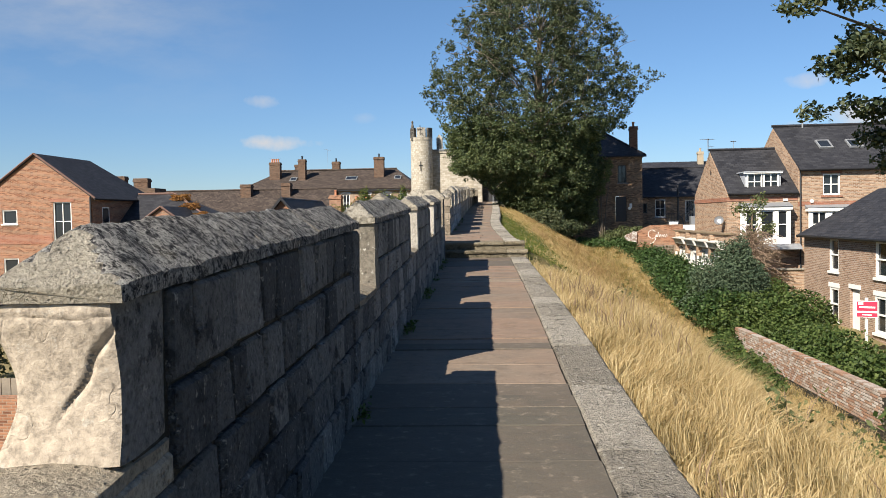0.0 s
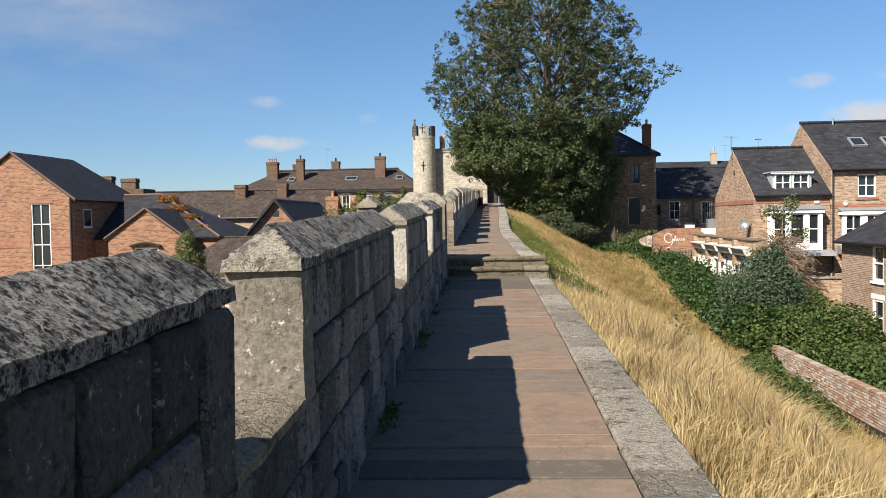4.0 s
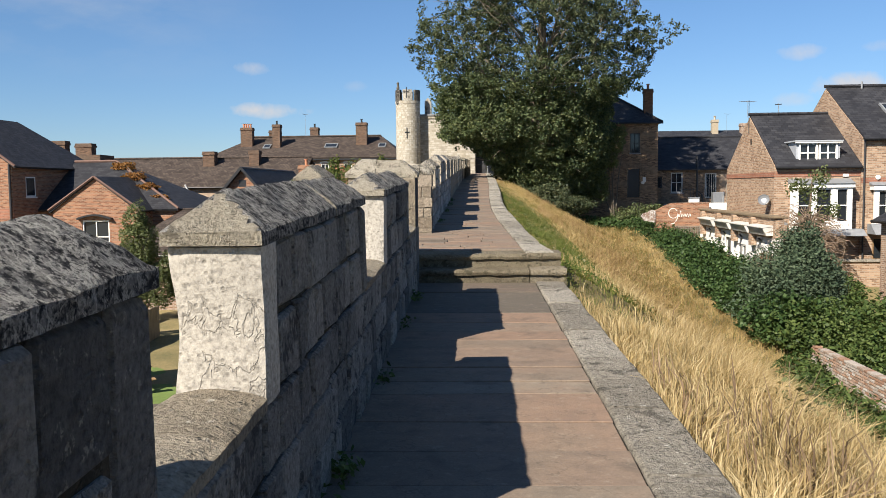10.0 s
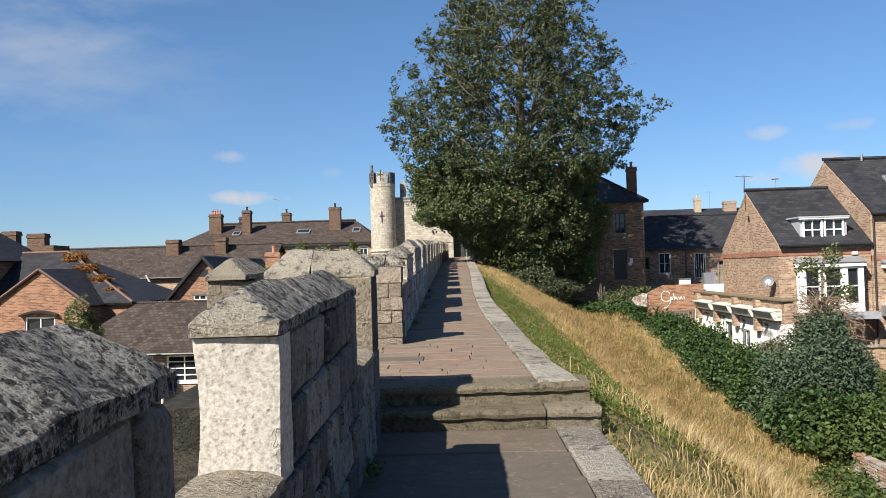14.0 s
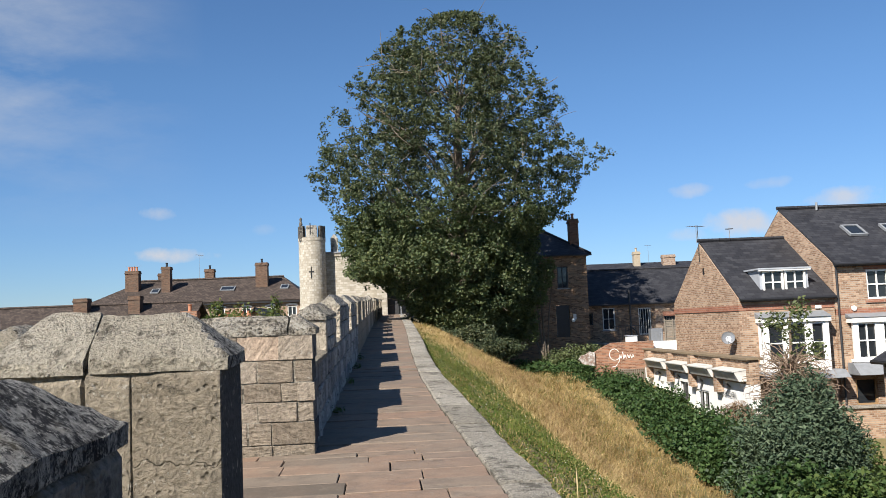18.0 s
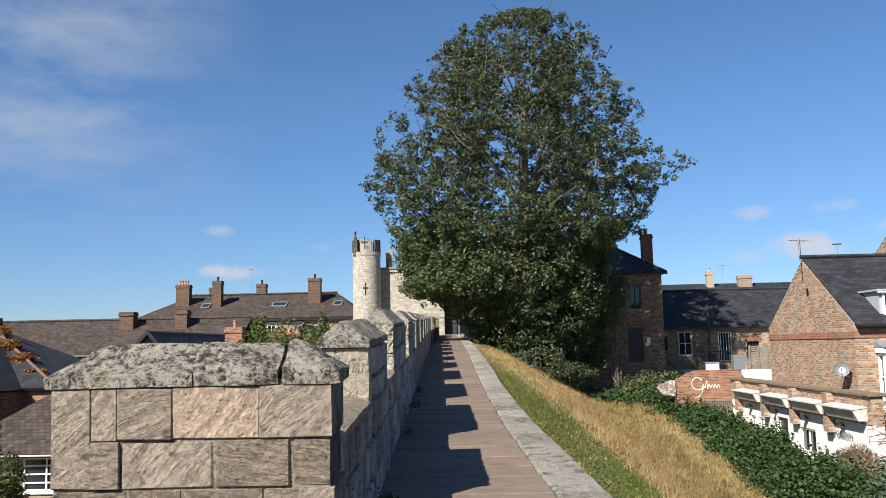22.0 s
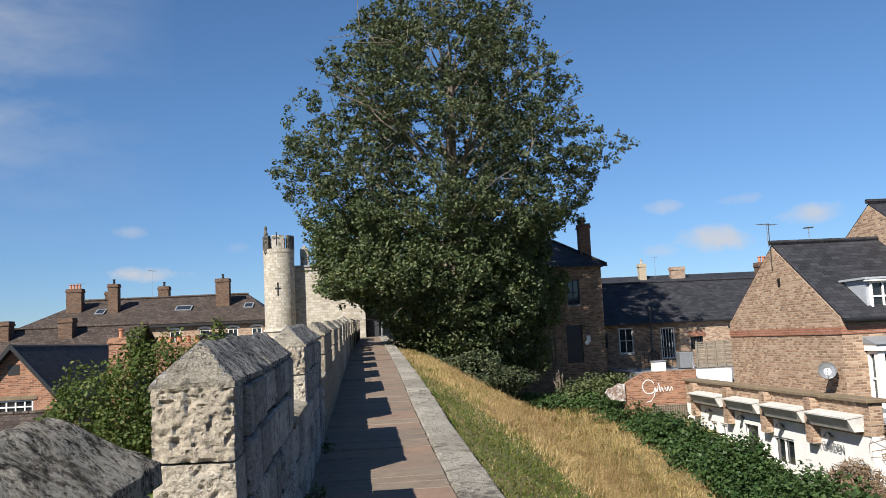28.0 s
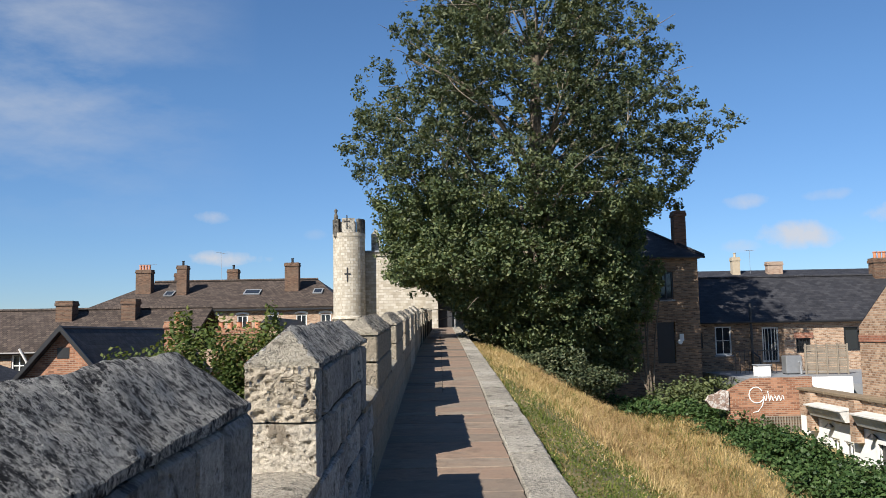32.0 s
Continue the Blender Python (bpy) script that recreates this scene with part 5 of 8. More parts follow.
def tall_house():
    h = building("tall_terrace_house", "three-storey buff brick terrace house with slate roof and roof lights", 15.75, 47.4, -3.2)
    x0, x1, y0, y1, ya, ze, zr = 15.75, 27.0, 47.4, 56.2, 51.8, 3.82, 6.42
    win = [(17.05, 17.95, 2.38, 3.52), (20.6, 21.5, 2.38, 3.52)]
    bays = [(16.35, 18.15, 0.1, 1.42), (20.2, 22.0, 0.1, 1.42)]
    low = [(16.3, 17.15, -1.65, -0.62)]
    s = Shape()
    wall_panel(s, "y", y0, x0, x1, -3.2, ze, win + bays + low)
    wall_panel(s, "x", x0, y0 + 0.3, y1, -3.2, ze)
    gable_top(s, "x", x0, y0, y1, ya, ze, zr)
    piece("wall", s, BRICK_BUFF, h)
    s = Shape()
    for a, b in ((16.95, 18.05), (20.5, 21.6)):
        s.box(a, b, y0 - 0.02, y0 + 0.06, 3.52, 3.78)
        s.box(a, b, y0 - 0.06, y0 + 0.06, 2.24, 2.36)
    s.box(x0, x1, y0 - 0.025, y0 + 0.05, 1.82, 2.04)
    piece("band_course", s, BRICK_BAND, h, "red brick lintels and string course")
    for o in win:
        window(h, "y", y0, *o, 2, 2, sill=False)
    for o in bays:
        b = Shape()
        b.box(o[0] - 0.14, o[1] + 0.14, y0 - 0.32, y0 + 0.02, 0.0, 0.12)
        ob = piece("bay_window", b, WHITE, h, "white box bay with a cornice")
        b = Shape()
        b.box(o[0] - 0.22, o[1] + 0.22, y0 - 0.42, y0 + 0.02, 1.5, 1.7)
        part("cornice", b, WHITE, ob)
        for a, w in ((o[0] - 0.14, 0.14), ((o[0] + o[1]) / 2 - 0.1, 0.2), (o[1], 0.14)):
            b = Shape()
            b.box(a, a + w, y0 - 0.32, y0 - 0.2, 0.12, 1.5)
            part("mullion", b, WHITE, ob)
        b = Shape()
        b.prism([(y0 - 0.46, 1.7), (y0, 1.7), (y0, 1.86)], o[0] - 0.26, o[1] + 0.26, "x")
        part("lead_roof", b, LEAD, ob)
        b = Shape()
        b.prism([(y0 - 0.9, -0.45), (y0, -0.45), (y0, -0.02), (y0 - 0.4, -0.02)], o[0] - 0.3, o[1] + 0.3, "x")
        part("lead_apron", b, LEAD, ob)
        mid = (o[0] + o[1]) / 2
        for a, q in ((o[0], mid - 0.1), (mid + 0.1, o[1])):
            window(h, "y", y0 - 0.32, a, q, 0.12, 1.5, 2, 2, sill=False, deep=0.05)
    window(h, "y", y0, *low[0], 1, 1, mat=TIMBER, sill=False, label="brown timber window")
    k = (zr - ze) / (ya - y0)
    sloped(h, [(x0 + 0.03, y0 - 0.25, ze - 0.25 * k + 0.07), (x1, y0 - 0.25, ze - 0.25 * k + 0.12), (x1, ya, zr + 0.12), (x0 + 0.03, ya, zr + 0.07)], 0.1, SLATE)
    k2 = (zr - ze) / (y1 - ya)
    sloped(h, [(x0 + 0.03, y1 + 0.2, ze - 0.2 * k2 + 0.07), (x1, y1 + 0.2, ze - 0.2 * k2 + 0.12), (x1, ya, zr + 0.12), (x0 + 0.03, ya, zr + 0.07)], 0.1, SLATE)
    ridge_tiles(h, (x0 - 0.05, ya, zr + 0.14), (x1, ya, zr + 0.14), SLATE)
    gutter(h, (x0, y0 - 0.24, ze - 0.08), (x1, y0 - 0.24, ze - 0.08))
    for cx in (17.9, 19.55, 23.5):
        yy = 49.6
        skylight(h, (cx, yy, ze + (yy - y0) * k + 0.13), (1, 0, 0), (0, 1, k), 0.75, 0.95)
    s = Shape()
    s.tube([(15.85, 47.34, 3.7), (15.85, 47.34, -2.2)], 0.04, 8)
    piece("drainpipe", s, IRON, h)
    s = Shape()
    s.lathe([(0.1, 0), (0.1, 0.08), (0.04, 0.1)], 14, pose(16.45, 47.4, 2.05, 90))
    piece("alarm_box", s, WHITE, h)
    s = Shape()
    s.tube([(17.4, 51.6, 6.4), (17.4, 51.6, 6.75)], 0.05, 6)
    piece("vent_pipe", s, LEAD, h)


tall_house()


def annex():
    h = building("low_annex", "low white-rendered annex with brick parapet and four white ledges", 11.5, 45.6, -3.2, "outbuilding")
    x, ya, yb, zt = 11.5, 45.6, 59.3, 0.42
    door = (52.4, 53.5, -2.4, -0.9)
    wins = [(56.2, 56.9, -1.9, -1.1), (55.2, 55.9, -1.9, -1.1), (50.0, 51.5, -2.0, -1.1)]
    s = Shape()
    wall_panel(s, "x", x, ya, yb, -3.3, -0.55, [door] + wins, 0.35)
    piece("wall", s, RENDER_WHITE, h, "white-painted lower wall")
    s = Shape()
    s.box(x - 0.02, x + 0.35, ya, yb, -0.55, zt - 0.1)
    for yy in (48.45, 51.5, 54.6, 57.95):
        s.box(x - 0.26, x - 0.02, yy - 0.2, yy + 0.2, -1.0, zt - 0.12)
    piece("parapet", s, BRICK_BUFF, h, "weathered orange brick parapet and piers")
    for p, q in lengths(ya - 0.1, yb, 0.6, 1.0):
        s = Shape()
        s.soft(x - 0.12, x + 0.5, p + 0.01, q - 0.01, zt - 0.1, zt + 0.0, 0.015)
        piece("coping_stone", s, DIRT, h, "brown stone coping")
    for p, q in ((45.9, 48.2), (48.7, 51.2), (51.8, 54.2), (55.0, 57.7)):
        s = Shape()
        s.prism([(x - 0.48, -0.1), (x - 0.02, -0.04), (x - 0.02, -0.44), (x - 0.3, -0.44)], p, q)
        ob = piece("ledge", s, LEDGE_WHITE, h, "sloping weathered white ledge")
        s = Shape()
        s.prism([(x - 0.53, -0.06), (x - 0.02, 0.0), (x - 0.02, -0.04), (x - 0.53, -0.1)], p - 0.02, q + 0.02)
        part("ledge_cap", s, LEDGE_WHITE, ob)
    for o in wins:
        window(h, "x", x, *o, 2, 1, sill=False)
    s = Shape()
    wall_box(s, "x", x, *door[:2], 0.08, 0.13, *door[2:])
    ob = piece("door", s, BLACK, h, "dark open doorway")
    s = Shape()
    wall_box(s, "x", x, door[0] - 0.12, door[1] + 0.12, -0.06, 0.02, door[3], door[3] + 0.14)
    wall_box(s, "x", x, door[0] - 0.12, door[0], -0.06, 0.02, door[2], door[3])
    wall_box(s, "x", x, door[1], door[1] + 0.12, -0.06, 0.02, door[2], door[3])
    part("door_surround", s, WHITE, ob)
    s = Shape()
    s.box(x + 0.35, 12.0, ya, yb, 0.05, 0.15)
    piece("roof", s, LEAD, h)
    for i in range(4):
        s = Shape()
        s.lathe([(0.05, 0), (0.16, -0.12), (0.02, -0.13)], 10, Matrix.Translation((x - 0.14, 47.6 + i * 3.0, -0.62)))
        piece("wall_lamp", s, BLACK, h)


annex()


def plain_text(body, m, size, material, name, label, category="sign"):
    cu = bpy.data.curves.new(name, "FONT")
    cu.body, cu.size, cu.extrude, cu.align_x = body, size, 0.004, "CENTER"
    tmp = bpy.data.objects.new(name, cu)
    scene.collection.objects.link(tmp)
    me = bpy.data.meshes.new_from_object(tmp.evaluated_get(bpy.context.evaluated_depsgraph_get()))
    bpy.data.objects.remove(tmp)
    me.materials.clear()
    me.materials.append(material)
    ob = new(name, me)
    ob.matrix_world = m
    return tagged(ob, label, category)


plain_text("BEER GARDEN", pose(11.44, 47.9, -1.12, 90, 0, -90), 0.3, GREY_METAL, "painted_lettering", "faded grey painted words on the white annex wall")


def sign_wall():
    h = building("sign_wall", "short orange brick wall with white painted script and a lattice below", 10.5, 59.6, -2.6, "wall")
    s = Shape()
    s.prism([(8.95, -2.6), (12.1, -2.6), (12.1, 0.78), (9.9, 0.74), (9.45, 0.55), (8.95, 0.28)], 59.6, 59.9)
    piece("brickwork", s, BRICK_RED, h)
    s = Shape()
    for i in range(18):
        a = 10.1 + 1.7 * i / 17
        s.box(a - 0.018, a + 0.018, 59.5, 59.54, -2.2, -0.66)
    for i in range(15):
        z = -2.2 + 1.54 * i / 14
        s.box(10.08, 11.82, 59.54, 59.57, z - 0.018, z + 0.018)
    piece("lattice", s, WOOD, h, "grey timber lattice")
    s = Shape()
    s.prism([(8.12, -0.05), (8.3, -0.3), (8.95, -0.42), (8.95, 0.3), (8.72, 0.34), (8.5, 0.2), (8.25, 0.14)], 59.5, 59.75)
    piece("whitewashed_end", s, BRICK_WORN_WHITE, h, "flaking whitewashed end of the wall")
    s = Shape()
    s.box(12.1, 13.9, 60.2, 60.5, -1.0, 0.72)
    piece("white_parapet", s, RENDER_WHITE, h)
    s = Shape()
    # a flowing painted stroke: one tall looped capital and a run of low letters
    big = [(9.98 + 0.27 * math.cos(a) + 0.05 * a / 6, 0.18 + 0.29 * math.sin(a)) for a in np.linspace(0.5, 5.4, 22)]
    big += [(10.3, 0.12), (10.22, -0.2), (10.05, -0.42), (9.86, -0.46)]
    s.tube([(a, 59.59, z - 0.05) for a, z in big], 0.02, 6)
    low = [(10.24 + i * 0.03, 0.06 + 0.11 * math.sin(i * 1.35) + (0.16 if i in (6, 7) else 0)) for i in range(27)]
    s.tube([(a, 59.59, z - 0.05) for a, z in low], 0.017, 6)
    s.tube([(10.42, 59.59, 0.22), (10.46, 59.59, 0.25)], 0.02, 6)
    piece("painted_script", s, WHITE, h, "white painted flourish")


sign_wall()


def long_range():
    h = building("long_brick_range", "two-storey sooty brick range under a long dark slate roof", 15, 72.3, -1.0)
    y0, x0, x1, ze, zr = 72.3, 11.1, 24.0, 2.95, 5.4
    o = [(12.4, 13.25, 1.25, 2.72), (11.4, 11.75, 1.6, 2.4), (14.85, 15.7, 0.85, 2.65), (16.6, 17.35, 1.3, 2.05), (19.1, 19.95, 1.35, 2.6)]
    s = Shape()
    wall_panel(s, "y", y0, x0, 16.0, -1.0, ze, o[:3])
    piece("wall", s, BRICK_DARK, h, "sooty brick wall")
    s = Shape()
    wall_panel(s, "y", y0, 16.0, x1, -1.0, ze, o[3:])
    piece("wall", s, BRICK_BUFF, h, "cleaner orange brick wall")
    window(h, "y", y0, *o[0], 2, 2, mat=LEDGE_WHITE, bar=0.035, label="grey-white sash window")
    window(h, "y", y0, *o[1], 1, 1, mat=BLACK, sill=False, label="small dark window")
    window(h, "y", y0, *o[2], 5, 1, mat=LEDGE_WHITE, bar=0.03, sill=False, label="barred window")
    window(h, "y", y0, *o[3], 4, 2, mat=BLACK, sill=False, label="dark window with bars")
    window(h, "y", y0, *o[4], 1, 1, mat=BLACK, sill=False, label="dark window")
    k = (zr - ze) / 4.2
    sloped(h, [(x0 - 0.1, y0 - 0.25, ze + 0.02), (x1, y0 - 0.25, ze + 0.02), (x1, y0 + 4.2, zr + 0.1), (x0 - 0.1, y0 + 4.2, zr + 0.1)], 0.1, SLATE)
    sloped(h, [(x0 - 0.1, y0 + 8.6, ze + 0.02), (x1, y0 + 8.6, ze + 0.02), (x1, y0 + 4.2, zr + 0.1), (x0 - 0.1, y0 + 4.2, zr + 0.1)], 0.1, SLATE)
    ridge_tiles(h, (x0, y0 + 4.2, zr + 0.12), (x1, y0 + 4.2, zr + 0.12), SLATE)
    gutter(h, (x0, y0 - 0.26, ze - 0.02), (x1, y0 - 0.26, ze - 0.02), 0.07)
    s = Shape()
    s.tube([(14.25, 72.15, 3.9), (14.25, 72.15, -0.6)], 0.07, 8)
    s.tube([(14.25, 72.12, 1.4), (14.6, 72.1, 1.1), (14.75, 72.1, -0.2)], 0.05, 7)
    piece("soil_pipe", s, IRON, h)
    s = Shape()
    s.box(16.5, 17.5, y0 - 0.03, y0 + 0.05, 2.05, 2.35)
    piece("brick_arch", s, BRICK_BAND, h)
    chimney(h, 23.3, 76.5, 5.2, 6.5, 1.0, 0.7, 3)
    dish(h, 11.1, 72.0, 3.1, 0.3, 200)
    dish(h, 11.0, 71.5, -0.1, 0.33, 200)
    s = Shape()
    s.box(11.6, 25, 61, 72.2, -1.4, 0.4)
    piece("yard_roof", s, LEAD, h, "flat grey yard roof")


long_range()


def yard_things():
    t = building("slatted_fence", "weathered grey slatted timber screen on the flat roof", 16.0, 68, 0.4, "fence")
    for i in range(13):
        s = Shape()
        z = 0.44 + i * 0.105
        s.box(15.26, 17.3, 68.0 + 0.03 * (i % 2), 68.03 + 0.03 * (i % 2), z, z + 0.085)
        piece("slat", s, WOOD, t)
    for a in (15.3, 15.8, 16.3, 16.8, 17.26):
        s = Shape()
        s.box(a - 0.03, a + 0.03, 67.94, 68.0, 0.4, 1.84)
        piece("post", s, WOOD, t)
    t = building("air_handling_box", "blue-grey sheet metal ventilation box on the flat yard roof", 14.85, 68.5, 0.4, "ventilator")
    s = Shape()
    s.soft(14.46, 15.22, 68.2, 68.8, 0.44, 1.28, 0.03)
    piece("casing", s, GREY_METAL, t)
    s = Shape()
    s.tube([(15.1, 68.4, 0.9), (15.12, 68.1, 1.0), (15.12, 68.1, 0.42)], 0.07, 8)
    piece("duct", s, GREY_METAL, t)
    for a in (14.55, 15.13):
        s = Shape()
        s.box(a - 0.05, a + 0.05, 68.25, 68.75, 0.398, 0.45)
        piece("foot", s, IRON, t)
    t = building("water_cistern", "small white rendered box on the yard roof", 12.86, 67, 0.4, "box")
    s = Shape()
    s.soft(12.58, 13.18, 66.7, 67.3, 0.4, 0.9, 0.02)
    piece("body", s, RENDER_WHITE, t)
    s = Shape()
    s.soft(12.54, 13.22, 66.65, 67.35, 0.9, 0.95, 0.015)
    piece("lid", s, LEAD, t)
    t = building("yard_railing", "thin black iron railing above the yard", 13.6, 69.8, 0.4, "railing")
    for i in range(10):
        s = Shape()
        s.tube([(12.6 + i * 0.22, 69.8, 0.4), (12.6 + i * 0.22, 69.8, 1.5)], 0.014, 5)
        piece("baluster", s, IRON, t)
    s = Shape()
    s.tube([(12.5, 69.8, 1.5), (14.7, 69.8, 1.5)], 0.025, 6)
    piece("rail", s, IRON, t)


yard_things()


def dark_house():
    h = building("dark_brick_house", "tall soot-darkened brick house with a hipped slate roof behind the tree", 8, 70, -0.8)
    x0, x1, y0, y1, ze, zr = 1.5, 11.0, 70.0, 79.0, 6.25, 8.5
    o = [(8.85, 9.75, 0.95, 3.0), (9.05, 9.75, 4.1, 5.5), (6.6, 7.4, 1.3, 2.9), (6.6, 7.4, 4.1, 5.5), (3.6, 4.4, 4.1, 5.5)]
    s = Shape()
    wall_panel(s, "y", y0, x0, x1, -0.8, ze, o)
    s.box(x1 - 0.3, x1, y0 + 0.3, y1, -0.8, ze)
    piece("wall", s, BRICK_DARK, h)
    s = Shape()
    wall_box(s, "y", y0, 8.88, 9.72, 0.1, 0.16, 0.95, 2.98)
    piece("door", s, BLACK, h, "black door")
    for q in o[1:]:
        window(h, "y", y0, *q, 2, 2, mat=BLACK, label="dark sash window")
    ym = (y0 + y1) / 2
    sloped(h, [(x0, y0 - 0.3, ze), (x1 + 0.3, y0 - 0.3, ze), (x1 - 2.4, ym, zr), (x0, ym, zr)], 0.1, SLATE)
    sloped(h, [(x1 + 0.3, y0 - 0.3, ze), (x1 + 0.3, y1 + 0.3, ze), (x1 - 2.4, ym, zr)], 0.1, SLATE)
    sloped(h, [(x0, y1 + 0.3, ze), (x1 + 0.3, y1 + 0.3, ze), (x1 - 2.4, ym, zr), (x0, ym, zr)], 0.1, SLATE)
    ridge_tiles(h, (x1 + 0.25, y0 - 0.25, ze + 0.03), (x1 - 2.4, ym, zr + 0.03), SLATE)
    gutter(h, (x0, y0 - 0.3, ze - 0.06), (x1 + 0.3, y0 - 0.3, ze - 0.06))
    chimney(h, 10.55, 71.6, 6.3, 8.75, 0.6, 0.7, 1, BRICK_SOOT_RED)
    s = Shape()
    s.lathe([(0.12, 0), (0.12, 0.1), (0.02, 0.12)], 12, pose(9.95, 69.98, 2.0, 90))
    s.box(9.95, 10.15, 69.9, 70.0, 2.05, 2.4)
    piece("wall_lamp", s, WHITE, h)


dark_house()


def far_terrace():
    h = building("far_terrace", "distant slate-roofed terrace with a tall cream chimney", 21, 94, 0)
    s = Shape()
    s.box(13, 40, 94, 100, 0, 6.3)
    piece("wall", s, BRICK_BROWN, h)
    sloped(h, [(12.7, 93.6, 6.2), (40, 93.6, 6.2), (40, 97, 7.3), (14.5, 97, 7.3)], 0.12, SLATE)
    chimney(h, 21.4, 96, 6.6, 8.3, 0.6, 0.6, 1, CREAM, CREAM)
    chimney(h, 24.5, 96, 6.6, 7.9, 1.2, 0.6, 0, BRICK_BROWN)


far_terrace()
aerial(22.6, 96, 7.0, 8.9, 30, 0.8)


def terrace_right():
    m = pose(14.0, 41.3, -3.8, 0, 0, 180 + 1.7)
    h = thing("terrace_cottages", m, "two-storey brown brick terrace with white sash windows and slate roof", "house")
    # local: y runs along the front towards the start of the walk, x points away from it into the garden

    def lp(name, s, mat, label="", parent=None):
        return part(name, s, mat, parent or h, label)
    L, ze, zr, deep = 22.0, 4.2, 6.2, 7.0
    up = [(2.9 + i * 4.35, 3.85 + i * 4.35) for i in range(4)]
    dn = [(2.9, 3.85), (7.2, 8.15), (11.6, 12.55)]
    doors = [(5.0, 5.9), (8.75, 9.65)]
    s = Shape()
    ops = [(a, b, 2.7, 4.12) for a, b in up] + [(a, b, 0.55, 2.0) for a, b in dn] + [(a, b, 0.0, 2.1) for a, b in doors]
    ca = [v for v in ops]
    cuts = sorted({0.0, L, *[v for o in ops for v in o[:2]]})
    for p, q in zip(cuts, cuts[1:]):
        zs = sorted({0.0, ze, *[v for o in ops if o[0] <= p and q <= o[1] for v in o[2:]]})
        for lo, hi in zip(zs, zs[1:]):
            if not any(o[0] <= p and q <= o[1] and o[2] <= lo and hi <= o[3] for o in ops):
                s.box(-0.3, 0, p, q, lo, hi)
    s.box(-deep, -0.3, 0, 0.3, 0, ze)
    s.prism([(-deep, ze), (0, ze), (-deep / 2, zr)], 0, 0.3)
    lp("wall", s, BRICK_BROWN)
    for a, b, lo, hi in ops:
        if lo == 0.0:
            s = Shape()
            s.box(-0.16, -0.1, a, b, 0, hi)
            d = lp("door", s, WHITE, "white panelled door")
            s = Shape()
            s.box(-0.09, 0.03, a - 0.1, b + 0.1, hi, hi + 0.18)
            lp("lintel", s, WHITE, "", d)
            continue
        s = Shape()
        f = 0.1
        for p, q, c, d in ((a, a + f, lo, hi), (b - f, b, lo, hi), (a + f, b - f, lo, lo + f), (a + f, b - f, hi - f, hi), (a + f, b - f, (lo + hi) / 2 - 0.03, (lo + hi) / 2 + 0.03)):
            s.box(-0.12, -0.02, p, q, c, d)
        w = lp("window", s, WHITE, "white sash window")
        s = Shape()
        s.box(-0.11, -0.09, a + 0.02, b - 0.02, lo + 0.02, hi - 0.02)
        lp("pane", s, GLASS, "", w)
        s = Shape()
        s.box(-0.1, 0.07, a - 0.08, b + 0.08, lo - 0.1, lo)
        lp("sill", s, WHITE, "", w)
        s = Shape()
        s.box(-0.1, 0.012, a - 0.1, b + 0.1, hi, hi + 0.2)
        lp("lintel", s, WHITE, "", w)
    for sx, ex in ((0.3, 0.0), (-deep - 0.3, -deep)):
        s = Shape()
        s.poly([(sx, -0.15, ze - 0.1), (sx, L, ze - 0.1), (-deep / 2, L, zr), (-deep / 2, -0.15, zr), (sx, -0.15, ze), (sx, L, ze), (-deep / 2, L, zr + 0.12), (-deep / 2, -0.15, zr + 0.12)],
               [(0, 1, 2, 3), (4, 7, 6, 5), (0, 4, 5, 1), (1, 5, 6, 2), (2, 6, 7, 3), (3, 7, 4, 0)])
        lp("roof", s, SLATE)
    s = Shape()
    s.tube([(0.3, -0.1, ze - 0.04), (0.3, L, ze - 0.04)], 0.07, 6)
    lp("gutter", s, BLACK)
    s = Shape()
    s.box(-deep / 2 - 0.5, -deep / 2 + 0.5, 4.4, 5.6, zr - 0.3, zr + 1.0)
    s.box(-deep / 2 - 0.56, -deep / 2 + 0.56, 4.34, 5.66, zr + 0.75, zr + 0.9)
    c = lp("chimney", s, BRICK_RED, "orange brick chimney stack")
    s = Shape()
    s.lathe([(0.15, zr + 1.0), (0.13, zr + 1.45), (0.17, zr + 1.5), (0.17, zr + 1.56)], 12, Matrix.Translation((-deep / 2, 5.0, 0)))
    lp("chimney_pot", s, CREAM, "buff clay pot", c)


terrace_right()


def sale_board():
    t = building("sale_board", "red and white sale board on a white garden post", 12.7, 31.2, -3.6, "sign")
    s = Shape()
    s.box(12.67, 12.75, 31.14, 31.22, -3.7, -1.6)
    piece("post", s, WHITE, t)
    m = pose(12.7, 31.1, -2.0, 0, 0, -25)
    s = Shape()
    s.soft(-0.36, 0.36, -0.02, 0.02, -0.3, 0.3, 0.008, m)
    b = piece("board", s, WHITE, t)
    s = Shape()
    s.box(-0.33, 0.33, -0.028, -0.02, -0.06, 0.27, m)
    s.box(-0.33, 0.33, -0.028, -0.02, -0.27, -0.13, m)
    part("red_panel", s, RED_PAINT, b)
    s = Shape()
    s.box(-0.26, 0.26, -0.033, -0.028, 0.04, 0.1, m)
    s.box(-0.28, -0.12, -0.033, -0.028, 0.15, 0.24, m)
    s.box(-0.15, 0.15, -0.033, -0.028, -0.22, -0.18, m)
    part("lettering_bars", s, WHITE, b)


sale_board()


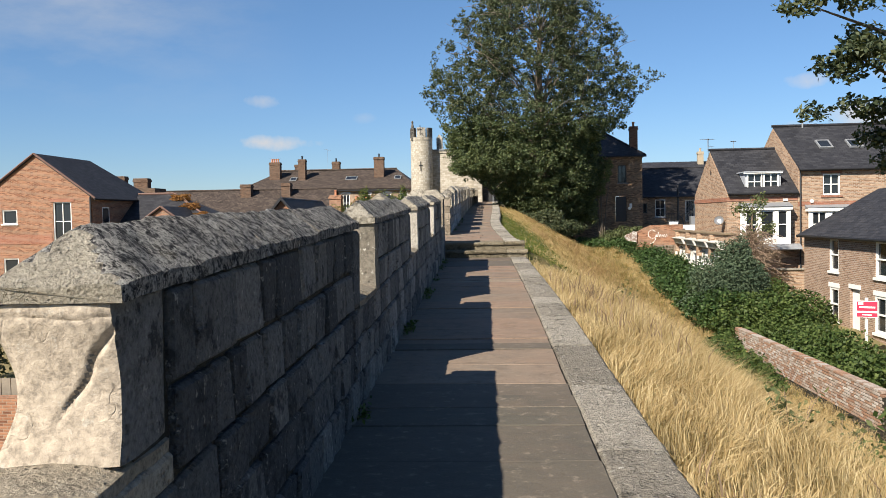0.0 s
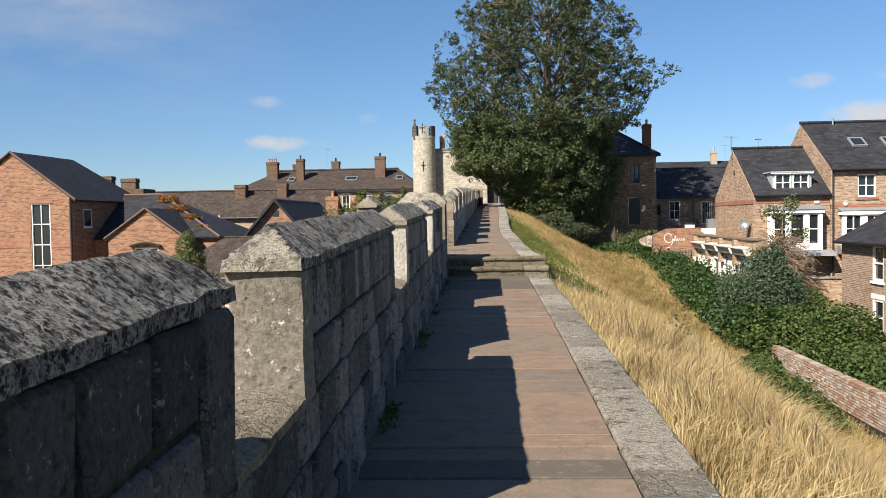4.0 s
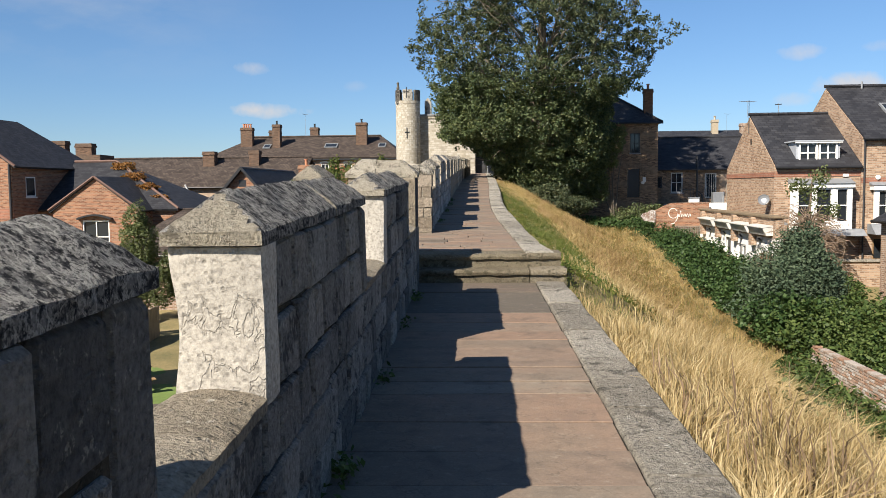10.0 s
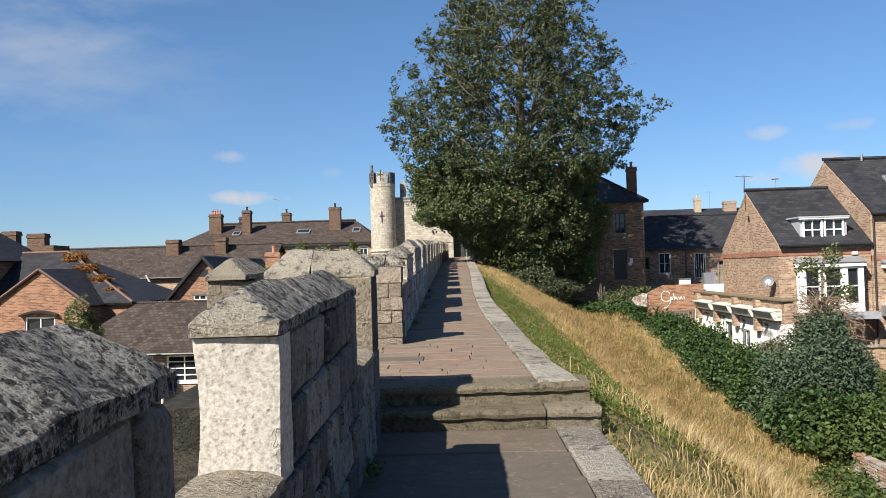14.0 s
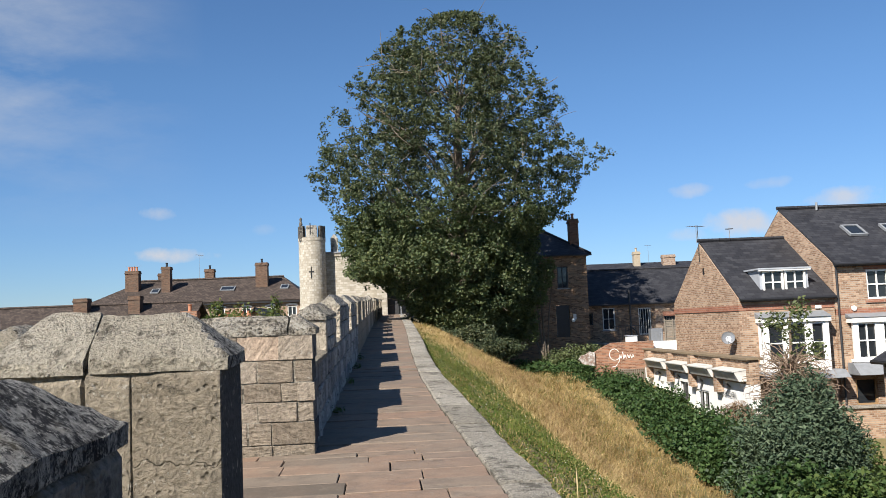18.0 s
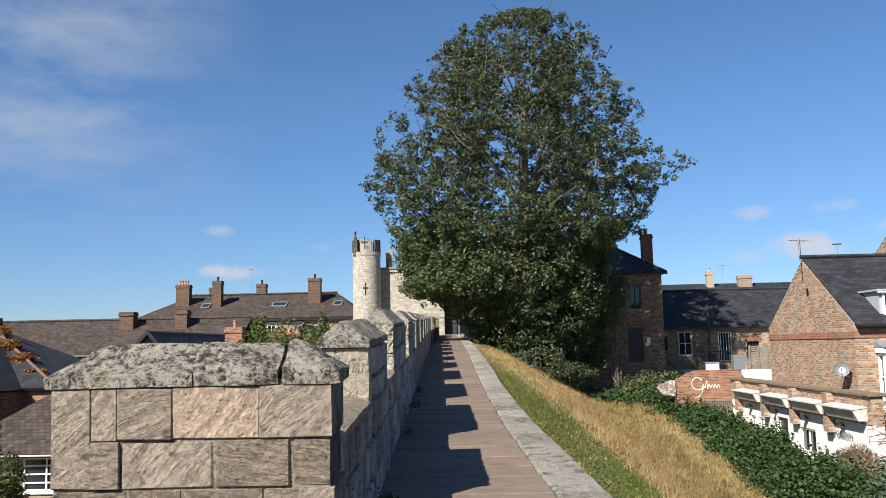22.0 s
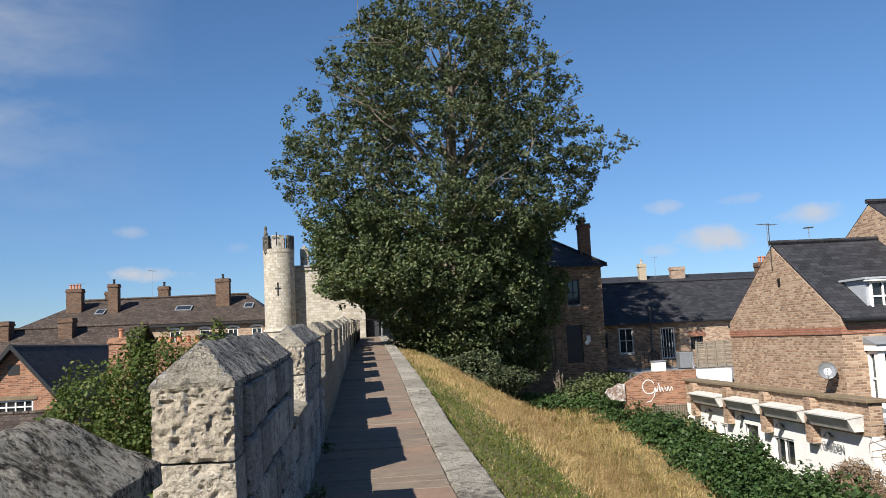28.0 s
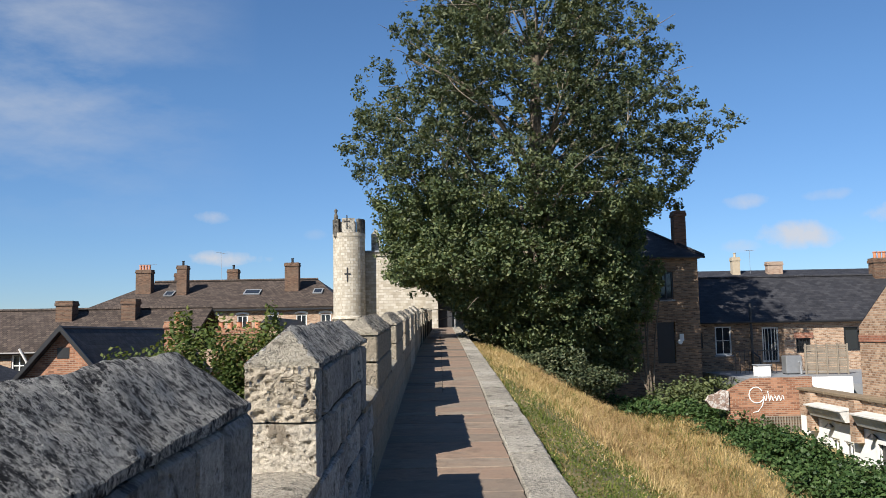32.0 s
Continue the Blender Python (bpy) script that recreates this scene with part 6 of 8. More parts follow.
# ---- outer side of the wall
def modern_flats():
    h = building("modern_brick_flats", "orange brick gabled block with tall white windows and slate roof", -29.4, 52.3, -4.4)
    xa, xb, xm, y0, y1, ze, zr = -33.6, -26.2, -29.9, 52.3, 62.0, 3.25, 5.95
    o = [(-28.8, -27.6, -2.0, 2.95), (-32.2, -31.2, 1.6, 2.5), (-32.2, -31.2, -1.6, -0.6)]
    s = Shape()
    wall_panel(s, "y", y0, xa, xb, -4.4, ze, o)
    gable_top(s, "y", y0, xa, xb, xm, ze, zr)
    wall_panel(s, "x", xb - 0.3, y0 + 0.3, y1, -4.4, ze, [(53.6, 54.6, 1.5, 2.6), (53.6, 54.6, -1.6, -0.5)])
    piece("wall", s, BRICK_RED, h)
    s = Shape()
    s.box(xa, -28.9, y0 - 0.02, y0 + 0.03, 0.3, 0.9)
    s.box(-27.5, xb + 0.02, y0 - 0.02, y0 + 0.03, 0.3, 0.9)
    s.box(-29.0, -27.4, y0 - 0.04, y0 + 0.03, 2.95, 3.15)
    piece("band_course", s, BRICK_BAND, h, "darker orange brick band")
    window(h, "y", y0, *o[0], 2, 4)
    for q in o[1:]:
        window(h, "y", y0, *q, 1, 1)
    for q in ((53.6, 54.6, 1.5, 2.6), (53.6, 54.6, -1.6, -0.5)):
        window(h, "x", xb - 0.05, *q, 1, 1, deep=-0.02)
    for e, sg in ((xa - 0.3, 1), (xb + 0.3, -1)):
        sloped(h, [(e, y0 - 0.12, ze - 0.12), (e, y1, ze - 0.12), (xm, y1 - 2.5, zr + 0.12), (xm, y0 - 0.12, zr + 0.12)], 0.12, SLATE)
    sloped(h, [(xa - 0.3, y1, ze - 0.12), (xb + 0.3, y1, ze - 0.12), (xm, y1 - 2.5, zr + 0.12)], 0.12, SLATE)
    s = Shape()
    for e in (xa - 0.25, xb + 0.25):
        s.tube([(e, y0 - 0.13, ze - 0.1), (xm, y0 - 0.13, zr + 0.1)], 0.07, 5)
    piece("verge", s, CLIPPED, h)
    s = Shape()
    s.tube([(xb - 0.1, y0 - 0.08, ze), (xb - 0.1, y0 - 0.08, -4.4)], 0.06, 8)
    piece("drainpipe", s, IRON, h)
    s = Shape()
    s.box(-32.0, -28.0, 66.3, 68.5, -4.4, 4.3)
    piece("rear_block", s, BRICK_STACK, h, "dark brick rear block")
    chimney(h, -31.0, 66.7, 4.2, 5.3, 0.95, 0.7, 0, BRICK_STACK)
    chimney(h, -29.2, 66.7, 4.2, 5.1, 1.15, 0.7, 0, BRICK_STACK)


modern_flats()


def flats_wing():
    h = building("modern_brick_wing", "lower orange brick wing with a small gable and hipped slate roof", -22, 53, -4.4)
    xa, xb, y0, y1, ze, zr = -26.2, -18.4, 55.0, 63.4, 0.75, 3.55
    g0, g1, gm, gy, gz = -24.4, -19.7, -22.0, 53.0, 2.45
    s = Shape()
    s.box(xa, g0, y0, y0 + 0.3, -4.4, ze)
    s.box(g1, xb, y0, y0 + 0.3, -4.4, ze)
    s.box(xb - 0.3, xb, y0 + 0.3, y1, -4.4, ze)
    s.box(g1 - 0.3, g1, gy + 0.3, y0, -4.4, ze)
    s.box(g0, g0 + 0.3, gy + 0.3, y0, -4.4, ze)
    wall_panel(s, "y", gy, g0, g1, -4.4, ze, [(-22.8, -21.3, -3.4, 0.2)])
    gable_top(s, "y", gy, g0, g1, gm, ze, gz)
    piece("wall", s, BRICK_RED, h)
    window(h, "y", gy, -22.8, -21.3, -3.4, 0.2, 2, 4)
    window(h, "y", y0 - 0.02, -25.6, -24.8, -0.6, 0.3, 1, 1)
    s = Shape()
    top = [(-23.0 + 1.9 * i / 8, 0.34 + 0.2 * math.sin(math.pi * i / 8)) for i in range(9)]
    s.prism(top + [(p, q - 0.1) for p, q in reversed(top)], gy - 0.25, gy + 0.02)
    piece("window_hood", s, BLACK, h)
    ym = (y0 + y1) / 2
    sloped(h, [(xa, y0 - 0.3, ze), (xb + 0.3, y0 - 0.3, ze), (-23.6, ym, zr), (xa, ym, zr)], 0.12, SLATE)
    sloped(h, [(xb + 0.3, y0 - 0.3, ze), (xb + 0.3, y1 + 0.3, ze), (-23.6, ym, zr)], 0.12, SLATE)
    sloped(h, [(xa, y1 + 0.3, ze), (xb + 0.3, y1 + 0.3, ze), (-23.6, ym, zr), (xa, ym, zr)], 0.12, SLATE)
    for e in (g0 - 0.2, g1 + 0.2):
        sloped(h, [(e, gy - 0.12, ze - 0.05), (e, 55.2, ze - 0.05), (gm, 57.6, gz + 0.12), (gm, gy - 0.12, gz + 0.12)], 0.1, SLATE)
    s = Shape()
    s.tube([(g0 - 0.2, gy - 0.13, ze), (gm, gy - 0.13, gz + 0.1)], 0.07, 5)
    s.tube([(gm, gy - 0.13, gz + 0.1), (g1 + 0.2, gy - 0.13, ze)], 0.07, 5)
    s.tube([(xa, ym, zr + 0.04), (-23.6, ym, zr + 0.04)], 0.09, 6)
    s.tube([(xb + 0.3, y0 - 0.3, ze + 0.03), (-23.6, ym, zr + 0.04)], 0.07, 6)
    piece("ridge", s, CLIPPED, h)


flats_wing()


def tile_range():
    h = building("tile_roofed_range", "long old brick range with mossy grey tile roof", -24, 73, -4.4)
    x0, x1, y0, ze, zr = -40.0, -15.4, 72.6, 2.0, 4.35
    wins = [(-24.85, -24.05, 0.7, 1.9), (-29.5, -28.6, 0.4, 1.75), (-24.7, -23.9, -2.0, -0.9)]
    s = Shape()
    wall_panel(s, "y", y0, x0, x1, -4.4, ze, wins + [(-20.6, -19.8, -0.9, 1.25)])
    piece("wall", s, BRICK_BUFF, h)
    for q in wins:
        window(h, "y", y0, *q, 2, 2)
    s = Shape()
    wall_box(s, "y", y0, -20.6, -19.8, 0.2, 0.25, -0.9, 1.25)
    piece("door", s, BLACK, h, "dark loading door")
    sloped(h, [(x0, y0 - 0.3, ze), (x1, y0 - 0.3, ze), (x1, y0 + 4.4, zr), (x0, y0 + 4.4, zr)], 0.14, TILE)
    sloped(h, [(x0, y0 + 9, ze), (x1, y0 + 9, ze), (x1, y0 + 4.4, zr), (x0, y0 + 4.4, zr)], 0.14, TILE)
    ridge_tiles(h, (x0, y0 + 4.4, zr + 0.03), (x1, y0 + 4.4, zr + 0.03), TILE, 0.12)
    gutter(h, (x0, y0 - 0.32, ze - 0.04), (x1, y0 - 0.32, ze - 0.04))
    chimney(h, -23.5, 76.0, 2.9, 4.85, 0.95, 0.8, 0, BRICK_STACK)
    chimney(h, -19.8, 76.0, 2.6, 4.9, 0.8, 0.8, 0, BRICK_STACK)
    s = Shape()
    s.tube([(-23.9, 72.4, 1.4), (-23.75, 72.4, 1.1), (-23.75, 72.4, -4)], 0.055, 7)
    s.tube([(-24.2, 72.1, 2.2), (-23.8, 72.35, 1.3)], 0.06, 7)
    piece("drainpipe", s, RENDER_WHITE, h)


tile_range()


def red_gable():
    h = building("red_gable_house", "steep red brick gable with black bargeboards and slate roof", -15.65, 58.7, -4.4)
    xm, hw, y0, y1, ze, zr = -15.65, 2.5, 58.7, 71.5, 0.1, 3.0
    o = [(-16.3, -14.9, 0.14, 0.97), (xm - 0.22, xm + 0.22, 1.95, 2.35)]
    s = Shape()
    wall_panel(s, "y", y0, xm - hw, xm + hw, -4.4, ze)
    k = (zr - ze) / hw
    s.prism([(xm - hw, ze), (-16.3, ze), (-16.3, ze + k * (hw - 0.65))], y0, y0 + 0.3)
    s.prism([(xm + hw, ze), (-14.9, ze), (-14.9, ze + k * (hw - 0.75))], y0, y0 + 0.3)
    s.box(-16.3, -14.9, y0, y0 + 0.3, ze, 0.14)
    s.prism([(-16.3, 0.97), (-14.9, 0.97), (-14.9, ze + k * (hw - 0.75)), (xm, zr), (-16.3, ze + k * (hw - 0.65))], y0, y0 + 0.3)
    piece("wall", s, BRICK_RED, h)
    window(h, "y", y0, *o[0], 4, 3)
    s = Shape()
    wall_box(s, "y", y0, *o[1][:2], -0.02, 0.02, *o[1][2:])
    piece("vent", s, BLACK, h)
    s = Shape()
    wall_box(s, "y", y0, -16.45, -14.75, -0.03, 0.02, 0.97, 1.12)
    piece("lintel", s, DIRT, h)
    for sg in (-1, 1):
        e = xm + sg * (hw + 0.35)
        sloped(h, [(e, y0 - 0.3, ze - 0.3), (e, y1, ze - 0.3), (xm, y1, zr + 0.14), (xm, y0 - 0.3, zr + 0.14)], 0.12, SLATE)
        s = Shape()
        s.prism([(e, ze - 0.4), (e, ze - 0.2), (xm, zr + 0.18), (xm, zr - 0.05)], y0 - 0.36, y0 - 0.3)
        piece("bargeboard", s, BLACK, h)
    chimney(h, -12.5, 62.0, -1.0, 3.3, 0.85, 0.7, 1, BRICK_RED)


red_gable()


def second_gable():
    h = building("slate_gable_house", "small brick gable with a dark slate roof behind the garden trees", -9.6, 66, -4.0)
    s = Shape()
    s.prism([(-12.2, -4), (-7.2, -4), (-7.2, 1.2), (-9.7, 3.4), (-12.2, 1.2)], 66, 74)
    piece("wall", s, BRICK_BUFF, h)
    for e in (-12.5, -6.9):
        sloped(h, [(e, 65.7, 0.95), (e, 74, 0.95), (-9.7, 74, 3.5), (-9.7, 65.7, 3.5)], 0.12, SLATE)
    h = building("pot_stack", "wide orange brick stack topped with a row of clay pots", -10.6, 64.5, -4.0, "chimney")
    s = Shape()
    s.box(-11.6, -9.6, 64.2, 64.9, -4, 3.0)
    s.box(-11.65, -9.55, 64.15, 64.95, 2.75, 2.9)
    piece("stack", s, BRICK_RED, h)
    for i in range(5):
        s = Shape()
        s.lathe([(0.13, 3.0), (0.12, 3.25), (0.15, 3.28)], 10, Matrix.Translation((-11.4 + 0.4 * i, 64.5, 0)))
        piece("chimney_pot", s, TERRACOTTA, h)


second_gable()


def slate_shed():
    h = building("slate_outbuilding", "low brick outbuilding with a worn slate roof and white windows", -15, 50.2, -4.4, "outbuilding")
    x0, x1, y0, ym, ze, zr = -20.0, -12.2, 49.8, 53.8, -1.35, 0.62
    wins = [(-16.9, -15.2, -2.75, -1.55), (-14.6, -13.0, -2.75, -1.55)]
    s = Shape()
    wall_panel(s, "y", y0, x0, x1, -4.4, ze, wins)
    s.prism([(y0 + 0.3, -4.4), (58, -4.4), (58, ze), (ym, zr), (y0 + 0.3, ze)], x1 - 0.3, x1, "x")
    piece("wall", s, BRICK_BROWN, h)
    for q in wins:
        window(h, "y", y0, *q, 2, 4)
    sloped(h, [(x0, y0 - 0.3, ze - 0.08), (x1 + 0.15, y0 - 0.3, ze - 0.08), (x1 + 0.15, ym, zr + 0.1), (-17.5, ym, zr + 0.1)], 0.12, TILE)
    sloped(h, [(x0, 58, ze), (x1 + 0.15, 58, ze), (x1 + 0.15, ym, zr + 0.1), (-17.5, ym, zr + 0.1)], 0.12, TILE)
    ridge_tiles(h, (-17.5, ym, zr + 0.12), (x1 + 0.1, ym, zr + 0.12), TILE, 0.08)
    gutter(h, (x0, y0 - 0.32, ze - 0.12), (x1 + 0.15, y0 - 0.32, ze - 0.12))
    s = Shape()
    s.box(-12.9, -12.55, y0 - 0.06, y0 - 0.01, -1.9, -1.6)
    piece("alarm_box", s, RENDER_WHITE, h)


slate_shed()


def chimney_house():
    h = building("chimneyed_house", "long brick house with hipped slate roof and tall chimneys", -18, 92, -4)
    y0, x0, x1, ze, zr, ym = 92.0, -29.2, -9.4, 4.85, 7.2, 97.0
    wins = [(a, a + 0.8, 2.4, 4.25) for a in (-25.2, -22.6, -20.1, -17.8, -15.5, -13.3, -11.45)]
    s = Shape()
    wall_panel(s, "y", y0, x0, x1, -4, ze, wins)
    piece("wall", s, BRICK_BUFF, h)
    for q in wins:
        window(h, "y", y0, *q, 2, 2)
    for q in wins:
        s = Shape()
        top = [(q[0] - 0.1 + 0.2 * i, 4.42 + 0.1 * math.sin(math.pi * i / 5)) for i in range(6)]
        s.prism(top + [(a, z - 0.16) for a, z in reversed(top)], y0 - 0.05, y0 + 0.05)
        piece("window_arch", s, RENDER_WHITE, h)
    s = Shape()
    s.box(x0 - 0.2, x1, y0 - 0.35, y0, ze - 0.25, ze - 0.02)
    piece("eaves_board", s, BLACK, h)
    sloped(h, [(x0 - 0.35, y0 - 0.4, ze), (x1, y0 - 0.4, ze), (x1 - 3, ym, zr), (-25.9, ym, zr)], 0.12, TILE)
    sloped(h, [(x0 - 0.35, y0 - 0.4, ze), (x0 - 0.35, 102, ze), (-25.9, ym, zr)], 0.12, SLATE)
    sloped(h, [(x1, y0 - 0.4, ze), (x1, 102, ze), (x1 - 3, ym, zr)], 0.12, SLATE)
    ridge_tiles(h, (-25.9, ym, zr + 0.05), (x1 - 3, ym, zr + 0.05), TILE, 0.12)
    for x, y, z0, z1, w, pots in ((-26.0, 95.0, 5.0, 8.1, 1.2, 4), (-23.9, 97.4, 6.0, 7.95, 0.8, 1), (-22.8, 94.6, 5.2, 8.35, 0.78, 1), (-19.5, 97.4, 6.3, 8.2, 0.85, 1), (-14.15, 95.0, 5.4, 8.45, 1.1, 1)):
        chimney(h, x, y, z0, z1, w, 0.8, pots, BRICK_STACK, BLACK if pots == 1 else TERRACOTTA)
    for x in (-17.4, -24.0, -12.2):
        skylight(h, (x + 0.2, 94.4, ze + (94.4 - y0 + 0.4) * (zr - ze) / 5.4 + 0.05), (1, 0, 0), (0, 5.4, zr - ze), 1.3 if x == -17.4 else 0.75, 1.0)


chimney_house()
aerial(-20.4, 97, 6.7, 9.6, 75, 1.2)
aerial(-27.0, 98.5, 8.0, 8.9, 10, 1.3)


def bar_gatehouse():
    h = building("medieval_gatehouse", "pale limestone gatehouse with a round corner turret, battlements and cross slits", -6, 86, -4, "gatehouse")
    s = Shape()
    s.box(-7.9, 1.5, 86.0, 94, -4, 8.3)
    s.box(-7.5, -1.6, 85.9, 86.0, 8.05, 8.2)
    ob = piece("wall", s, TOWER_STONE, h)
    s = Shape()
    s.box(-8.0, 1.6, 85.85, 94.1, 8.3, 8.42)
    part("string_course", s, LEAD, ob)
    m = Matrix.Translation((-8.4, 85.4, 0))
    s = Shape()
    s.lathe([(1.12, -4), (1.12, 3.6), (1.22, 3.7), (1.16, 3.85), (1.09, 3.9), (1.09, 9.2), (1.12, 9.3), (1.12, 9.55)], 36, m)
    tw = piece("turret", s, TOWER_STONE, h, "round limestone turret")
    for i in range(6):
        a = math.tau * (i / 6) + 0.2
        s = Shape()
        for j in range(4):
            b0, b1 = a + j * 0.2, a + (j + 1) * 0.2
            c = [(math.cos(b) * r, math.sin(b) * r) for b, r in ((b0, 1.12), (b1, 1.12), (b1, 0.88), (b0, 0.88))]
            s.prism(c, 9.5, 10.5, "z", m)
        part("merlon", s, ASHLAR_SOOT if i in (3, 5) else ASHLAR_FAR, tw)
    for z in (6.2, 9.75):
        s = Shape()
        s.box(-0.035, 0.035, -1.14, -1.0, z, z + 0.95, m)
        s.box(-0.2, 0.2, -1.125, -0.95, z + 0.5, z + 0.57, m)
        part("cross_slit", s, BLACK, tw)
    s = Shape()
    s.prism([(-6.95, 8.4), (-6.35, 8.4), (-6.35, 9.6), (-6.65, 9.95), (-6.95, 9.6)], 86.2, 86.7)
    piece("pinnacle", s, ASHLAR_FAR, h)
    s = Shape()
    s.lathe([(0.1, 10.4), (0.15, 10.65), (0.08, 10.9), (0.12, 11.1), (0.02, 11.22)], 10, Matrix.Translation((-9.2, 84.7, 0)))
    s.box(-9.36, -9.04, 84.55, 84.85, 9.3, 10.45)
    piece("finial_figure", s, ASHLAR_SOOT, h, "weathered stone figure on the battlements")
    s = Shape()
    s.box(-4.6, -3.9, 85.9, 86.0, 6.0, 7.4)
    piece("slit", s, BLACK, h)
    s = Shape()
    s.box(-3.1, -2.3, 82.6, 86, 2.6, 5.4)
    s.box(-2.3, -1.3, 82.6, 86, 4.9, 5.4)
    piece("doorway_pier", s, TOWER_STONE, h)
    s = Shape()
    s.box(-2.3, -1.4, 83.4, 83.5, 2.9, 4.9)
    piece("door", s, IRON, h, "dark iron gate")
    s = Shape()
    s.tube([(-1.2, 80, 2.5), (-1.2, 80, 4.4)], 0.06, 8)
    piece("rail_post", s, GREY_METAL, h)


bar_gatehouse()


# ---------------------------------------------------------------- plants
def clump_points(rng, centre, radii, n, shell=0.55):
    """Points in a lumpy ellipsoid, more of them near its skin."""
    d = rng.normal(size=(n, 3))
    d /= np.linalg.norm(d, axis=1)[:, None]
    r = rng.uniform(shell ** 3, 1.0, size=n) ** (1 / 3)
    wob = 1 + 0.16 * np.sin(d[:, 0] * 5 + centre[0]) + 0.14 * np.sin(d[:, 1] * 6 + centre[1]) + 0.12 * np.sin(d[:, 2] * 7 + centre[2] * 3)
    return np.array(centre) + d * (r * wob)[:, None] * np.array(radii), d


def bush(name, label, base, lumps, n, size, leaf, category="shrub", seed=1, stems=5, long=1.6, group=""):
    """A shrub: a few stems and a crown of leaves in overlapping lumps (x, y, z, rx, ry, rz), from its base."""
    rng = np.random.default_rng(seed)
    t = thing(name, Matrix.Translation(base), label, category, group)
    s = Shape()
    for i in range(stems):
        l = lumps[i % len(lumps)]
        a = Vector((rng.uniform(-0.15, 0.15), rng.uniform(-0.15, 0.15), -0.15))
        b = Vector((l[0], l[1], l[2])) + Vector(rng.uniform(-0.3, 0.3, 3).tolist())
        s.tube([a, a.lerp(b, 0.5) + Vector((rng.uniform(-0.1, 0.1), rng.uniform(-0.1, 0.1), 0.1)), b], [0.05, 0.035, 0.012], 5)
    tagged(part("branchwork", s, BARK, t), kind="stuff")
    vol = np.array([l[3] * l[4] + l[3] * l[5] + l[4] * l[5] for l in lumps])
    pts, outs = [], []
    for l, v in zip(lumps, vol / vol.sum()):
        p, d = clump_points(rng, l[:3], l[3:], int(n * v) + 1)
        pts.append(p)
        outs.append(d)
    pts, outs = np.concatenate(pts), np.concatenate(outs)
    part("foliage", leaf_mesh("foliage", pts, size, leaf, rng, long, 0.2, outs), None, t)
    return t


def limb(s, rng, a, b, r0, r1, bend=0.12, sides=7):
    a, b = Vector(a), Vector(b)
    n = 5
    l = (b - a).length
    path = []
    off = Vector(rng.uniform(-1, 1, 3).tolist()) * l * bend
    for i in range(n + 1):
        f = i / n
        path.append(a.lerp(b, f) + off * math.sin(math.pi * f) * (1 - 0.3 * f) + Vector((0, 0, l * 0.06 * math.sin(math.pi * f))))
    s.tube(path, [r0 + (r1 - r0) * i / n for i in range(n + 1)], sides)
    return path


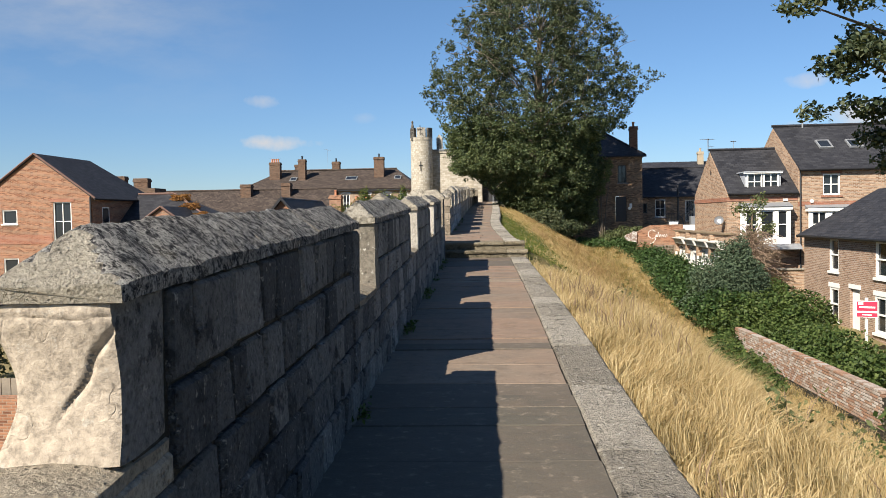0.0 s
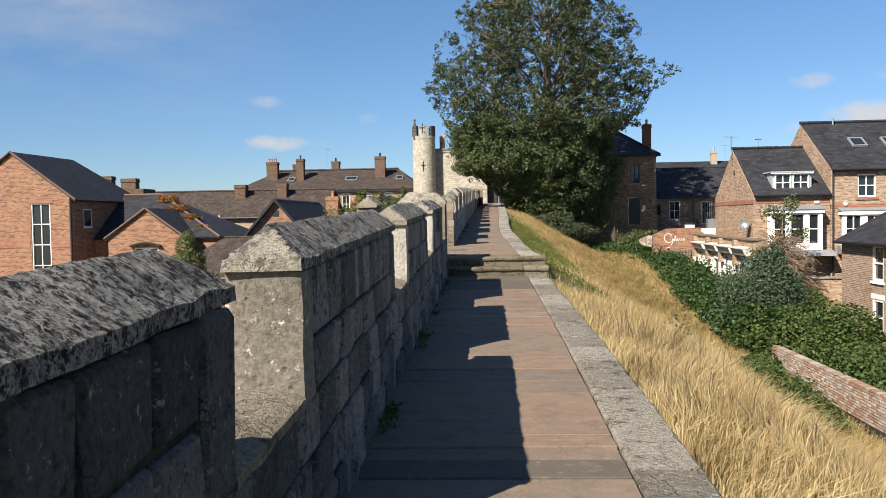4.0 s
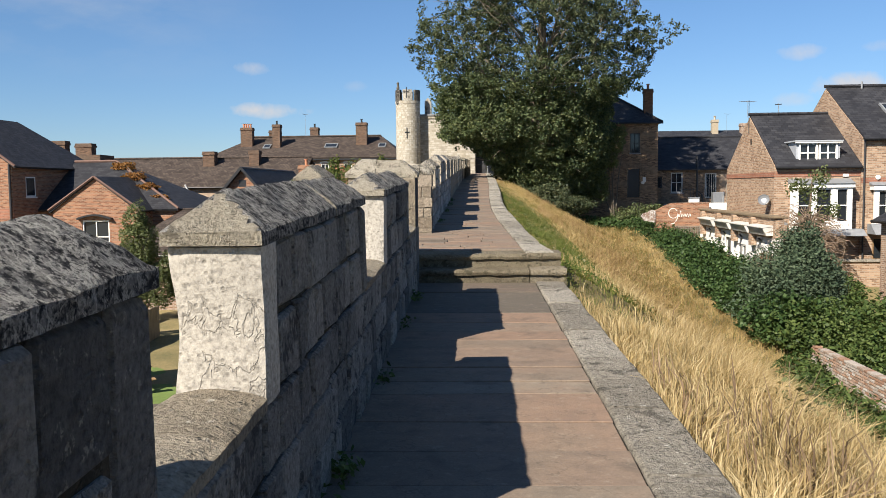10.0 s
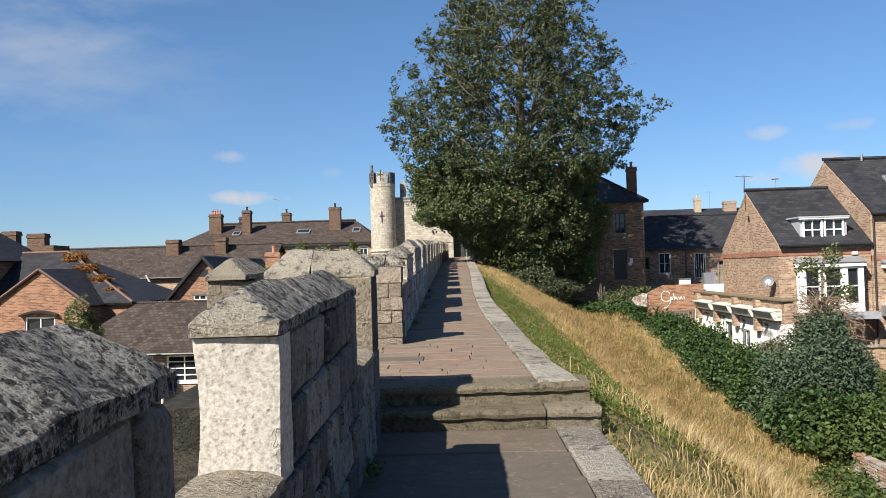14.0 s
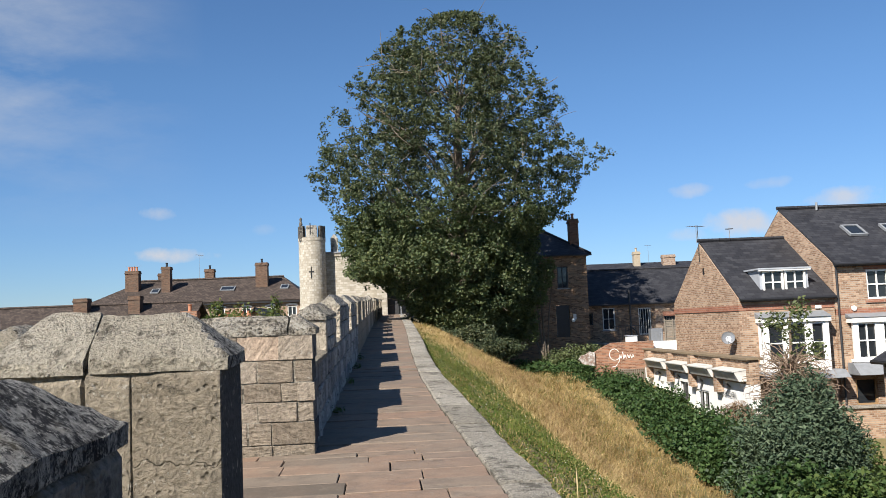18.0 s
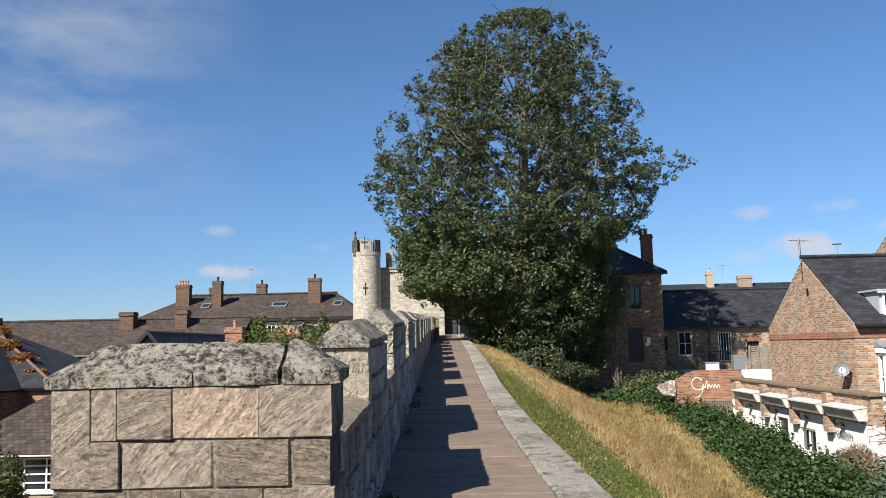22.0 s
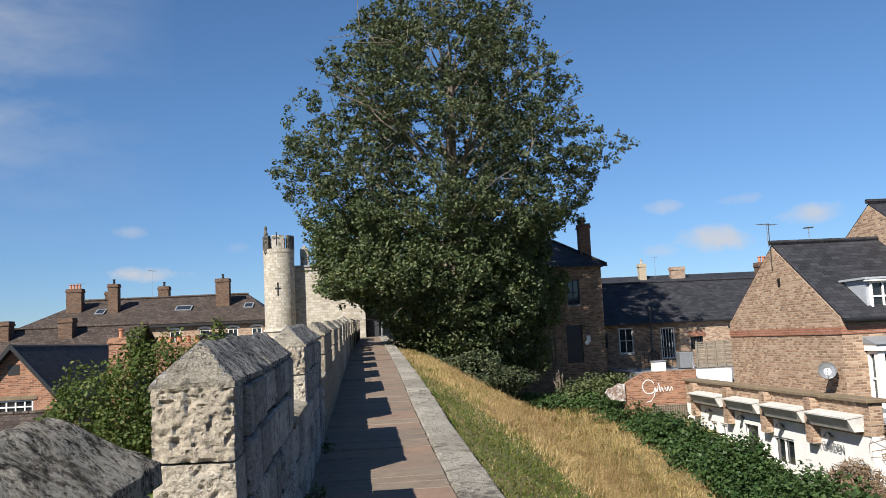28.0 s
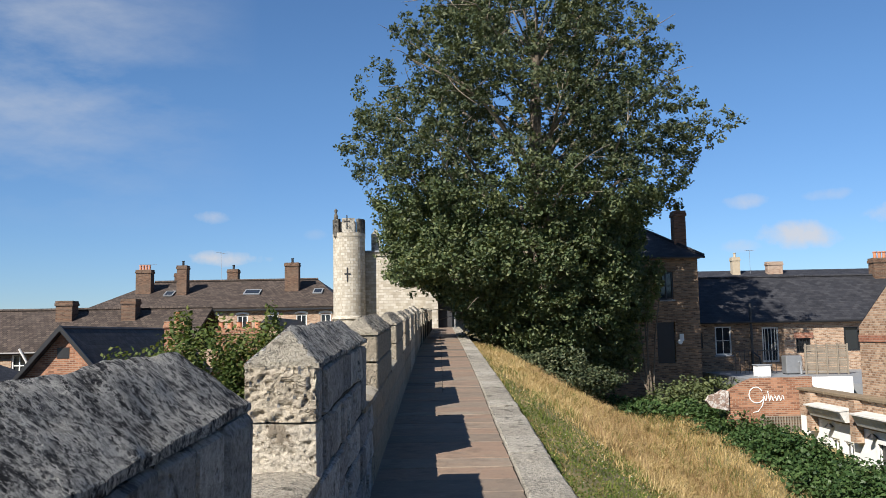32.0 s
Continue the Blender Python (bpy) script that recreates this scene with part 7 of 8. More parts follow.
def big_tree():
    """Broad old ash beside the walk: dense ivy-dark lower crown, airy ragged top with pale branches showing."""
    rng = np.random.default_rng(5)
    base = Vector((2.35, 64.7, 0.3))
    t = thing("large_ash_tree", Matrix.Translation(base), "large dark green ash tree with a ragged spreading crown", "tree")
    west = [(0, 0.9), (1.5, -1.6), (2.8, -3.1), (4.1, -4.3), (4.7, -6.2), (6.7, -6.5), (8.4, -7.1), (9.4, -7.7), (10.7, -7.9), (11.8, -7.7), (13.1, -7.3), (14.7, -6.3), (16, -5.6), (17.1, -4.8), (18.6, -3.8), (19.4, -2.3), (20.2, -0.5)]
    east = [(0, 2.9), (1.6, 3.9), (3.2, 4.5), (5.1, 4.6), (6.4, 4.1), (7.1, 4.7), (7.8, 6.2), (9.2, 6.9), (10.5, 7.4), (11.4, 7.6), (12.1, 7.1), (12.9, 6.4), (14.4, 6.3), (15.6, 5.3), (17, 4.5), (18, 4.9), (19.4, 3.3), (20.2, 1.0)]

    def at(z, az, r):
        lo, hi = along(west, z), along(east, z)
        w = (hi - lo) / 2
        return Vector(((lo + hi) / 2 + math.cos(az) * w * r, math.sin(az) * w * 0.9 * r, z))
    s = Shape()
    limb(s, rng, (0, 0, -0.6), (0.3, 0.2, 7.0), 0.62, 0.42, 0.03, 12)
    limb(s, rng, (0.3, 0.2, 7.0), (0.4, 0, 15.5), 0.42, 0.1, 0.05, 9)
    part("trunk", s, BARK, t)
    fine = Shape()
    pts, outs = [], []

    def spray(c, r, n):
        p, d = clump_points(rng, tuple(c), (r, r, r * 0.75), n, 0.1)
        pts.append(p)
        outs.append(d)
    n_limb = 66
    for i in range(n_limb):
        z = 2.0 + 17.8 * (i + 0.5) / n_limb
        tip = at(z, i * 2.399963 + rng.uniform(-0.3, 0.3), rng.uniform(0.75, 1.0))
        w = math.hypot(tip.x, tip.y)
        root = Vector((0.3, 0.1, min(14.5, max(1.2, z - w * rng.uniform(0.6, 1.0)))))
        s = Shape()
        path = limb(s, rng, root, tip, 0.05 + 0.13 * (1 - z / 20.5), 0.022, 0.1, 6)
        part("limb", s, BARK if z < 9 else PALE_BARK, t)
        for j in range(9):
            k = path[2 + j % 4] if j < 5 else path[-1 - (j % 3)]
            q = k + Vector((rng.normal(), rng.normal(), rng.normal() * 0.6 + 0.1)).normalized() * rng.uniform(0.8, 2.0)
            limb(fine, rng, k, q, 0.026, 0.008, 0.12, 4)
            for _ in range(2):
                spray(q + Vector(rng.normal(size=3).tolist()) * 0.35, rng.uniform(0.18, 0.36), 34)
    tagged(part("branchwork", fine, PALE_BARK, t), kind="stuff")
    # leaf sprays through the crown: close-set low down, broken by gaps higher up
    made = 0
    while made < 7800:
        z = rng.uniform(0.05, 20.2)
        low = smooth01((9.5 - z) / 3.5)
        az = rng.uniform(0, math.tau)
        edge = at(z, az, 1.0)
        bulge = min(1.1, 1.05 + 0.2 * noise.noise(edge * 0.5) + 0.12 * noise.noise(edge * 1.3))
        q = at(z, az, bulge * math.sqrt(rng.uniform(0.45 if low > 0.5 else 0.1, 1.0)))
        if rng.uniform() > (along(east, z) - along(west, z)) / 15.5:
            continue
        gap = noise.noise(q * 0.42 + Vector((3.7, 0, 0))) * 0.6 + noise.noise(q * 1.15) * 0.6
        if gap < -0.42 * low + (1 - low) * 0.02:
            continue
        r = rng.uniform(0.17, 0.36) * (1 + 0.5 * low)
        spray(q, r, int((26 + 24 * low) * rng.uniform(0.6, 1.3)))
        made += 1
    # no spray hangs clear of the boughs
    p, o = np.concatenate(pts), np.concatenate(outs)
    lo, hi = np.interp(p[:, 2], *zip(*west)), np.interp(p[:, 2], *zip(*east))
    inside = np.hypot((p[:, 0] - (lo + hi) / 2) / (hi - lo), p[:, 1] / (hi - lo) / 0.9) * 2 < 1.09 + 0.09 * np.sin(p[:, 2] * 2.9 + 2 * np.sin(p[:, 0] * 1.7)) * np.sin(p[:, 1] * 2.3 + p[:, 0])
    pts, outs = [p[inside & (p[:, 2] < 21.0)]], [o[inside & (p[:, 2] < 21.0)]]
    # outermost boughs over the yard and over the walk
    for cx, cy, cz in ((7.6, -1.0, 10.4), (8.0, -1.0, 11.0), (8.35, -0.8, 11.3), (8.7, -0.8, 11.5), (7.7, -1.0, 12.0), (-8.0, -0.5, 10.3), (-8.4, -0.5, 10.7), (-7.9, -1, 9.6), (-5.6, -1, 4.6), (-5.0, -1, 4.2)):
        for _ in range(3):
            spray(np.array((cx, cy, cz)) + rng.normal(size=3) * 0.3, rng.uniform(0.18, 0.32), 26)
    p, o = np.concatenate(pts), np.concatenate(outs)
    keep = p[:, 2] > -0.1
    p, o = p[keep], o[keep]
    ivy = rng.uniform(0, 1, len(p)) < np.clip((9.6 - p[:, 2]) / 2.6, 0, 0.85)
    part("crown", leaf_mesh("crown", p[~ivy], 0.088, LEAF_TREE, rng, 2.0, 0.5, o[~ivy]), None, t)
    part("ivy_mantle", leaf_mesh("ivy_mantle", p[ivy], 0.095, LEAF_MANTLE, rng, 1.7, 0.5, o[ivy]), None, t, "dense green ivy over the trunk and lower boughs")
    bush("elder_bush", "yellow-green elder at the edge of the ash crown", (7.1, 64.2, 0.0), [(0.2, 0, 4.6, 0.6, 0.6, 0.7), (-0.3, 0, 3.6, 0.7, 0.7, 0.8), (-1.0, 0, 1.8, 0.8, 0.8, 1.1), (0.5, 0, 5.2, 0.4, 0.4, 0.45)], 4200, 0.085, LEAF_OLIVE, "tree", 43, 5, 2.0)


big_tree()


def near_tree():
    """Tree in the gardens whose boughs hang into view at the start."""
    rng = np.random.default_rng(9)
    t = thing("garden_tree", Matrix.Translation((8.4, 13.2, -3.4)), "leafy dark green tree with low hanging boughs", "tree")
    s = Shape()
    limb(s, rng, (0, 0, -0.4), (-0.2, 0, 6.0), 0.24, 0.14, 0.04, 9)
    part("trunk", s, BARK, t)
    pts = []
    for q in ((-4.0, -0.9, 7.7), (-3.4, -0.6, 7.1), (-2.9, 0.3, 6.4), (-2.3, -1.2, 8.4), (1.5, 1, 8.0), (0.5, -2, 8), (-1.9, 0.8, 5.7)):
        s = Shape()
        path = limb(s, rng, (-0.2, 0, 4.9), q, 0.08, 0.012, 0.08, 6)
        part("limb", s, BARK, t)
        for k in path[2:]:
            for _ in range(5):
                o = rng.normal(size=3) * np.array([0.3, 0.3, 0.18])
                pts.append(clump_points(rng, tuple(np.array(k) + o), (0.32, 0.32, 0.16), 170, 0.1)[0])
    part("crown", leaf_mesh("crown", np.concatenate(pts), 0.055, LEAF_TREE, rng, 1.7, 0.3), None, t)


near_tree()

bush("garden_shrub", "broad-leaved dark green shrub below the bank", (7.1, 14.2, -3.3), [(-0.3, 0, 0.8, 0.8, 1.0, 0.8), (0.4, 0.6, 1.5, 0.9, 1.0, 0.9), (0.6, 0.2, 2.2, 0.7, 0.8, 0.6), (0.2, -1.2, 0.7, 0.9, 0.9, 0.8)], 5200, 0.08, LEAF_SHRUB, seed=21)
bush("conifer", "dense blue-green rounded conifer", (9.9, 38.2, -3.4), [(0, 0, 1.2, 1.75, 1.75, 1.3), (0, 0, 2.1, 1.45, 1.45, 1.25), (0.1, 0, 2.9, 0.85, 0.85, 0.85), (-0.7, -0.5, 1.5, 1.0, 1.0, 1.2), (0.8, 0.3, 1.5, 1.0, 1.0, 1.2)], 42000, 0.05, LEAF_CONIFER, "conifer", 22, long=2.8)
bush("laurel_bush", "leafy mid-green bush among the hedge", (10.4, 34.4, -3.5), [(0, 0, 0.9, 1.6, 1.5, 1.0), (-1.2, 0.8, 0.7, 1.2, 1.2, 0.9), (1.1, -0.6, 0.9, 1.2, 1.3, 0.9), (0.3, -1.8, 0.6, 1.2, 1.3, 0.9) ], 17000, 0.085, LEAF_SHRUB, seed=23)
bush("laurel_bush", "leafy mid-green bush among the hedge", (12.2, 40.4, -3.5), [(0, 0, 0.9, 1.0, 1.1, 0.9), (-0.9, -0.8, 0.8, 1.0, 1.1, 0.9)], 14000, 0.065, LEAF_SHRUB, seed=24)


def dead_shrub():
    rng = np.random.default_rng(31)
    t = thing("half_dead_shrub", Matrix.Translation((12.3, 44.0, -3.2)), "half-dead climbing shrub, brown tangled twigs and some green leaves", "shrub")
    s = Shape()
    for i in range(420):
        az, el = rng.uniform(0, math.tau), rng.uniform(-0.1, 1.3)
        r = rng.uniform(0.8, 1.75)
        c = Vector((rng.uniform(-0.2, 0.2), rng.uniform(-0.2, 0.2), rng.uniform(1.8, 3.4)))
        e = c + Vector((math.cos(az) * math.cos(el) * r, math.sin(az) * math.cos(el) * r, math.sin(el) * r * 0.9 - 0.35))
        mid = c.lerp(e, 0.5) + Vector((rng.uniform(-0.2, 0.2), rng.uniform(-0.2, 0.2), rng.uniform(0, 0.35)))
        s.tube([c, mid, e, e + Vector((rng.uniform(-0.2, 0.2), rng.uniform(-0.2, 0.2), -0.25))], [0.022, 0.016, 0.01, 0.006], 4)
    s.tube([(0, 0, -0.2), (0.1, 0, 2.0), (0, 0, 3.3), (0.1, 0, 5.2)], [0.1, 0.08, 0.06, 0.02], 7)
    tagged(part("branchwork", s, DEAD_TWIG, t), kind="stuff")
    pts = [clump_points(rng, c, r, n, 0.1)[0] for c, r, n in (((0.1, 0, 4.6), (0.7, 0.6, 0.55), 300), ((0.5, 0.1, 5.3), (0.5, 0.5, 0.4), 170), ((-0.5, 0, 4.9), (0.4, 0.4, 0.35), 160), ((0.2, 0, 3.6), (0.7, 0.6, 0.5), 90), ((0.9, 0, 3.9), (0.4, 0.4, 0.4), 130))]
    part("foliage", leaf_mesh("foliage", np.concatenate(pts), 0.085, LEAF_OLIVE, rng, 1.8), None, t)


dead_shrub()


def ivy_hedge():
    """The long ivy-clad hedge that follows the foot of the bank."""
    line = [(8.2, 62.4, -1.6, 1.1), (9.3, 58.0, -2.0, 1.0), (9.6, 54.0, -2.2, 1.0), (9.7, 50.0, -2.4, 1.15), (9.4, 46.0, -2.75, 1.3), (9.2, 42.0, -3.0, 1.4), (9.2, 38.5, -3.2, 1.4), (9.0, 35.0, -3.35, 1.2)]
    for k, ((x0, y0, z0, h0), (x1, y1, z1, h1)) in enumerate(zip(line, line[1:])):
        lumps = []
        r = random.Random(50 + k)
        for i in range(14):
            f = (i + 0.5) / 14
            lumps.append(((x1 - x0) * f + r.uniform(-0.45, 0.35), (y1 - y0) * f, (z1 - z0) * f + h0 * 0.45 + r.uniform(-0.25, 0.2), r.uniform(0.75, 1.3), r.uniform(0.4, 0.65), h0 * r.uniform(0.5, 0.75)))
        bush("ivy_hedge", "dark green ivy-covered hedge along the foot of the bank", (x0, y0, z0), lumps, 13500, 0.1, LEAF_HEDGE, "hedge", 60 + k, 3, 1.25, "hedge along the bank")


ivy_hedge()


def low_hedge():
    for k in range(5):
        x0, y0 = 10.1 - 0.06 * k, 33.2 - 3.4 * k
        r = random.Random(80 + k)
        lumps = [(r.uniform(-0.1, 0.4), -0.42 * i, 0.62 + r.uniform(-0.15, 0.2), r.uniform(0.7, 1.05), 0.55, r.uniform(0.55, 0.75)) for i in range(9)]
        bush("privet_hedge", "mixed green hedge growing behind the old garden wall", (x0, y0, -3.7), lumps, 9500, 0.082, LEAF_SHRUB, "hedge", 90 + k, 3, 1.4, "hedge over the garden wall")


low_hedge()
bush("wall_weeds", "rank green weeds at the foot of the garden wall", (7.6, 30.5, -3.8), [(0, 0, 0.35, 0.8, 1.4, 0.5), (0.2, -2.2, 0.3, 0.7, 1.3, 0.45), (0.5, 2.0, 0.35, 0.7, 1.2, 0.5), (0.0, -4.4, 0.25, 0.7, 1.3, 0.4)], 6500, 0.06, LEAF_SHRUB, "weeds", 44, 3, 2.6)
bush("bramble", "tangled green brambles below the dark house", (8.2, 63.5, -1.2), [(0, 0, 0.8, 1.3, 1.2, 0.9), (1.2, -0.5, 1.0, 1.2, 1.0, 0.8), (2.3, -1.5, 0.9, 1.0, 1.0, 0.7), (-1.3, 0.3, 0.4, 1.1, 1.1, 0.5)], 7000, 0.09, LEAF_OLIVE, seed=45)
bush("bramble", "tangled green brambles and weeds below the tree", (6.6, 63.4, -0.9), [(0, 0, 0.25, 1.4, 1.2, 0.45), (1.5, -0.8, 0.2, 1.2, 1.1, 0.5), (-1.4, 0.4, 0.3, 1.1, 1.1, 0.45)], 5000, 0.11, LEAF_HEDGE, seed=33)
bush("ivy_skirt", "dark ivy and elder growing under the ash tree", (2.6, 62.6, 0.2), [(0, 0, 0.8, 2.4, 1.6, 1.0), (-2.1, 0.4, 0.8, 1.4, 1.2, 1.0), (2.0, 0.3, 0.4, 1.2, 1.0, 0.6), (-3.0, 3.5, 1.2, 0.8, 1.6, 1.2)], 22000, 0.075, LEAF_TREE, seed=34)
bush("garden_maple", "bushy green garden maples with browning tips", (-8.2, 49.5, -4.2), [(-1.0, 0, 4.6, 1.6, 1.5, 1.9), (0.4, 0.2, 5.3, 1.5, 1.4, 1.9), (1.7, 0.4, 5.6, 1.1, 1.2, 1.5), (-1.8, -0.4, 3.4, 1.5, 1.4, 1.4), (0.2, -0.5, 3.3, 1.9, 1.4, 1.5), (1.9, 0, 3.8, 1.6, 1.3, 1.6), (2.2, 0.4, 6.9, 0.35, 0.35, 0.7), (-0.1, 0, 7.0, 0.35, 0.35, 0.5), (-2.2, 0, 5.2, 0.4, 0.4, 0.8)], 42000, 0.08, LEAF_MAPLE, "tree", 36, 12, 1.5)
bush("garden_maple", "bushy green garden maples with browning tips", (-5.6, 44.5, -4.2), [(0, 0, 3.0, 1.4, 1.3, 1.2), (0.8, 0.4, 2.4, 1.3, 1.2, 1.2)], 9000, 0.1, LEAF_MAPLE, "tree", 37, 6, 1.3)
bush("rowan_sprigs", "sprigs of a rust-tinged young tree", (-5.4, 50.5, -4.2), [(0, 0, 5.6, 0.6, 0.6, 0.6), (0.2, 0, 4.6, 0.7, 0.7, 0.7)], 900, 0.12, LEAF_RUST, "tree", 38, 6, 1.5)
bush("silver_shrub", "tall silvery green eucalyptus-like shrub by the flats", (-17.0, 46.5, -4.3), [(0, 0, 2.2, 1.0, 1.0, 1.5), (0.2, 0, 3.6, 0.9, 0.9, 1.2), (0, 0, 4.7, 0.55, 0.55, 0.8), (1.0, 0.2, 1.6, 0.9, 0.9, 0.9), (1.4, 0, 2.6, 0.5, 0.5, 0.6)], 14000, 0.065, LEAF_OLIVE, "tree", 39, 7, 2.2)
bush("roof_creeper", "rust-coloured creeper on the hip of a slate roof", (-21.4, 57.3, 2.1), [(-1.5, 1.3, 1.1, 0.7, 0.4, 0.3), (-0.4, 0.3, 0.45, 0.75, 0.4, 0.3), (0.7, -0.5, -0.15, 0.7, 0.4, 0.28), (1.7, -1.3, -0.75, 0.6, 0.35, 0.22)], 3600, 0.09, LEAF_RUST, "creeper", 40, 3)
bush("wall_shrub", "dusty shrub against the dark garden wall", (-16.4, 40.2, -4.2), [(0, 0, 1.7, 0.7, 0.8, 0.8), (0.1, 0.2, 2.5, 0.6, 0.7, 0.7)], 2600, 0.09, LEAF_OLIVE, seed=41)
bush("round_bush", "dark rounded bush on the garden lawn", (-13.0, 33.6, -4.2), [(0, 0, 0.6, 0.75, 0.9, 0.75)], 3200, 0.07, LEAF_HEDGE, seed=42)


# ---- small weeds in the joints at the foot of the parapet
def weeds():
    rng = np.random.default_rng(77)
    pts = []
    for y, n in ((3.1, 40), (5.6, 60), (8.9, 60), (9.3, 80), (11.8, 50), (12.4, 90), (14.2, 40), (16.1, 50), (17.6, 60), (24.6, 40), (27.8, 50), (30.6, 70), (33.0, 50)):
        c = WALL @ Vector((XL + 0.05, y, 0.03 + (RISE if y > STEP_Y else 0)))
        p = rng.normal(size=(n, 3)) * np.array([0.035, 0.11, 0.03]) + np.array(c)
        pts.append(p)
    ob = new("joint_weeds", leaf_mesh("joint_weeds", np.concatenate(pts), 0.025, LEAF_SHRUB, rng, 1.8, -0.3))
    tagged(ob, "small green weeds in the joint between wall and paving", "weeds", kind="stuff")


weeds()


# ---------------------------------------------------------------- grass on the bank
def turf_edge(y):
    return np.interp(y, [16.5, 19, 24, 30, 36, 40, 45, 50, 62], [0.0, 1.1, 2.5, 3.2, 3.0, 2.1, 0.9, 0.25, 0.05])


def in_green(d, y):
    """The strip of short green turf beyond the steps, with a ragged edge."""
    return (y > 16.5) & (d < turf_edge(y) + 0.3 * np.sin(y * 1.7) + 0.18 * np.sin(y * 4.3 + d * 3))


def grass(name, label, seed, n, y0, y1, d0, d1, tall, width, material, lean=0.25, near=1.35, keep=None):
    rng = np.random.default_rng(seed)
    # more blades where the walk passes nearest
    y = y0 + (y1 - y0) * rng.uniform(0, 1, n) ** near
    d = d0 + (d1 - d0) * rng.uniform(0, 1, n) ** 1.1
    if keep is not None:
        # thins out towards the foot of the bank and the ends
        k = keep(d, y, rng) & (rng.uniform(0, 1, n) < np.clip((d1 - d) / 1.1, 0, 1) * np.clip((y1 - y) / 3.0, 0, 1))
        y, d = y[k], d[k]
        n = len(y)
    ys = np.arange(-12, 90, 0.25)
    xl = np.interp(y, ys, np.array([kerb_out(v) for v in ys])) + d
    x = xl - 0.0265 * y
    gx, gy = np.arange(0, 14, 0.25), np.arange(-12, 90, 0.5)
    tab = np.array([[ground_z(a - 0.0265 * b, b) for a in gx] for b in gy])
    fx, fy = np.clip((xl - gx[0]) / 0.25, 0, len(gx) - 1.01), np.clip((y - gy[0]) / 0.5, 0, len(gy) - 1.01)
    ix, iy = fx.astype(int), fy.astype(int)
    fx, fy = fx - ix, fy - iy
    z = tab[iy, ix] * (1 - fx) * (1 - fy) + tab[iy, ix + 1] * fx * (1 - fy) + tab[iy + 1, ix] * (1 - fx) * fy + tab[iy + 1, ix + 1] * fx * fy - 0.03
    patch = 0.88 + 0.14 * np.sin(x * 1.3 + np.sin(y * 0.7) * 2.0) * np.sin(y * 0.9 + x * 0.4) + 0.1 * np.sin(x * 4.1 + 2 * np.sin(y * 2.3)) * np.sin(y * 3.3 + 1.7 * np.sin(x * 2.9))
    rise = np.clip((d - np.where(y > 16.5, turf_edge(y), 0.0)) / 1.2, 0, 1)
    h = tall * rng.uniform(0.35, 1.2, n) * patch * (0.55 + 0.45 * rise)
    far = 1 + np.clip((y - 12) / 52, 0, 0.9)
    w = width * far * rng.uniform(0.6, 1.3, n)
    az = rng.uniform(0, math.tau, n)
    sx, sy = np.cos(az) * w / 2, np.sin(az) * w / 2
    # tufts lean their own way, each blade a little off its tuft
    way = 2.4 * np.sin(x * 0.9 + 1.3 * np.sin(y * 0.7)) + 1.9 * np.sin(y * 1.7 + x * 2.3) + 1.2 * np.sin(x * 5.1 - y * 3.7)
    far_lean = rng.uniform(0.15, 1.6, n)
    lx = (0.25 + np.cos(way) * far_lean + 0.55 * rng.normal(size=n)) * h * lean
    ly = (np.sin(way) * far_lean + 0.55 * rng.normal(size=n)) * h * lean
    drop = np.clip(np.hypot(lx, ly) / np.maximum(h, 0.01), 0, 1.2)
    b = np.stack([x, y, z], 1)
    side = np.stack([sx, sy, np.zeros(n)], 1)
    mid = b + np.stack([lx * 0.26, ly * 0.26, h * 0.62], 1)
    tip = b + np.stack([lx, ly, h * (1.0 - 0.32 * drop)], 1)
    pts = np.stack([b, mid + side, tip, mid - side], 1).reshape(-1, 3)
    idx = np.arange(n * 4).reshape(n, 4)
    ob = new(name, cloud_mesh(name, pts, 4, idx, material))
    tagged(ob, label, "grass", kind="stuff")


grass("dry_grass", "tall dry straw-coloured grass on the bank", 3, 60000, -4, 22, 0.02, 8.4, 0.56, 0.0085, STRAW, 0.42, keep=lambda d, y, r: ~in_green(d + r.normal(0, 0.5, len(d)), y))
grass("tawny_grass", "tawny dry grass on the upper bank", 13, 190000, 15, 64, 0.02, 9.2, 0.38, 0.0085, TAWNY, 0.8, keep=lambda d, y, r: ~in_green(d + r.normal(0, 0.6, len(d)), y))
grass("dry_grass", "tall dry straw-coloured grass on the bank", 4, 230000, 1, 24, 0.02, 8.4, 0.58, 0.0068, STRAW, 0.42, 1.3, keep=lambda d, y, r: ~in_green(d + r.normal(0, 0.5, len(d)), y))
grass("green_turf", "short olive-green turf with clover by the kerb", 5, 200000, 16.5, 66, 0.0, 4.4, 0.12, 0.01, TURF, 0.8, keep=lambda d, y, r: in_green(d + r.normal(0, 0.5, len(d)), y) | (r.uniform(0, 1, len(d)) < 0.1))
grass("straw_in_turf", "thin dry blades scattered through the turf", 12, 20000, 16.5, 60, 0.0, 3.4, 0.2, 0.007, TAWNY, 0.9, keep=lambda d, y, r: in_green(d, y) & (np.sin(y * 2.1 + 3 * d) + np.sin(y * 0.9 - 2.2 * d) > -0.4))
grass("seed_heads", "brown seeding weeds standing among the dry grass", 7, 12000, 2, 40, 0.05, 2.4, 0.74, 0.011, LEAF_DEAD, 0.22, 1.2, keep=lambda d, y, r: ~in_green(d, y) & (np.sin(y * 1.9 + 2 * d) + np.sin(y * 0.63) > 0.5))
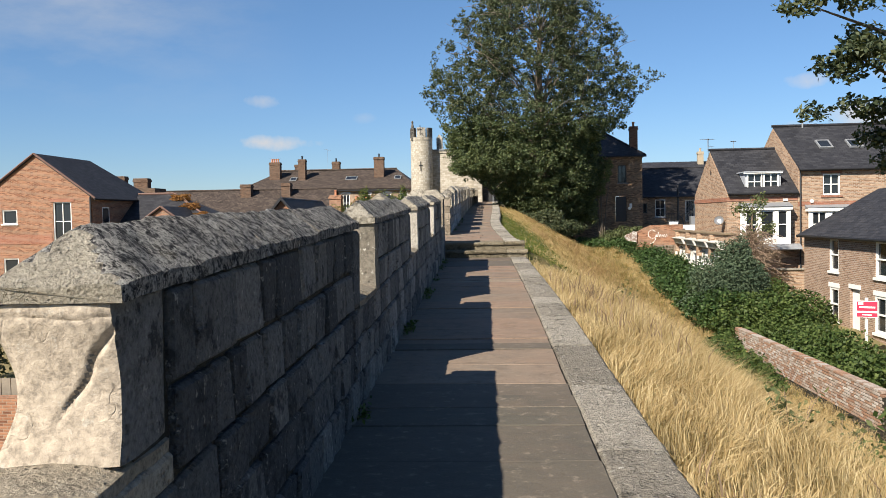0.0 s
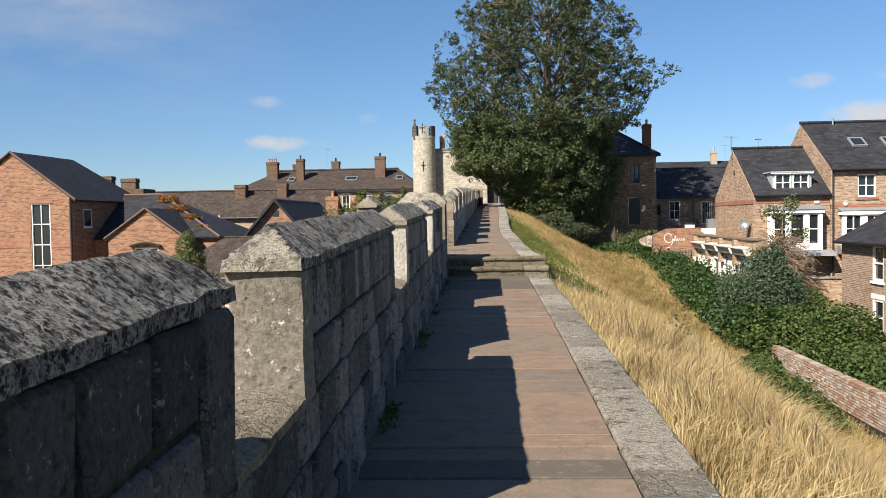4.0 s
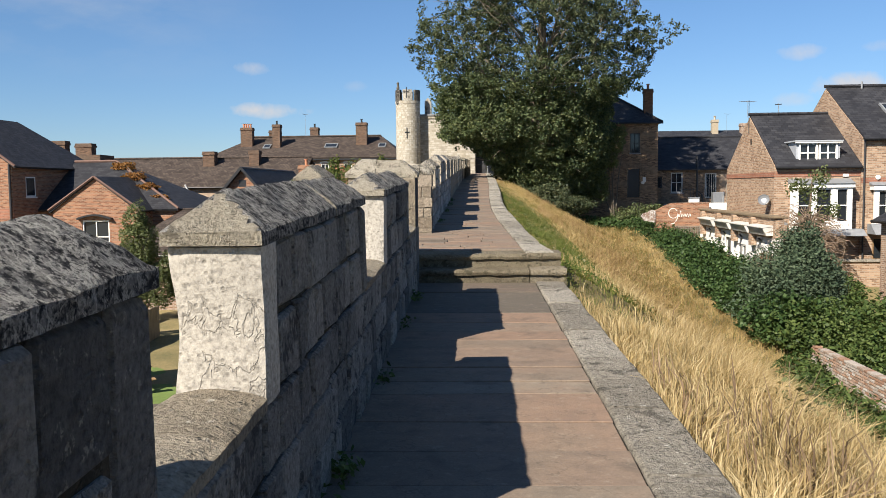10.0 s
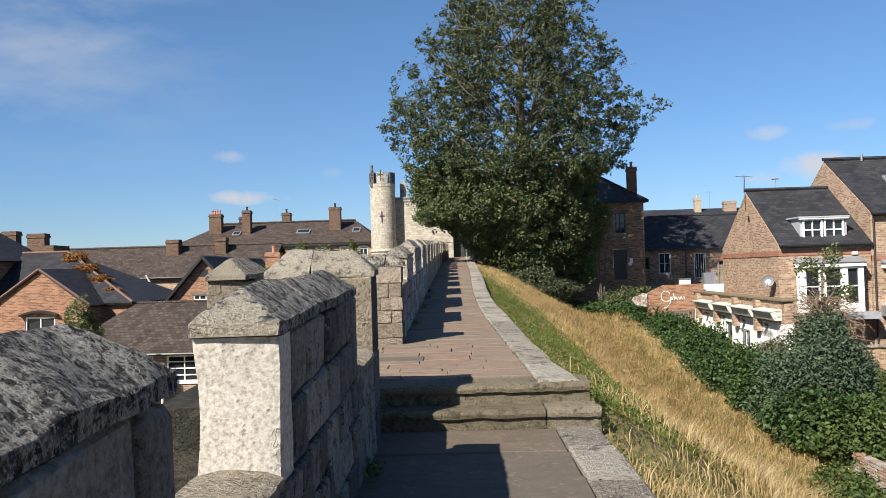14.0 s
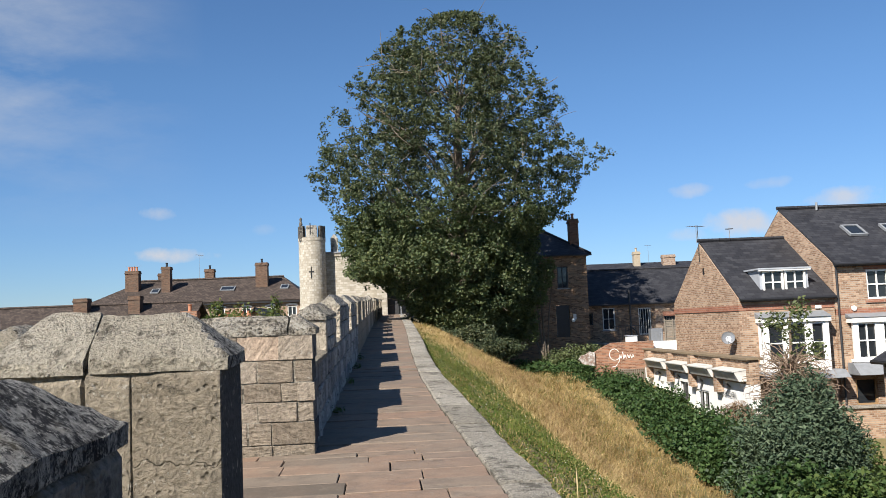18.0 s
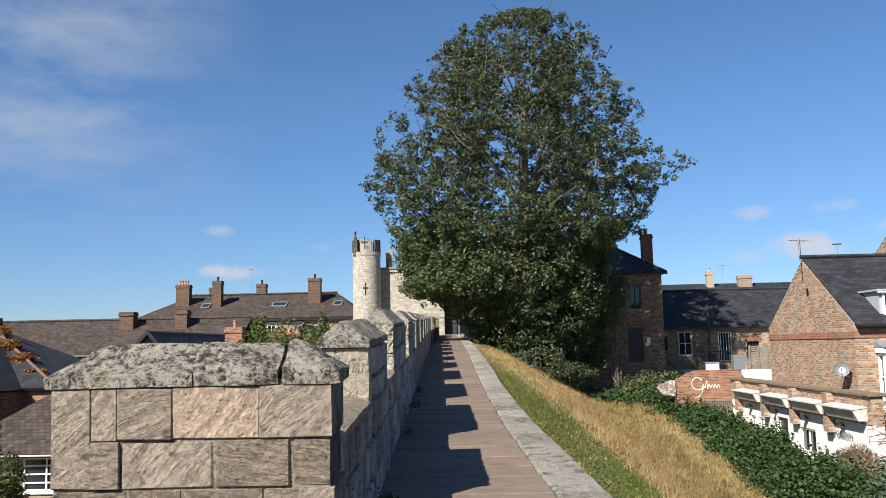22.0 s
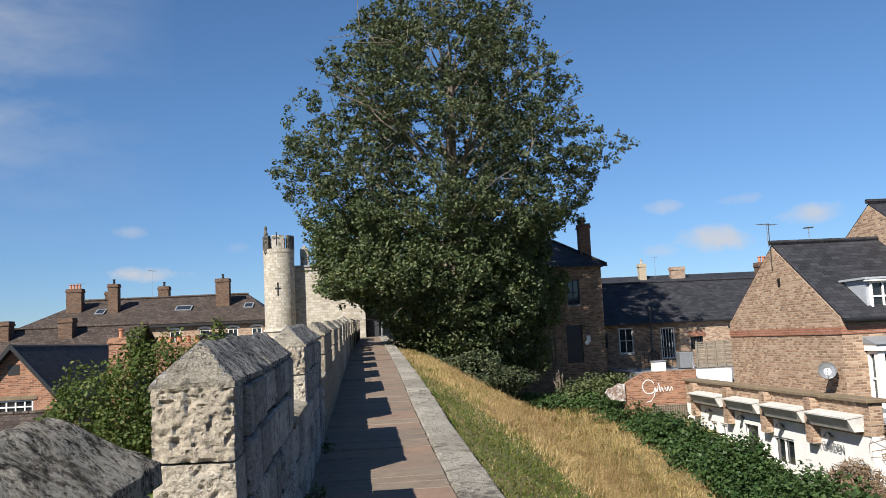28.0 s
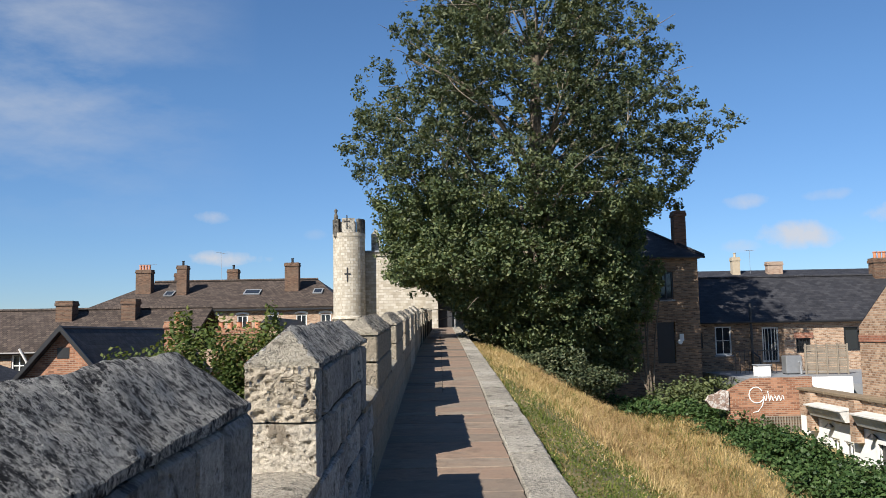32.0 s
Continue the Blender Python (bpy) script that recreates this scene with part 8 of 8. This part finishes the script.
grass("brown_grass", "matted brown grass among the straw", 9, 52000, 4, 62, 1.6, 7.8, 0.55, 0.006, BROWN_GRASS, 0.4, 1.3, keep=lambda d, y, r: ~in_green(d, y) & (np.sin(y * 1.1 + 1.7 * d) + np.sin(d * 2.3 - y * 0.5) + 0.45 * (d - 3.4) > 0.1))
grass("green_undergrowth", "green grass and weeds showing through the straw", 6, 70000, -4, 64, 0.4, 8.4, 0.42, 0.007, TURF, 0.5, keep=lambda d, y, r: (d > 5.6 + 0.8 * np.sin(y * 0.8)) | (np.sin(y * 0.9 + d * 1.3) * np.sin(d * 2.1 - y * 0.37) > 0.4))


def clover():
    rng = np.random.default_rng(8)
    n = 260
    y = rng.uniform(19.5, 44, n)
    d = rng.uniform(0.1, 2.2, n)
    p = []
    for a, b in zip(y, d):
        xl = kerb_out(a) + b
        x = xl - 0.0265 * a
        p.append((x, a, ground_z(x, a) + 0.1))
    ob = new("clover_flowers", leaf_mesh("clover_flowers", np.array(p), 0.011, PETAL, rng, 1.0, 0))
    tagged(ob, "tiny white clover flowers in the turf", "flowers", kind="stuff")


clover()


def clover_leaves():
    rng = np.random.default_rng(18)
    n = 46000
    y = 17.2 + 36 * rng.uniform(0, 1, n) ** 1.6
    d = rng.uniform(0.03, 3.4, n)
    k = in_green(d, y)
    y, d = y[k], d[k]
    p = []
    for a, b in zip(y, d):
        x = kerb_out(a) + b - 0.0265 * a
        p.append((x, a, ground_z(x, a) + 0.05 + 0.05 * noise.noise((x * 3, a * 3, 1.0))))
    p = np.array(p) + rng.normal(size=(len(y), 3)) * np.array([0, 0, 0.025])
    ob = new("clover_leaves", leaf_mesh("clover_leaves", p, 0.019, GRASS, rng, 1.2, 0))
    tagged(ob, "low clover leaves and weeds among the turf", "weeds", kind="stuff")


clover_leaves()


def dock_weeds():
    rng = np.random.default_rng(14)
    for x, y in ((2.4, 7.4), (3.4, 9.0), (2.0, 15.4)):
        z = ground_height(x, y)
        t = thing("weed_plant", Matrix.Translation((x, y, z)), "dark branching weed among the dry grass", "weed", "weeds in the grass")
        s, pts = Shape(), []
        for i in range(9):
            e = Vector((rng.uniform(-0.3, 0.3), rng.uniform(-0.3, 0.3), rng.uniform(0.45, 0.75)))
            s.tube([(0, 0, -0.05), e * 0.5 + Vector((0, 0, 0.06)), e], [0.006, 0.005, 0.002], 4)
            for f in (0.5, 0.65, 0.8, 0.95):
                pts.append(np.array(e * f) + rng.normal(size=(4, 3)) * 0.04)
        part("stems", s, DEAD_TWIG, t)
        part("leaves", leaf_mesh("leaves", np.concatenate(pts), 0.045, LEAF_OLIVE, rng, 1.6), None, t)


dock_weeds()


def outer_tree():
    """Tree in the garden outside the wall, its crown just reaching into view at the start."""
    rng = np.random.default_rng(19)
    t = thing("garden_tree", Matrix.Translation((-19.6, 26.4, -5.0)), "dark shaded garden tree outside the wall", "tree")
    s = Shape()
    limb(s, rng, (0, 0, -0.5), (0.1, 0, 4.0), 0.25, 0.14, 0.04, 9)
    part("trunk", s, BARK, t)
    pts = []
    for q in ((3.1, -0.5, 3.6), (2.6, 0.5, 4.4), (2.6, 0.2, 2.6), (2.4, -0.6, 1.9), (2.0, 0.4, 3.4), (1.6, -0.4, 5.2), (2.2, 1.0, 3.2), (-1.8, 1.2, 5.5), (0.5, -2.2, 5.2), (0.3, 2.0, 5.6), (-2.2, -1.0, 4.6), (0, 0, 6.6)):
        s = Shape()
        limb(s, rng, (0.1, 0, 3.0), q, 0.09, 0.015, 0.08, 6)
        part("limb", s, BARK, t)
        for _ in range(4):
            pts.append(clump_points(rng, tuple(np.array(q) * 0.92 + rng.normal(size=3) * 0.35), (0.85, 0.85, 0.6), 330, 0.1)[0])
    part("crown", leaf_mesh("crown", np.concatenate(pts), 0.09, LEAF_TREE, rng, 1.8, 0.3), None, t)


outer_tree()

bush("dead_creeper", "brown dead creeper heaped by the white annex", (10.9, 45.6, -2.6), [(0, 0, 0.7, 0.9, 1.2, 0.6), (0.2, -1.4, 0.5, 0.9, 1.0, 0.55), (0.3, 0.6, 1.0, 0.5, 0.6, 0.4)], 5200, 0.03, LEAF_DEAD, seed=35, stems=30, long=7.0)
bush("garden_shrub", "dark leafy shrub against the pub garden fence", (-15.3, 32.9, -4.6), [(0, 0, 0.9, 0.9, 0.8, 0.9), (-0.8, 0.4, 1.4, 0.9, 0.8, 0.9), (0.5, 0.6, 1.6, 0.7, 0.7, 0.6)], 6000, 0.085, LEAF_SHRUB, seed=46)


# ---------------------------------------------------------------- gardens and small things
def garden_wall():
    """Old whitewashed brick wall at the foot of the bank."""
    a, b = Vector((8.9, 33.6, -3.84)), Vector((8.45, 19.5, -3.48))
    d = b - a
    m = Matrix.Translation(a) @ Matrix.Rotation(math.atan2(d.y, d.x), 4, "Z") @ Matrix.Rotation(-math.atan2(d.z, math.hypot(d.x, d.y)), 4, "Y")
    t = thing("garden_wall", m, "old garden wall of flaking whitewashed bricks", "wall")
    s = Shape()
    s.box(0, d.length, -0.1, 0.1, -0.7, 0.8)
    part("mortar_core", s, MORTAR, t)
    r = random.Random(4)
    me = []
    for mat in (BRICK_PALE, BRICK_WASHED, BRICK_WORN):
        q = Shape()
        q.soft(-0.1, 0.1, -0.118, 0.118, -0.03, 0.03, 0.006)
        me.append(q.mesh("brick", mat))
    joined = [Shape(), Shape(), Shape()]
    n_row, count = 12, 0
    for row in range(n_row):
        z = 0.06 + row * 0.075
        x = 0.11 * (row % 2)
        while x < d.length - 0.1:
            top = 0.98 - 0.025 * (1 + math.sin(x * 1.3)) - (0.08 if r.random() < 0.04 else 0)
            if z < top:
                if row >= 5 and 0.2 < x < 13.8 and count < 295:
                    ob = part("brick", me[r.randrange(3)], None, t)
                    ob.location = (x, r.uniform(-0.006, 0.006), z)
                    ob.rotation_euler = (r.uniform(-0.02, 0.02), 0, r.uniform(-0.02, 0.02))
                    count += 1
                else:
                    joined[r.randrange(3)].soft(x - 0.1, x + 0.1, -0.115, 0.115, z - 0.03, z + 0.03, 0.006)
            x += 0.222
    for q, mat in zip(joined, (BRICK_PALE, BRICK_WORN, BRICK_WASHED)):
        tagged(part("brickwork", q, mat, t), kind="stuff")


BRICK_PALE = stone("flaking_whitewashed_brick", ((0.25, 0.17, 0.125), (0.35, 0.285, 0.235), (0.46, 0.42, 0.375)), (0.25, 0.14, 0.095), 0.34, 1.5, spread=0.15)
BRICK_WASHED = stone("whitewashed_brick", ((0.33, 0.28, 0.235), (0.42, 0.38, 0.34), (0.52, 0.49, 0.45)), (0.3, 0.19, 0.14), 0.3, 1.5, spread=0.15)
BRICK_WORN = stone("worn_orange_brick", ((0.26, 0.14, 0.09), (0.36, 0.23, 0.16), (0.44, 0.33, 0.26)), (0.14, 0.08, 0.06), 0.3, 1.5, spread=0.15)
garden_wall()


def back_wall():
    h = building("yard_wall", "low weathered brick yard wall below the houses", 14, 45.5, -3.3, "wall")
    s = Shape()
    s.box(13.2, 18.6, 45.5, 45.8, -3.4, -1.55)
    piece("brickwork", s, BRICK_BUFF, h)
    s = Shape()
    for p, q in lengths(13.1, 18.6, 0.5, 0.8):
        s.soft(p + 0.01, q - 0.01, 45.42, 45.88, -1.55, -1.46, 0.015)
    piece("coping", s, KERB, h)


back_wall()


def garden_seat():
    t = thing("garden_bench", pose(-13.1, 31.6, -4.2, 0, 0, 14), "pale slatted wooden garden bench on a lawn", "bench")
    for x in (-0.72, 0.72):
        for y, h in ((-0.22, 0.42), (0.22, 0.88)):
            s = Shape()
            s.soft(x - 0.035, x + 0.035, y - 0.035, y + 0.035, 0, h, 0.006)
            part("leg", s, TIMBER, t)
        s = Shape()
        s.soft(x - 0.035, x + 0.035, -0.28, 0.24, 0.6, 0.65, 0.008)
        part("arm", s, TIMBER, t)
    for i in range(4):
        s = Shape()
        s.soft(-0.75, 0.75, -0.26 + i * 0.12, -0.16 + i * 0.12, 0.42, 0.45, 0.005)
        part("seat_slat", s, TIMBER, t)
    for i in range(13):
        s = Shape()
        a = -0.66 + i * 0.11
        s.soft(a - 0.025, a + 0.025, 0.2, 0.225, 0.5, 0.84, 0.004)
        part("back_slat", s, TIMBER, t)
    s = Shape()
    s.soft(-0.75, 0.75, 0.18, 0.24, 0.84, 0.92, 0.008)
    part("top_rail", s, TIMBER, t)


garden_seat()


def picnic_table():
    t = thing("picnic_table", pose(-11.7, 32.6, -4.2, 0, 0, 35), "brown wooden picnic table with fixed benches", "table")
    for i in range(6):
        s = Shape()
        s.soft(-0.95, 0.95, -0.36 + i * 0.12, -0.25 + i * 0.12, 0.72, 0.755, 0.005)
        part("top_board", s, TIMBER, t)
    for y in (-0.75, 0.75):
        s = Shape()
        s.soft(-0.95, 0.95, y - 0.13, y + 0.13, 0.43, 0.465, 0.006)
        part("bench_board", s, TIMBER, t)
    for x in (-0.65, 0.65):
        s = Shape()
        s.soft(x - 0.03, x + 0.03, -0.85, 0.85, 0.34, 0.43, 0.005)
        part("cross_bearer", s, TIMBER, t)
        for sg in (-1, 1):
            s = Shape()
            s.poly([(x - 0.035, sg * 0.78, 0), (x + 0.035, sg * 0.78, 0), (x + 0.035, sg * 0.66, 0), (x - 0.035, sg * 0.66, 0), (x - 0.035, sg * 0.32, 0.72), (x + 0.035, sg * 0.32, 0.72), (x + 0.035, sg * 0.2, 0.72), (x - 0.035, sg * 0.2, 0.72)],
                   [(0, 1, 2, 3), (4, 7, 6, 5), (0, 4, 5, 1), (1, 5, 6, 2), (2, 6, 7, 3), (3, 7, 4, 0)])
            part("leg", s, TIMBER, t)


picnic_table()


def parasol():
    t = thing("garden_parasol", Matrix.Translation((-12.1, 32.7, -4.2)), "open grey-white canvas parasol over the picnic table", "parasol")
    s = Shape()
    s.tube([(0, 0, 0), (0, 0, 2.35)], 0.025, 8)
    part("pole", s, TIMBER, t)
    s = Shape()
    n = 8
    pts = [(0, 0, 2.4)]
    for r, z in ((0.75, 2.22), (1.35, 1.98), (1.37, 1.86)):
        pts += [(r * math.cos(math.tau * i / n), r * math.sin(math.tau * i / n), z) for i in range(n)]
    f = [(0, 1 + i, 1 + (i + 1) % n) for i in range(n)]
    for k in (0, 1):
        f += [(1 + k * n + i, 1 + (k + 1) * n + i, 1 + (k + 1) * n + (i + 1) % n, 1 + k * n + (i + 1) % n) for i in range(n)]
    k = len(pts)
    s.poly(pts + [(x * 0.985, y * 0.985, z - 0.02) for x, y, z in pts], f + [tuple(i + k for i in reversed(q)) for q in f])
    part("canopy", s, CANVAS, t)
    for i in range(n):
        s = Shape()
        a = math.tau * i / n
        s.tube([(0, 0, 2.34), (1.3 * math.cos(a), 1.3 * math.sin(a), 1.96)], 0.01, 4)
        part("rib", s, TIMBER, t)
    s = Shape()
    s.lathe([(0.25, 0), (0.25, 0.06), (0.05, 0.1), (0.04, 0.3)], 14)
    part("foot", s, IRON, t)


parasol()


def board_fence(name, label, a, b, z0, z1, boards, mat=WOOD):
    t = building(name, label, a[0], a[1], z0, "fence")
    A, B = Vector((*a, 0)), Vector((*b, 0))
    d = (B - A).normalized()
    yaw = math.degrees(math.atan2(d.y, d.x))
    r = random.Random(6)
    w = (B - A).length / boards
    for i in range(boards):
        s = Shape()
        m = Matrix.Translation(A + d * (w * (i + 0.5))) @ Matrix.Rotation(radians(yaw), 4, "Z")
        s.box(-w * 0.47, w * 0.47, -0.012 + 0.01 * (i % 2), 0.012 + 0.01 * (i % 2), z0, z1 + r.uniform(-0.02, 0.02), m)
        piece("board", s, mat, t)
    for z in (z0 + 0.2, z1 - 0.2):
        s = Shape()
        m = Matrix.Translation(A) @ Matrix.Rotation(radians(yaw), 4, "Z")
        s.box(0, (B - A).length, 0.02, 0.06, z - 0.04, z + 0.04, m)
        piece("rail", s, mat, t)


board_fence("retaining_boards", "dark weathered boards edging the raised lawn", (-17.5, 30.3), (-8.0, 31.2), -4.85, -4.12, 60, DARK_BOARD)
board_fence("garden_fence", "grey close-boarded garden fence", (-13.9, 31.0), (-14.2, 42.0), -4.3, -2.9, 70)


def dark_garden_wall():
    h = building("shaded_brick_wall", "long dark brick boundary wall in shade", -17.4, 40, -4.3, "wall")
    m = Matrix.Translation((-17.2, 31.0, 0)) @ Matrix.Rotation(radians(92), 4, "Z")
    s = Shape()
    s.box(0, 13, 0, 0.3, -5.6, -1.45, m)
    piece("brickwork", s, BRICK_DARK, h)
    s = Shape()
    s.soft(-0.05, 13.05, -0.06, 0.36, -1.45, -1.36, 0.02, m)
    piece("coping", s, LEAD, h)
    h = building("round_sign", "round blue and white sign on the dark wall", -17.1, 38.0, -1.9, "sign")
    s = Shape()
    q = pose(-17.3, 38.0, -1.95, 90, 0, 60)
    s.lathe([(0.36, 0), (0.38, 0.02), (0.36, 0.04)], 24, q)
    ob = piece("disc", s, GREY_METAL, h)
    s = Shape()
    s.box(-0.2, 0.2, -0.04, 0.04, 0.04, 0.06, q)
    part("white_bar", s, WHITE, ob)
    h = building("retaining_wall", "shaded brick retaining wall below the boarded lawn edge", -12.7, 30.8, -6.0, "wall")
    m = Matrix.Translation((-17.5, 30.36, 0)) @ Matrix.Rotation(math.atan2(0.9, 9.5), 4, "Z")
    s = Shape()
    s.box(0, 9.54, 0, 0.3, -6.2, -4.85, m)
    piece("brickwork", s, BRICK_DARK, h)
    h = building("lawn", "mown green lawn of the pub garden", -10.8, 34, -4.2, "lawn")
    s = Shape()
    s.soft(-13.8, -8.0, 31.3, 37.0, -4.4, -4.19, 0.02)
    piece("turf", s, LAWN, h)
    h = building("old_brick_wall", "old orange brick garden wall with boards behind it", -12.8, 20, -5.5, "wall")
    s = Shape()
    s.box(-14.8, -11.3, 20.0, 20.35, -5.7, -2.75)
    piece("brickwork", s, BRICK_RED, h)
    for i in range(14):
        s = Shape()
        s.box(-14.8 + i * 0.25, -14.57 + i * 0.25, 20.5, 20.53, -5.6, -2.35)
        piece("board", s, WOOD, h)


dark_garden_wall()


def swing_frame():
    t = thing("metal_garden_frame", pose(-13.6, 44.6, -4.2, 0, 0, 10), "white tubular metal garden frame", "frame")
    for x in (-0.6, 0.7):
        s = Shape()
        s.tube([(x, -0.3, 0), (x, 0, 1.7)], 0.035, 6)
        part("leg", s, WHITE, t)
        s = Shape()
        s.tube([(x, 0.5, 0), (x, 0, 1.7)], 0.035, 6)
        part("leg", s, WHITE, t)
    s = Shape()
    s.tube([(-0.75, 0, 1.7), (1.2, 0, 1.7)], 0.04, 6)
    part("top_bar", s, WHITE, t)
    s = Shape()
    s.tube([(0.0, 0.1, 0.25), (0.0, 0.1, 1.0), (0.9, 0.1, 1.0), (0.9, 0.1, 0.25)], 0.03, 6)
    part("seat_frame", s, WHITE, t)


swing_frame()
